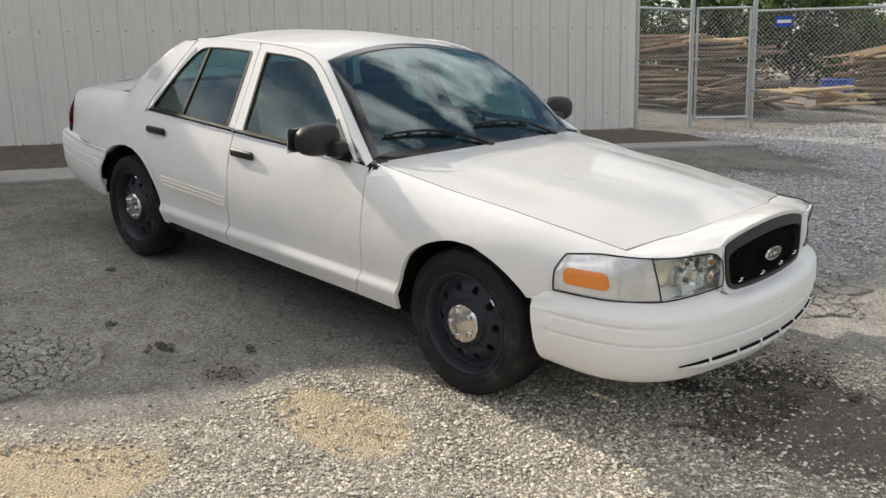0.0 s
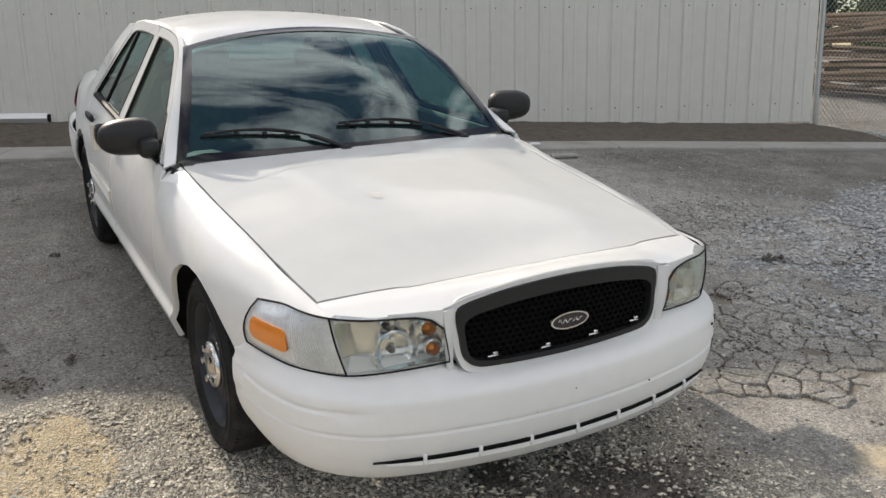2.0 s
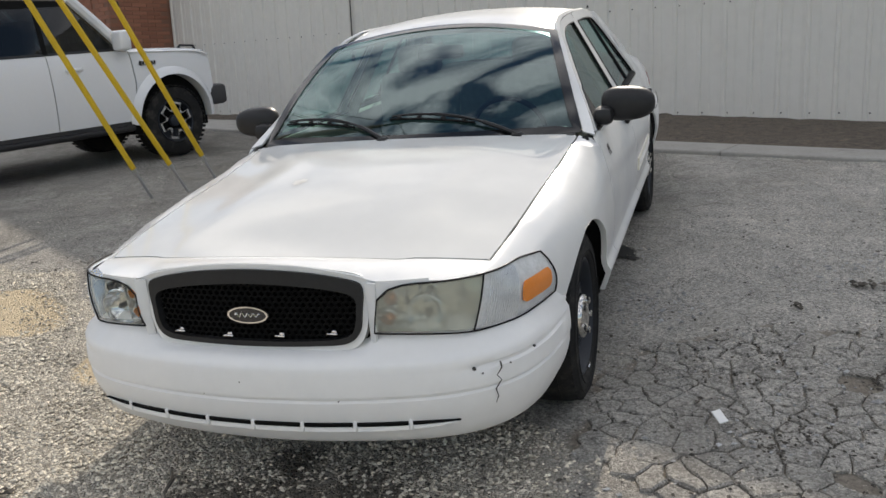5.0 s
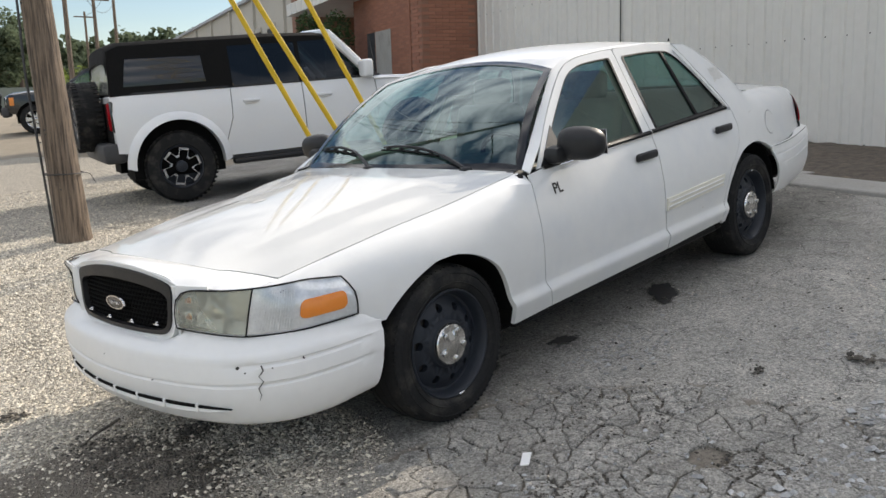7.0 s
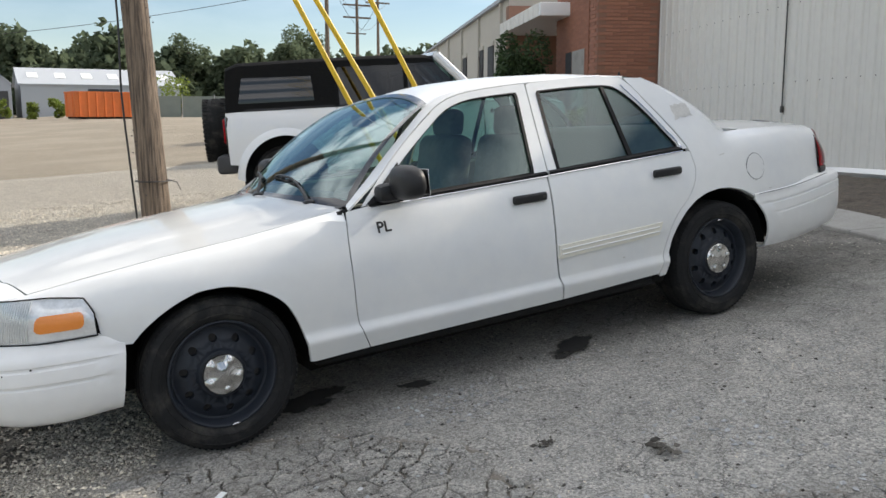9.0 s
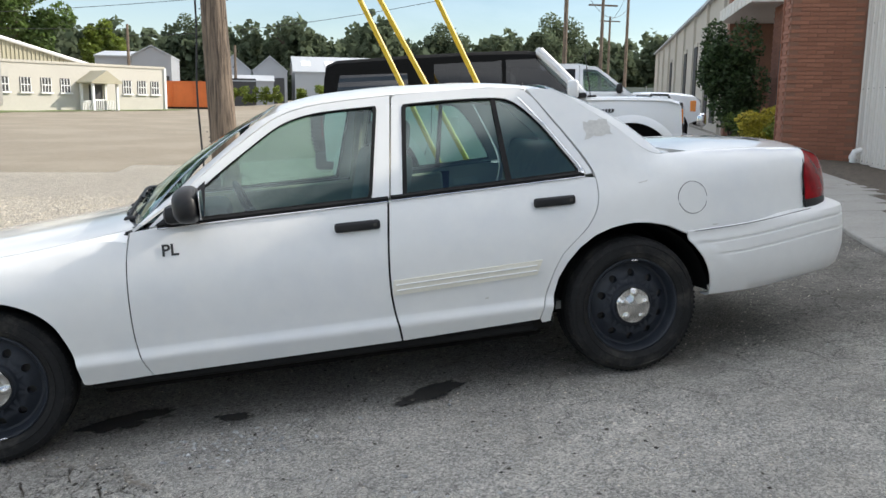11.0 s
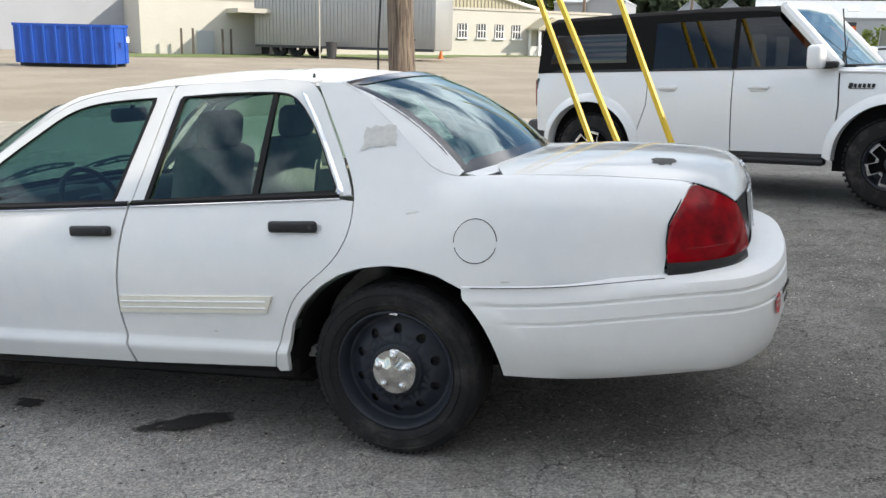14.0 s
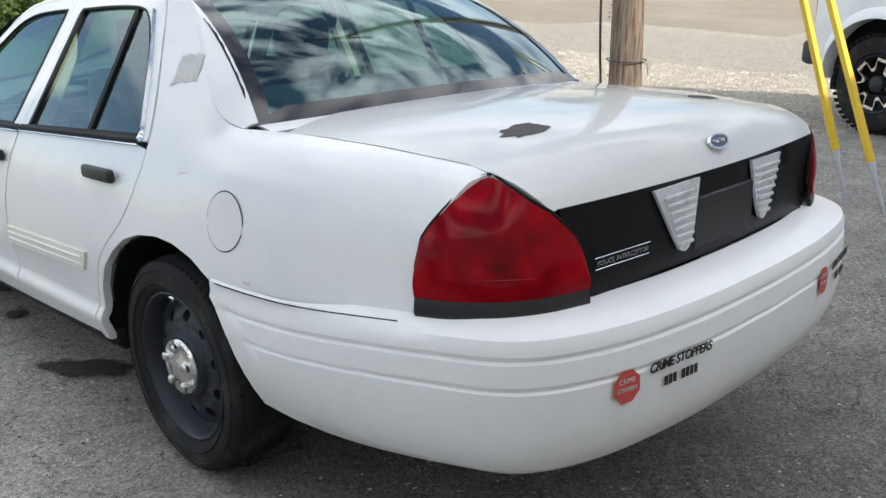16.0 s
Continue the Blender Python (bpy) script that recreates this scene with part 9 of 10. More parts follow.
# hedge and fence before the sheds
HG = thing("hedge", "trimmed yellow-green hedge before the sheds", "hedge")
rnd = random.Random(21)
bm = bmesh.new()
for k in range(9):
    leafy(bm, (3.4 - 0.62 * k, -77.5, ground_z(0, -77) + 1.15), (0.7, 0.7, 0.95), 420, 0.12, rnd, 8)
part("foliage", bm, LEAFLIGHT, HG, smooth=0)
bush_far = thing("low_shrub", "round green shrubs along the far fence", "bush")
bm = bmesh.new()
for x, y, h in ((-4, -80, 1.6), (-6.2, -80, 2.0), (-14, -84, 3.0), (-17.2, -84, 4.4), (-27, -70, 3.5), (-30, -74, 4.2)):
    leafy(bm, (x, y, ground_z(x, y) + h * 0.5), (h * 0.6, h * 0.6, h * 0.55), 700, 0.16, rnd, 10)
part("foliage", bm, LEAFLIGHT, bush_far, smooth=0)
FARFENCE = thing("far_fence", "long grey slatted chain-link fence along the road", "fence")
SLATS = material("grey_green_slats", (0.20, 0.225, 0.195), 0.8, vary=0.15, scale=2)
fa, fb = Vector((-13.5, -78, 0)), Vector((-58, -66, 0))
for k in range(16):
    p, q = fa.lerp(fb, k / 16), fa.lerp(fb, (k + 0.96) / 16)
    z = ground_z(p.x, p.y)
    part("panel", boxbm(((p.x + q.x) / 2, (p.y + q.y) / 2, z + 1.0), ((q - p).length, 0.04, 1.9), 0, Matrix.Rotation(math.atan2(fb.y - fa.y, fb.x - fa.x), 3, "Z")), SLATS, FARFENCE, smooth=0)
    bm = bmesh.new()
    add_tube(bm, [(p.x, p.y, z - 0.1), (p.x, p.y, z + 2.1)], 0.04, 6)
    part("post", bm, GALV, FARFENCE)
# grass, weeds and a rusty standpipe beside the parked cars
rows = []
for i in range(40):
    a = i * math.tau / 39
    k = 1 + 0.12 * math.sin(3 * a + 1) + 0.07 * math.sin(7 * a)
    rows.append([(16.5 + 7.0 * k * r * math.cos(a) , -4.6 + 5.0 * k * r * math.sin(a), 0.0) for r in (0.02, 0.35, 0.7, 0.92, 1.0)])
lawn = strip(rows, 0, (0, 0, 1))
for v in lawn.verts:
    v.co.z = ground_z(v.co.x, v.co.y) + 0.07 + 0.02 * noise.noise(v.co * 0.9)
tagged(part("lawn", lawn, GRASS), "patch of worn sunlit grass beside the parked cars", "grass", kind="structure")
for k, (x, y, h, r, mt, lab) in enumerate(((24.5, -9.6, 2.0, 1.5, LEAF, "round green bush beside the grass"), (13.6, -4.7, 0.9, 0.8, LEAFLIGHT, "tall weeds on the grass"), (12.6, -3.8, 0.8, 0.7, LEAF, "tall weeds on the grass"))):
    bush(x * 0.381 + y * 0.925, x * 0.925 - y * 0.381, h, r, 320 + k, mt, "weeds" if h < 1 else "shrub", lab, 3500, 0.05)
RUST = material("rusty_iron", (0.20, 0.075, 0.045), 0.85, vary=0.35, scale=12, bump=0.2)
SP = thing("standpipe", "rusty iron standpipe on the grass", "pipe")
for dx, h in ((0.0, 0.62), (0.55, 0.85)):
    bm = bmesh.new()
    z = ground_z(15.6 + dx, -7.3)
    add_tube(bm, [(15.6 + dx, -7.3, z - 0.05), (15.6 + dx, -7.3, z + h)], 0.09, 10)
    add_lathe(bm, [(0.0, h + 0.10), (0.16, h + 0.08), (0.17, h), (0.0, h - 0.02)], 12, Matrix.Translation((15.6 + dx, -7.3, z)))
    part("pipe", bm, RUST, SP)
# woods on the skyline
wood = bmesh.new()
rnd = random.Random(5)
for k in range(120):
    x = -135 + 190 * (k + rnd.uniform(-0.4, 0.4)) / 120
    y = -128 + rnd.uniform(-14, 12) + 0.18 * abs(x + 40)
    h = rnd.uniform(8.0, 11.5)
    leafy(wood, (x, y, ground_z(x, y) + h * 0.48), (rnd.uniform(3.0, 5.0), 3.2, h * 0.54), 1300, 0.52, rnd, 26, None, 0.8)
    leafy(wood, (x + 0.8, y + 3, ground_z(x, y) + 2.6), (3.2, 1.5, 3.4), 520, 0.55, rnd, 12, None, 0.8)
tagged(part("woods", wood, WOODS, smooth=0), "line of dark green woods on the skyline", "woods", kind="stuff")
for k, (x, y, h, r) in enumerate(((-41, -112, 15.0, 4.2), (-62, -105, 13, 4.0), (-26, -118, 13.5, 3.2), (-4, -122, 15, 4.0), (8, -124, 14.5, 4.5), (-46, -74, 9, 3.2), (-80, -100, 14, 5), (-32, -92, 10, 3))):
    tree(x, y, h * 0.86, r, 60 + k, WOODS, 4200, 0.24)
for k, (x, y, h, r, mt) in enumerate(((25.5, -98, 14, 5.5, LEAFDARK), (33, -104, 15, 6, LEAFDARK), (17.5, -101, 8.6, 2.6, LEAFLIGHT), (45, -95, 14, 6, LEAFDARK), (60, -86, 15, 7, LEAFDARK))):
    tree(x, y, h, r, 90 + k, LEAF if mt is LEAFDARK else mt, 7000, 0.26)

# ---- fence, gate and lumber yard ----
def chain_panel(parent, a, b, z0, z1, pitch=0.062):
    """Woven wire as crossing zigzag wires between two posts."""
    a, b = Vector((a[0], a[1], 0)), Vector((b[0], b[1], 0))
    d = b - a
    L = d.length
    d.normalize()
    bm = bmesh.new()
    H = z1 - z0
    r = 0.0024

    def wirebit(p, q):
        u = (q - p).normalized()
        s_ = u.cross(Vector((d.y, -d.x, 0))).normalized() * r
        t_ = Vector((d.y, -d.x, 0)) * r
        A_ = [bm.verts.new(p + o) for o in (s_, t_, -s_, -t_)]
        B_ = [bm.verts.new(q + o) for o in (s_, t_, -s_, -t_)]
        for i in range(4):
            bm.faces.new((A_[i], A_[(i + 1) % 4], B_[(i + 1) % 4], B_[i]))

    k = -H
    while k < L:
        for sg in (1, -1):
            u0, v0, u1, v1 = (k, z0, k + H, z1) if sg > 0 else (k + H, z0, k, z1)
            # clip to the panel
            lo, hi = 0.0, 1.0
            du = u1 - u0
            for bound, side in ((0.0, 1), (L, -1)):
                t = (bound - u0) / du
                if (du > 0) == (side > 0):
                    lo = max(lo, t)
                else:
                    hi = min(hi, t)
            if hi - lo > 0.01:
                p = a + d * (u0 + du * lo) + Vector((0, 0, v0 + (v1 - v0) * lo))
                q = a + d * (u0 + du * hi) + Vector((0, 0, v0 + (v1 - v0) * hi))
                wirebit(p, q)
        k += pitch * 1.25
    return tagged(part("wire_mesh", bm, GALV, parent, smooth=0), kind="stuff")


P1, P2, P3, P4, P5 = (-3.19, 8.33), (-3.04, 9.80), (-2.36, 10.65), (-0.55, 12.0), (2.6, 14.4)
FZ = 0.28


def post(parent, p, h, r=0.030):
    bm = bmesh.new()
    add_tube(bm, [(p[0], p[1], ground_z(*p) - 0.05), (p[0], p[1], FZ + h)], r, 10)
    part("post", bm, GALV, parent)


def rail(parent, a, b, z, r=0.021):
    bm = bmesh.new()
    add_tube(bm, [(a[0], a[1], z), (b[0], b[1], z)], r, 8)
    part("rail", bm, GALV, parent)


FENCE = thing("fence", "galvanised chain-link fence with steel posts", "fence")
for p, h in ((P1, 3.0), (P2, 3.0), (P3, 3.0), (P4, 1.95), (P5, 1.95)):
    post(FENCE, p, h, 0.038 if h > 2 else 0.028)
post(FENCE, (-3.27, 8.23), 3.0, 0.03)
rail(FENCE, P1, P2, FZ + 1.82)
rail(FENCE, P3, P4, FZ + 1.78)
rail(FENCE, P4, P5, FZ + 1.78)
chain_panel(FENCE, P1, P2, FZ - 0.02, FZ + 1.84)
chain_panel(FENCE, P3, P4, FZ - 0.02, FZ + 1.80)
chain_panel(FENCE, P4, P5, FZ - 0.02, FZ + 1.80)
GATE = thing("gate", "chain-link gate in a galvanised tube frame", "gate")
g0, g1 = Vector((*P2, 0)).lerp(Vector((*P3, 0)), 0.08), Vector((*P2, 0)).lerp(Vector((*P3, 0)), 0.93)
for g in (g0, g1):
    bm = bmesh.new()
    add_tube(bm, [(g.x, g.y, FZ + 0.02), (g.x, g.y, FZ + 1.86)], 0.022, 8)
    part("stile", bm, GALV, GATE)
rail(GATE, g0, g1, FZ + 1.84)
rail(GATE, g0, g1, FZ + 0.06)
chain_panel(GATE, (g0.x, g0.y), (g1.x, g1.y), FZ + 0.06, FZ + 1.84)
for z in (0.5, 1.0, 1.5):
    part("hinge", boxbm((P3[0] * 0.97 + g1.x * 0.03, P3[1] * 0.97 + g1.y * 0.03, FZ + z), (0.09, 0.09, 0.05), 0.01), GALV, GATE)
part("latch", boxbm((P2[0] + 0.04, P2[1] + 0.05, FZ + 1.02), (0.10, 0.12, 0.05), 0.01), GALV, GATE)
SIGN = thing("sign", "small blue and white sign wired to the fence", "sign")
sd = (Vector((*P4, 0)) - Vector((*P3, 0))).normalized()
srot = Matrix((sd, Vector((0, 0, 1)), sd.cross(Vector((0, 0, 1))))).transposed()
sp_ = Vector((*P3, 0)).lerp(Vector((*P4, 0)), 0.20) + Vector((0.02, -0.03, FZ + 1.60))
part("plate", boxbm(sp_, (0.26, 0.17, 0.004), 0, srot), BLUE, SIGN, smooth=0)
part("stripe", boxbm(sp_ + Vector((0.004, -0.004, 0.0)), (0.22, 0.05, 0.006), 0, srot), PAINT2, SIGN, smooth=0)

rnd = random.Random(77)


def lumber_pile(name, label, c, ang, L, W_, H, mess, count, mat=None):
    pile = thing(name, label, "lumber", "lumber stacks", Matrix.Translation((c[0], c[1], ground_z(c[0], c[1]))) @ Matrix.Rotation(ang, 4, "Z"))
    z = 0.04
    n = 0
    while z < H and n < count:
        row = max(3, int(W_ / 0.28 * (1 - 0.45 * z / H)))
        for k in range(row):
            l = L * rnd.uniform(0.55, 1.0)
            y = -W_ / 2 + W_ * (k + 0.5) / row + rnd.uniform(-0.05, 0.05)
            rot = Euler((rnd.gauss(0, 0.08) * mess, rnd.gauss(0, 0.05) * mess, rnd.gauss(0, 0.10) * mess)).to_matrix()
            part("board", boxbm((rnd.uniform(-0.3, 0.3) * mess, y, z + rnd.uniform(0, 0.05) * mess), (l, rnd.uniform(0.10, 0.26), rnd.uniform(0.035, 0.06)), 0.004, rot), mat or LUMBER, pile, smooth=0)
            n += 1
        z += rnd.uniform(0.07, 0.10)
    return pile


PALEWOOD = material("pale_lumber", (0.52, 0.38, 0.22), 0.8, vary=0.25, scale=3, fine=30, island=0.35)
lumber_pile("lumber_stack", "grey-brown weathered boards in a rough stack", (-5.2, 12.3), radians(36), 2.5, 1.1, 1.32, 1.3, 70)
lumber_pile("lumber_stack", "weathered boards and beams in a rough stack", (-4.5, 13.7), radians(46), 1.9, 1.0, 1.22, 1.7, 52)
lumber_pile("lumber_heap", "pale boards on top of the rough stack", (-4.3, 14.2), radians(40), 1.3, 0.6, 0.24, 2.0, 9, PALEWOOD).matrix_world = Matrix.Translation((-4.4, 13.9, ground_z(-4.4, 13.9) + 1.05)) @ Matrix.Rotation(radians(36), 4, "Z") @ Matrix.Rotation(radians(5), 4, "Y")
lumber_pile("lumber_heap", "pale boards in a loose heap", (-3.2, 15.6), radians(25), 1.3, 0.8, 0.36, 2.4, 16, PALEWOOD)
lumber_pile("lumber_stack", "stack of boards with pale ones on top", (-2.5, 18.9), radians(28), 2.7, 1.6, 1.10, 1.3, 70)
lumber_pile("lumber_heap", "pale boards laid across the stack", (-2.6, 18.5), radians(24), 2.3, 0.9, 0.26, 1.8, 12, PALEWOOD).matrix_world = Matrix.Translation((-2.6, 18.5, ground_z(-2.6, 18.5) + 1.02)) @ Matrix.Rotation(radians(24), 4, "Z") @ Matrix.Rotation(radians(-9), 4, "Y")
lumber_pile("lumber_heap", "fallen boards leaning beside the stack", (-3.5, 12.9), radians(70), 1.7, 0.8, 0.40, 3.0, 20)
CRATE = thing("crate", "blue plastic crate among the boards", "crate")
cz = ground_z(-2.9, 16.2)
part("body", boxbm((-2.9, 16.2, cz + 0.42), (0.55, 0.45, 0.26), 0.03), BLUE, CRATE)
part("rim", boxbm((-2.9, 16.2, cz + 0.56), (0.59, 0.49, 0.04), 0.01), BLUE, CRATE)
part("support", boxbm((-2.9, 16.2, cz + 0.145), (0.7, 0.5, 0.29), 0.01), PALEWOOD, CRATE)
for k, (x, y, h, r, mt) in enumerate(((-11.6, 18.6, 3.4, 1.5, LEAFDARK), (-10.2, 19.6, 3.1, 1.5, LEAF), (-8.6, 20.2, 3.3, 1.5, LEAFDARK), (-7.2, 21.0, 2.9, 1.4, LEAF), (-5.9, 21.4, 3.4, 1.5, LEAFDARK), (-4.6, 22.2, 2.8, 1.5, LEAF), (-3.2, 22.8, 2.3, 1.4, LEAFLIGHT), (-1.8, 23.4, 2.2, 1.4, LEAF))):
    bush(x * 0.381 + y * 0.925, x * 0.925 - y * 0.381, h, r, 130 + k, mt, "shrub", "overgrown green shrub behind the lumber", 4200, 0.085)
for k, (x, y, h, r, mt) in enumerate(((-14, 24, 7.5, 3.2, LEAFDARK), (-9.5, 26, 7, 3.2, LEAF), (-5, 28, 7.5, 3.4, LEAFDARK), (-0.5, 30, 7, 3.4, LEAF))):
    tree(x, y, h, r, 150 + k, mt, 6000, 0.16, label="green leafy tree behind the lumber yard")
shed(-8.5, 37, 12, 8, 2.2, 3.3, radians(-30), True, "far_house", "low house with a pale roof behind the trees", 0, BEIGE)

# ---- things on the ground near the sedan ----
STONES = material("crushed_stone", (0.60, 0.545, 0.45), 0.85, vary=0.2, scale=20, fine=90, island=0.48)
PALESTONE = material("pale_crushed_stone", (0.385, 0.385, 0.38), 0.85, vary=0.2, scale=20, fine=90, island=0.35)
CLOD = material("dark_asphalt_crumb", (0.095, 0.084, 0.070), 0.9, vary=0.4, scale=30, fine=120, island=0.5)
def oil_material():
    """Oil soaked into asphalt: dark in the middle, breaking up into grain towards the edge."""
    m = material("oil_stain", (0.045, 0.043, 0.041), 0.6, vary=0.3, scale=8, fine=60, spec=0.3)
    nt = m.node_tree
    b = nt.nodes["Principled BSDF"]
    a = nt.nodes.new("ShaderNodeAttribute")
    a.attribute_name = "soak"
    co = nt.nodes.new("ShaderNodeTexCoord")
    n = nt.nodes.new("ShaderNodeTexNoise")
    n.inputs["Scale"].default_value, n.inputs["Detail"].default_value, n.inputs["Roughness"].default_value = 16, 8, 0.75
    nt.links.new(co.outputs["Object"], n.inputs["Vector"])
    s_ = nt.nodes.new("ShaderNodeMath")
    s_.operation = "ADD"
    nt.links.new(a.outputs["Fac"], s_.inputs[0])
    nt.links.new(n.outputs["Fac"], s_.inputs[1])
    r = nt.nodes.new("ShaderNodeMapRange")
    r.inputs["From Min"].default_value, r.inputs["From Max"].default_value = 0.72, 1.0
    r.inputs["To Max"].default_value = 0.92
    nt.links.new(s_.outputs[0], r.inputs["Value"])
    nt.links.new(r.outputs["Result"], b.inputs["Alpha"])
    return m


OIL = oil_material()


def pebble(verts, faces, p, r, rnd):
    """A chip of stone: a squashed, uneven octahedron."""
    base = len(verts)
    a = rnd.uniform(0, math.tau)
    ca, sa = math.cos(a), math.sin(a)
    e = (r * rnd.uniform(0.8, 1.3), r * rnd.uniform(0.6, 1.0), r * rnd.uniform(0.35, 0.7))
    for x, y, z in ((1, 0, 0.1), (0, 1, 0), (-1, 0, -0.1), (0, -1, 0.15), (0.2, 0.1, 1), (0, 0, -1)):
        x, y, z = x * e[0] * rnd.uniform(0.8, 1.2), y * e[1] * rnd.uniform(0.8, 1.2), z * e[2]
        verts.append((p[0] + x * ca - y * sa, p[1] + x * sa + y * ca, p[2] + z + e[2] * 0.4))
    for t in ((0, 1, 4), (1, 2, 4), (2, 3, 4), (3, 0, 4), (1, 0, 5), (2, 1, 5), (3, 2, 5), (0, 3, 5)):
        faces.append([base + i for i in t])


def scatter(name, label, mat, n, box, want, rmin, rmax, seed):
    rnd = random.Random(seed)
    verts, faces = [], []
    tries = 0
    while n and tries < 900000:
        tries += 1
        x, y = rnd.uniform(box[0], box[1]), rnd.uniform(box[2], box[3])
        if rnd.random() > want(x, y):
            continue
        pebble(verts, faces, (x, y, ground_z(x, y) + 0.010 * noise.noise(Vector((x, y, 0)) * 1.7)), rmin + (rmax - rmin) * rnd.random() ** 2.2, rnd)
        n -= 1
    me = bpy.data.meshes.new(name)
    me.from_pydata(verts, [], faces)
    me.materials.append(mat)
    return tagged(new(name, me), label, "gravel", kind="stuff")


scatter("gravel", "loose grey-beige crushed gravel", STONES, 135000, (0.2, 4.6, -5.2, 1.2), lambda x, y: zone(x, y)[0] ** 2 * (1 - 0.80 * zone(x, y)[2]) * (1 - 0.97 * zone(x, y)[4]), 0.0040, 0.0135, 1)
scatter("gravel", "loose crushed gravel round the pole", STONES, 22000, (-2.5, 4.6, -9.0, -3.2), lambda x, y: zone(x, y)[0] ** 2, 0.006, 0.018, 2)
scatter("gravel", "coarse pale crushed stone", PALESTONE, 30000, (-1.2, 3.4, 1.6, 9.5), lambda x, y: zone(x, y)[1] ** 2, 0.007, 0.026, 3)
scatter("gravel", "grey crushed gravel before the fence", PALESTONE, 17000, (-3.4, 3.6, 6.4, 13.0), lambda x, y: zone(x, y)[1] ** 2, 0.012, 0.030, 12)
scatter("grit", "scattered grit and stone chips on the asphalt", STONES, 24000, (-4.6, 3.6, -4.2, 5.0), lambda x, y: 0.12 + 0.88 * ease(0.42, 0.72, 0.5 + 0.5 * noise.noise(Vector((x * 1.3, y * 1.3, 9)))) + 0.5 * broken(x, y) * (1 - 0.9 * zone(x, y)[4]), 0.0016, 0.0065, 4)
scatter("crumbs", "dark crumbled asphalt", CLOD, 13000, (-1.5, 2.6, -3.4, 6.2), lambda x, y: zone(x, y)[4] ** 2 + 0.006 + 0.035 * broken(x, y), 0.002, 0.012, 5)
scatter("stone_chips", "pale stone chips lying on the broken asphalt", PALESTONE, 5200, (-0.6, 3.0, 0.9, 4.2), lambda x, y: ease(0.52, 0.75, 0.5 + 0.5 * noise.noise(Vector((x * 1.1, y * 1.1, 4))) + 0.10 * (y - 1.5)) + 0.04, 0.004, 0.016, 21)
scatter("stone_chips", "small pale stone chips strewn over the asphalt", PALESTONE, 2600, (-4.6, 1.2, 0.9, 5.0), lambda x, y: ease(0.48, 0.7, 0.5 + 0.5 * noise.noise(Vector((x * 0.9, y * 0.9, 2)))) + 0.1, 0.003, 0.009, 22)


def clip_cell(poly, p, q):
    """Keeps the half of a polygon that lies nearer to p than to q."""
    m, d = (p + q) / 2, q - p
    out = []
    for a, b in zip(poly, poly[1:] + poly[:1]):
        fa, fb = (a - m).dot(d), (b - m).dot(d)
        if fa <= 0:
            out.append(a)
        if (fa < 0 < fb) or (fb < 0 < fa):
            out.append(a.lerp(b, fa / (fa - fb)))
    return out


def cracked_patch(cx, cy, rx, ry, cell, seed, label):
    """Broken asphalt: flat uneven blocks of many sizes with open, ragged joints."""
    rnd = random.Random(seed)
    root = thing("broken_pavement", label, "asphalt", kind="structure")
    seeds = []
    while len(seeds) < int(4.6 * rx * ry / (cell * cell)):
        p = Vector((cx + rx * 1.25 * rnd.uniform(-1, 1), cy + ry * 1.25 * rnd.uniform(-1, 1), 0))
        want = cell * (0.45 + 1.1 * abs(noise.noise(p * 1.3 + Vector((seed, 0, 0)))))
        if all((p - q).length > want for q in seeds):
            seeds.append(p)
        elif rnd.random() < 0.02:
            seeds.append(p)
    for p in seeds:
        if broken(p.x, p.y) < 0.55 or rnd.random() < 0.015:
            continue
        poly = [p + Vector((a, b, 0)) * cell * 2 for a, b in ((-1, -1), (1, -1), (1, 1), (-1, 1))]
        for q in sorted((q for q in seeds if q is not p), key=lambda q: (q - p).length)[:14]:
            poly = clip_cell(poly, p, q)
        if len(poly) < 3:
            continue
        edge = []
        for a, b in zip(poly, poly[1:] + poly[:1]):
            n = max(1, int((b - a).length / 0.028))
            for k in range(n):
                v = a.lerp(b, k / n)
                edge.append(v + 0.016 * Vector((noise.noise(v * 14), noise.noise(v * 14 + Vector((7, 3, 0))), 0)) + 0.006 * Vector((noise.noise(v * 45), noise.noise(v * 45 + Vector((7, 3, 0))), 0)))
        c = sum(edge, Vector()) / len(edge)
        size = sum((v - c).length for v in edge) / len(edge)
        gap = rnd.choice((0.002, 0.003, 0.004, 0.007))
        tilt = Vector((rnd.gauss(0, 0.02), rnd.gauss(0, 0.02), 0))
        lift = 0.003 + rnd.uniform(-0.003, 0.004)
        tint = rnd.uniform(-0.12, 0.12)
        bm = bmesh.new()
        loops = [[], [], []]
        for v in edge:
            d = (c - v).normalized()
            for lst, g, dz in zip(loops, (gap + 0.007, gap, gap), (lift, lift - 0.006, -0.03)):
                w = v + d * min(g, size * 0.5)
                lst.append(bm.verts.new((w.x, w.y, ground_z(w.x, w.y) + dz + (w - c).dot(tilt))))
        mid = bm.verts.new((c.x, c.y, ground_z(c.x, c.y) + lift + 0.002))
        for t in range(len(edge)):
            u = (t + 1) % len(edge)
            bm.faces.new((mid, loops[0][t], loops[0][u]))
            for A_, B_ in ((loops[0], loops[1]), (loops[1], loops[2])):
                bm.faces.new((A_[t], B_[t], B_[u], A_[u]))
        bmesh.ops.recalc_face_normals(bm, faces=bm.faces[:])
        block = part("asphalt_block", bm, LOT, root, smooth=30).data
        block.attributes.new("dust_shade", "FLOAT", "POINT").data.foreach_set("value", [0.48 + tint] * len(block.vertices))


for patch_ in PATCHES:
    cracked_patch(*patch_)


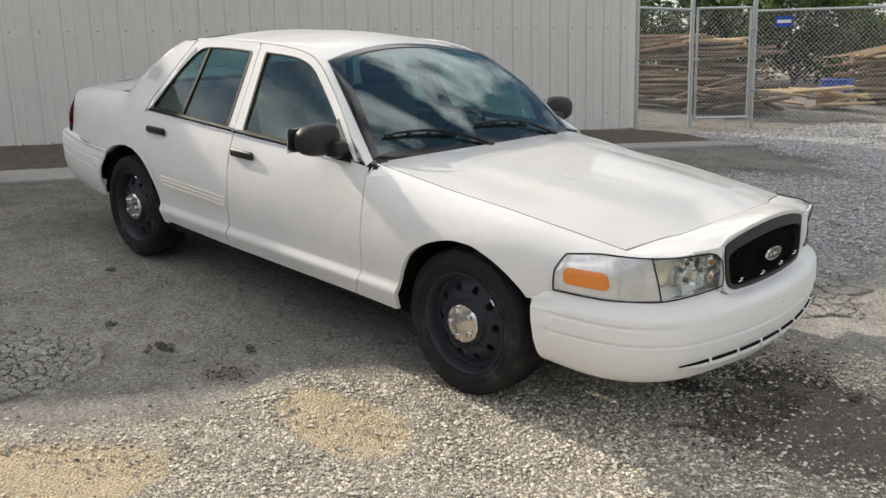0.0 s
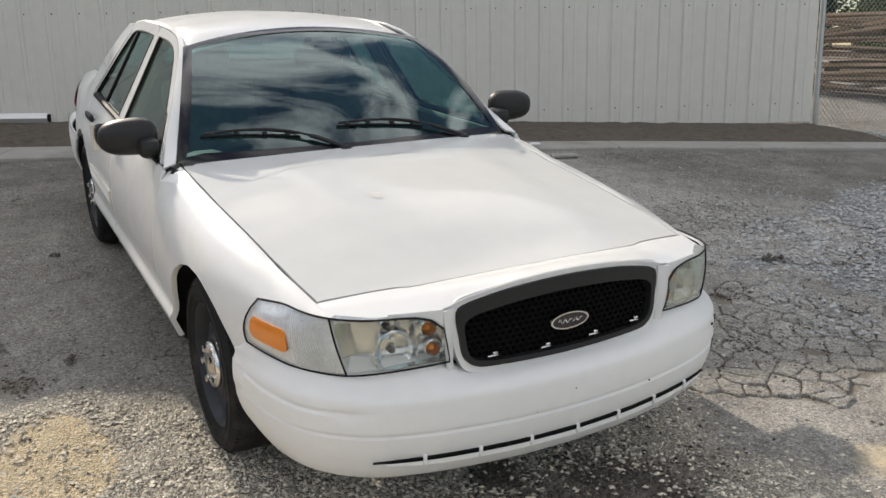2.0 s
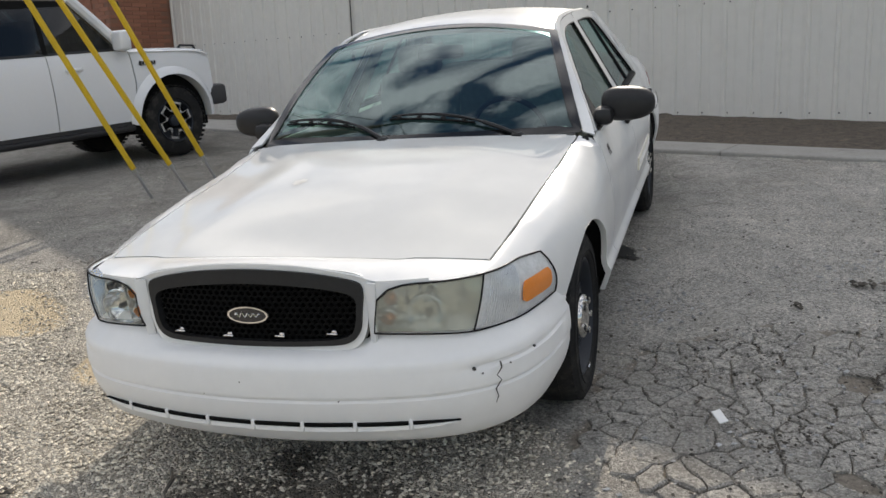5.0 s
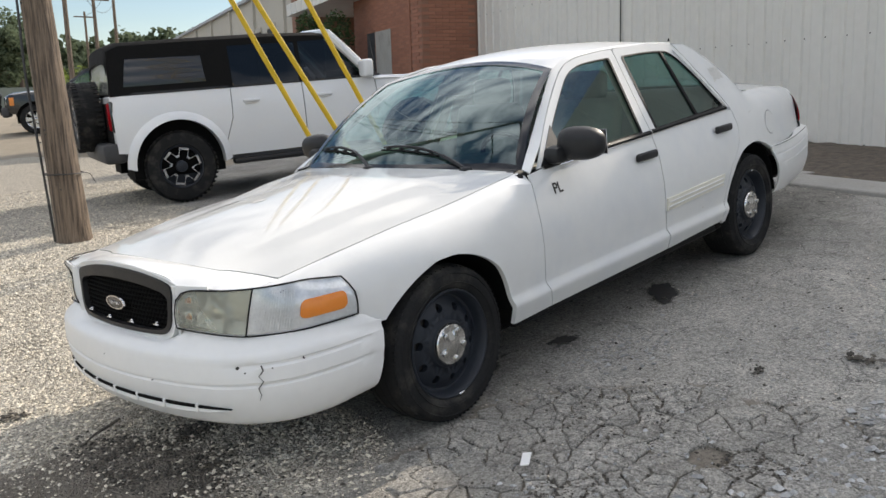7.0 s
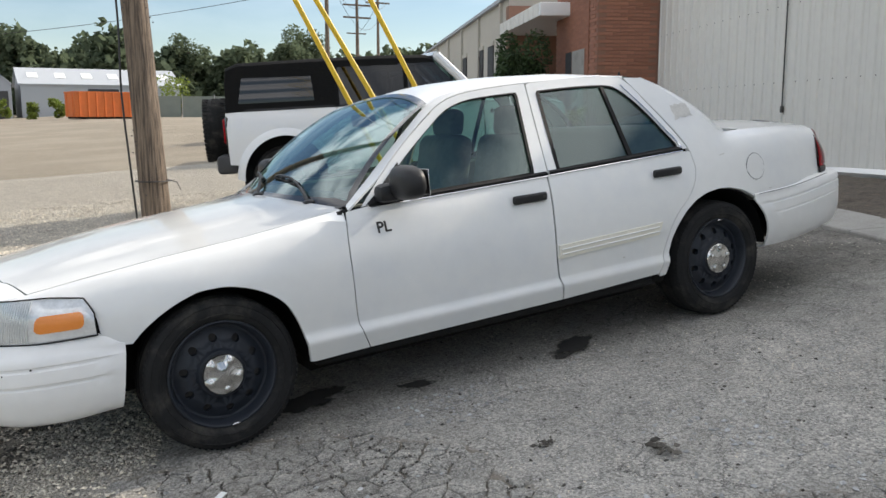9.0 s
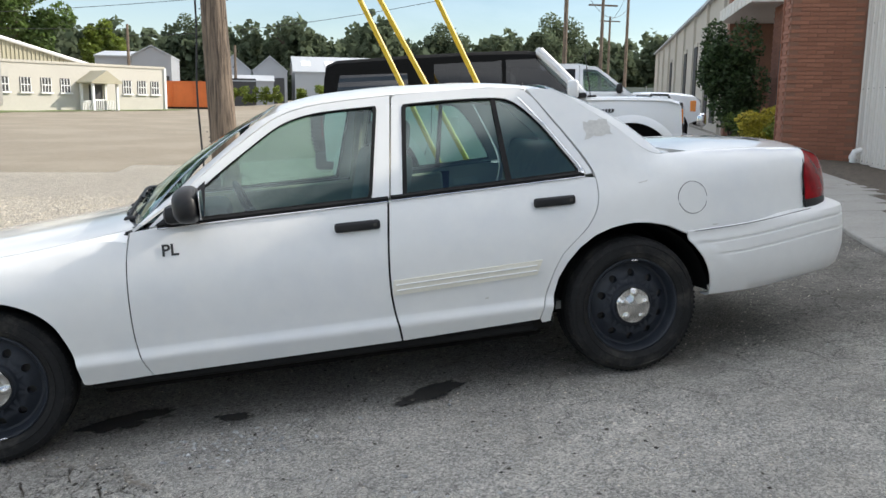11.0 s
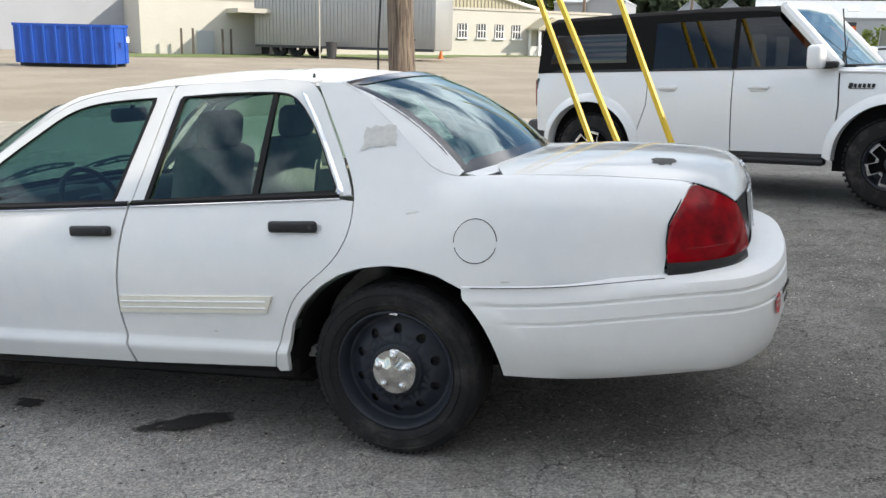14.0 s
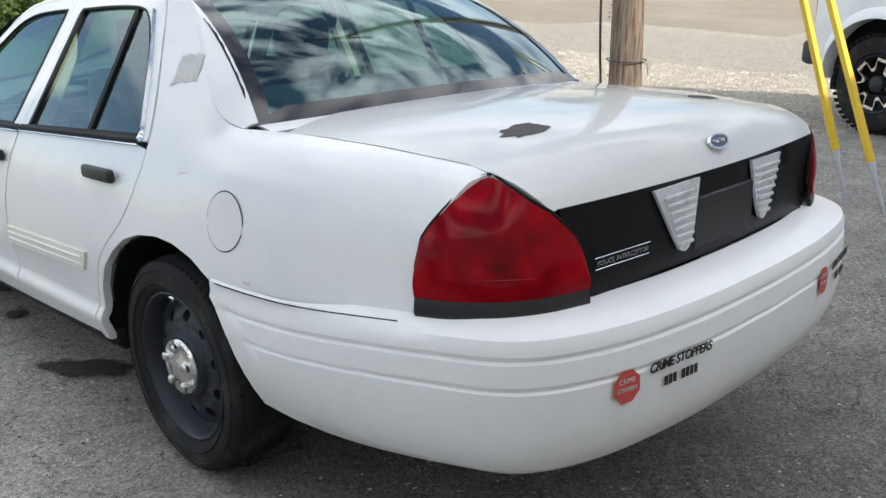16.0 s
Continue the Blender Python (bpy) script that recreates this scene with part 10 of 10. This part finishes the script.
def stain(name, label, x, y, rx, ry, seed, turn=0.0):
    """Spilt oil: an uneven blot that soaks away towards its edge."""
    n = 30
    verts, soak = [], []
    for j in range(n + 1):
        for k in range(n + 1):
            u, w = 1.6 * (2 * j / n - 1), 1.6 * (2 * k / n - 1)
            q = Vector((u, w, seed * 3.7))
            px = x + rx * u * math.cos(turn) - ry * w * math.sin(turn)
            py_ = y + rx * u * math.sin(turn) + ry * w * math.cos(turn)
            verts.append((px, py_, ground_z(px, py_) + 0.013))
            soak.append(0.78 - 0.62 * math.hypot(u, w) ** 1.5 + 0.55 * noise.noise(q * 1.1) + 0.25 * noise.noise(q * 3.3) - 3.0 * max(0, max(abs(u), abs(w)) - 1.35))
    faces = [(j * (n + 1) + k, (j + 1) * (n + 1) + k, (j + 1) * (n + 1) + k + 1, j * (n + 1) + k + 1) for j in range(n) for k in range(n)]
    me = bpy.data.meshes.new(name)
    me.from_pydata(verts, [], faces)
    at_ = me.attributes.new("soak", "FLOAT", "POINT")
    at_.data.foreach_set("value", soak)
    me.materials.append(OIL)
    return tagged(new(name, me), label, "stain", kind="structure")


stain("oil_stain", "dark oil stain on the asphalt", -0.41, 0.80, 0.20, 0.11, 3, 0.5)
stain("oil_stain", "dark oil stain on the asphalt", 0.48, 0.74, 0.10, 0.06, 7)
stain("oil_stain", "black wet oil stain beside the front wheel", 1.0, 0.60, 0.26, 0.13, 9, 0.2)

# battery pack and leads by the kerb, a tile, a twig and a pale chip
BAT = thing("jump_pack", "black and red jump-start pack with leads on the kerb", "battery pack")
jp = place(1.72, -3.70)
jz = walk_z(jp.x, jp.y)
part("case", boxbm((jp.x, jp.y, jz + 0.055), (0.10, 0.26, 0.10), 0.02, ROT_B, 2), BLACK, BAT)
part("cap", boxbm((jp.x, jp.y, jz + 0.115), (0.085, 0.16, 0.02), 0.006, ROT_B), DECALRED, BAT)
bm = bmesh.new()
add_tube(bm, curve([tuple(jp + W_DIR * 0.12 + Vector((0, 0, jz + 0.06))), tuple(jp + W_DIR * 0.22 + N_DIR * 0.06 + Vector((0, 0, jz + 0.015))), tuple(jp + W_DIR * 0.30 + N_DIR * -0.02 + Vector((0, 0, jz + 0.015))), tuple(jp + W_DIR * 0.38 + N_DIR * 0.05 + Vector((0, 0, jz + 0.02)))], 6), 0.007, 6)
part("lead", bm, BLACK, BAT)
bm = bmesh.new()
add_tube(bm, curve([tuple(jp - W_DIR * 0.16 + Vector((0, 0, jz + 0.02))), tuple(jp - W_DIR * 0.14 + N_DIR * -0.02 + Vector((0, 0, jz + 0.16))), tuple(jp + Vector((0, 0, jz + 0.17))), tuple(jp + W_DIR * 0.12 + Vector((0, 0, jz + 0.13)))], 6), 0.006, 6)
part("lead", bm, DECALRED, BAT)
part("clamp", boxbm(jp + W_DIR * 0.42 + N_DIR * 0.05 + Vector((0, 0, jz + 0.025)), (0.05, 0.11, 0.03), 0.01, ROT_B), PAINT2, BAT)
TILE = thing("tile", "flat pale tile lying on the asphalt", "tile")
tp = Vector((-2.12, 3.41, 0))
part("slab", boxbm((tp.x, tp.y, ground_z(tp.x, tp.y) + 0.022), (0.13, 0.26, 0.025), 0.004, Matrix.Rotation(radians(-25), 3, "Z")), CONCRETE, TILE, smooth=0)
CHIP = thing("paper_scrap", "small white scrap on the cracked asphalt", "scrap")
part("scrap", boxbm((1.66, 1.40, ground_z(1.66, 1.40) + 0.035), (0.07, 0.035, 0.006), 0.002, Euler((0.2, 0.3, 0.5)).to_matrix()), PAINT2, CHIP, smooth=0)
TWIG = thing("twig", "bent dark twig on the gravel", "twig")
bm = bmesh.new()
add_tube(bm, [(x, y, ground_z(x, y) + z) for x, y, z in ((2.28, -0.52, 0.02), (2.36, -0.46, 0.03), (2.44, -0.44, 0.025), (2.53, -0.36, 0.03))], [0.006, 0.008, 0.006, 0.003], 5)
part("stem", bm, CLOD, TWIG)
for k, (x, y, r) in enumerate(((0.08, -1.60, 0.045), (0.40, -1.30, 0.03), (-0.37, -1.63, 0.03), (-1.25, -1.20, 0.03), (0.15, 2.1, 0.05), (0.45, 1.75, 0.03), (2.55, -1.1, 0.045), (2.75, 0.35, 0.04), (0.95, 2.7, 0.05))):
    C_ = thing("clod", "dark clod of crumbled asphalt", "clod", "clods on the lot")
    v_, f_ = [], []
    rr = random.Random(200 + k)
    for j in range(16):
        pebble(v_, f_, (x + rr.gauss(0, r * 0.7), y + rr.gauss(0, r * 0.6), ground_z(x, y) + 0.006 + rr.uniform(0, r * 0.35)), r * rr.uniform(0.2, 0.55), rr)
    me = bpy.data.meshes.new("crumb")
    me.from_pydata(v_, [], f_)
    me.materials.append(CLOD)
    o = new("crumb", me)
    o.parent = C_
    tagged(o, kind="stuff")

# bricks last
lay_bricks(place(-12.12, -5.95), place(-12.12, -4.73), 0.45, 4.85, W_DIR.copy(), 300, BW)
lay_bricks(place(-12.74, -4.725), place(-12.12, -4.725), 0.45, 4.85, N_DIR.copy(), 0, BW)
lay_bricks(place(-19.2, -5.715), place(-12.76, -5.715), 0.45, 4.85, N_DIR.copy(), 0, BW)
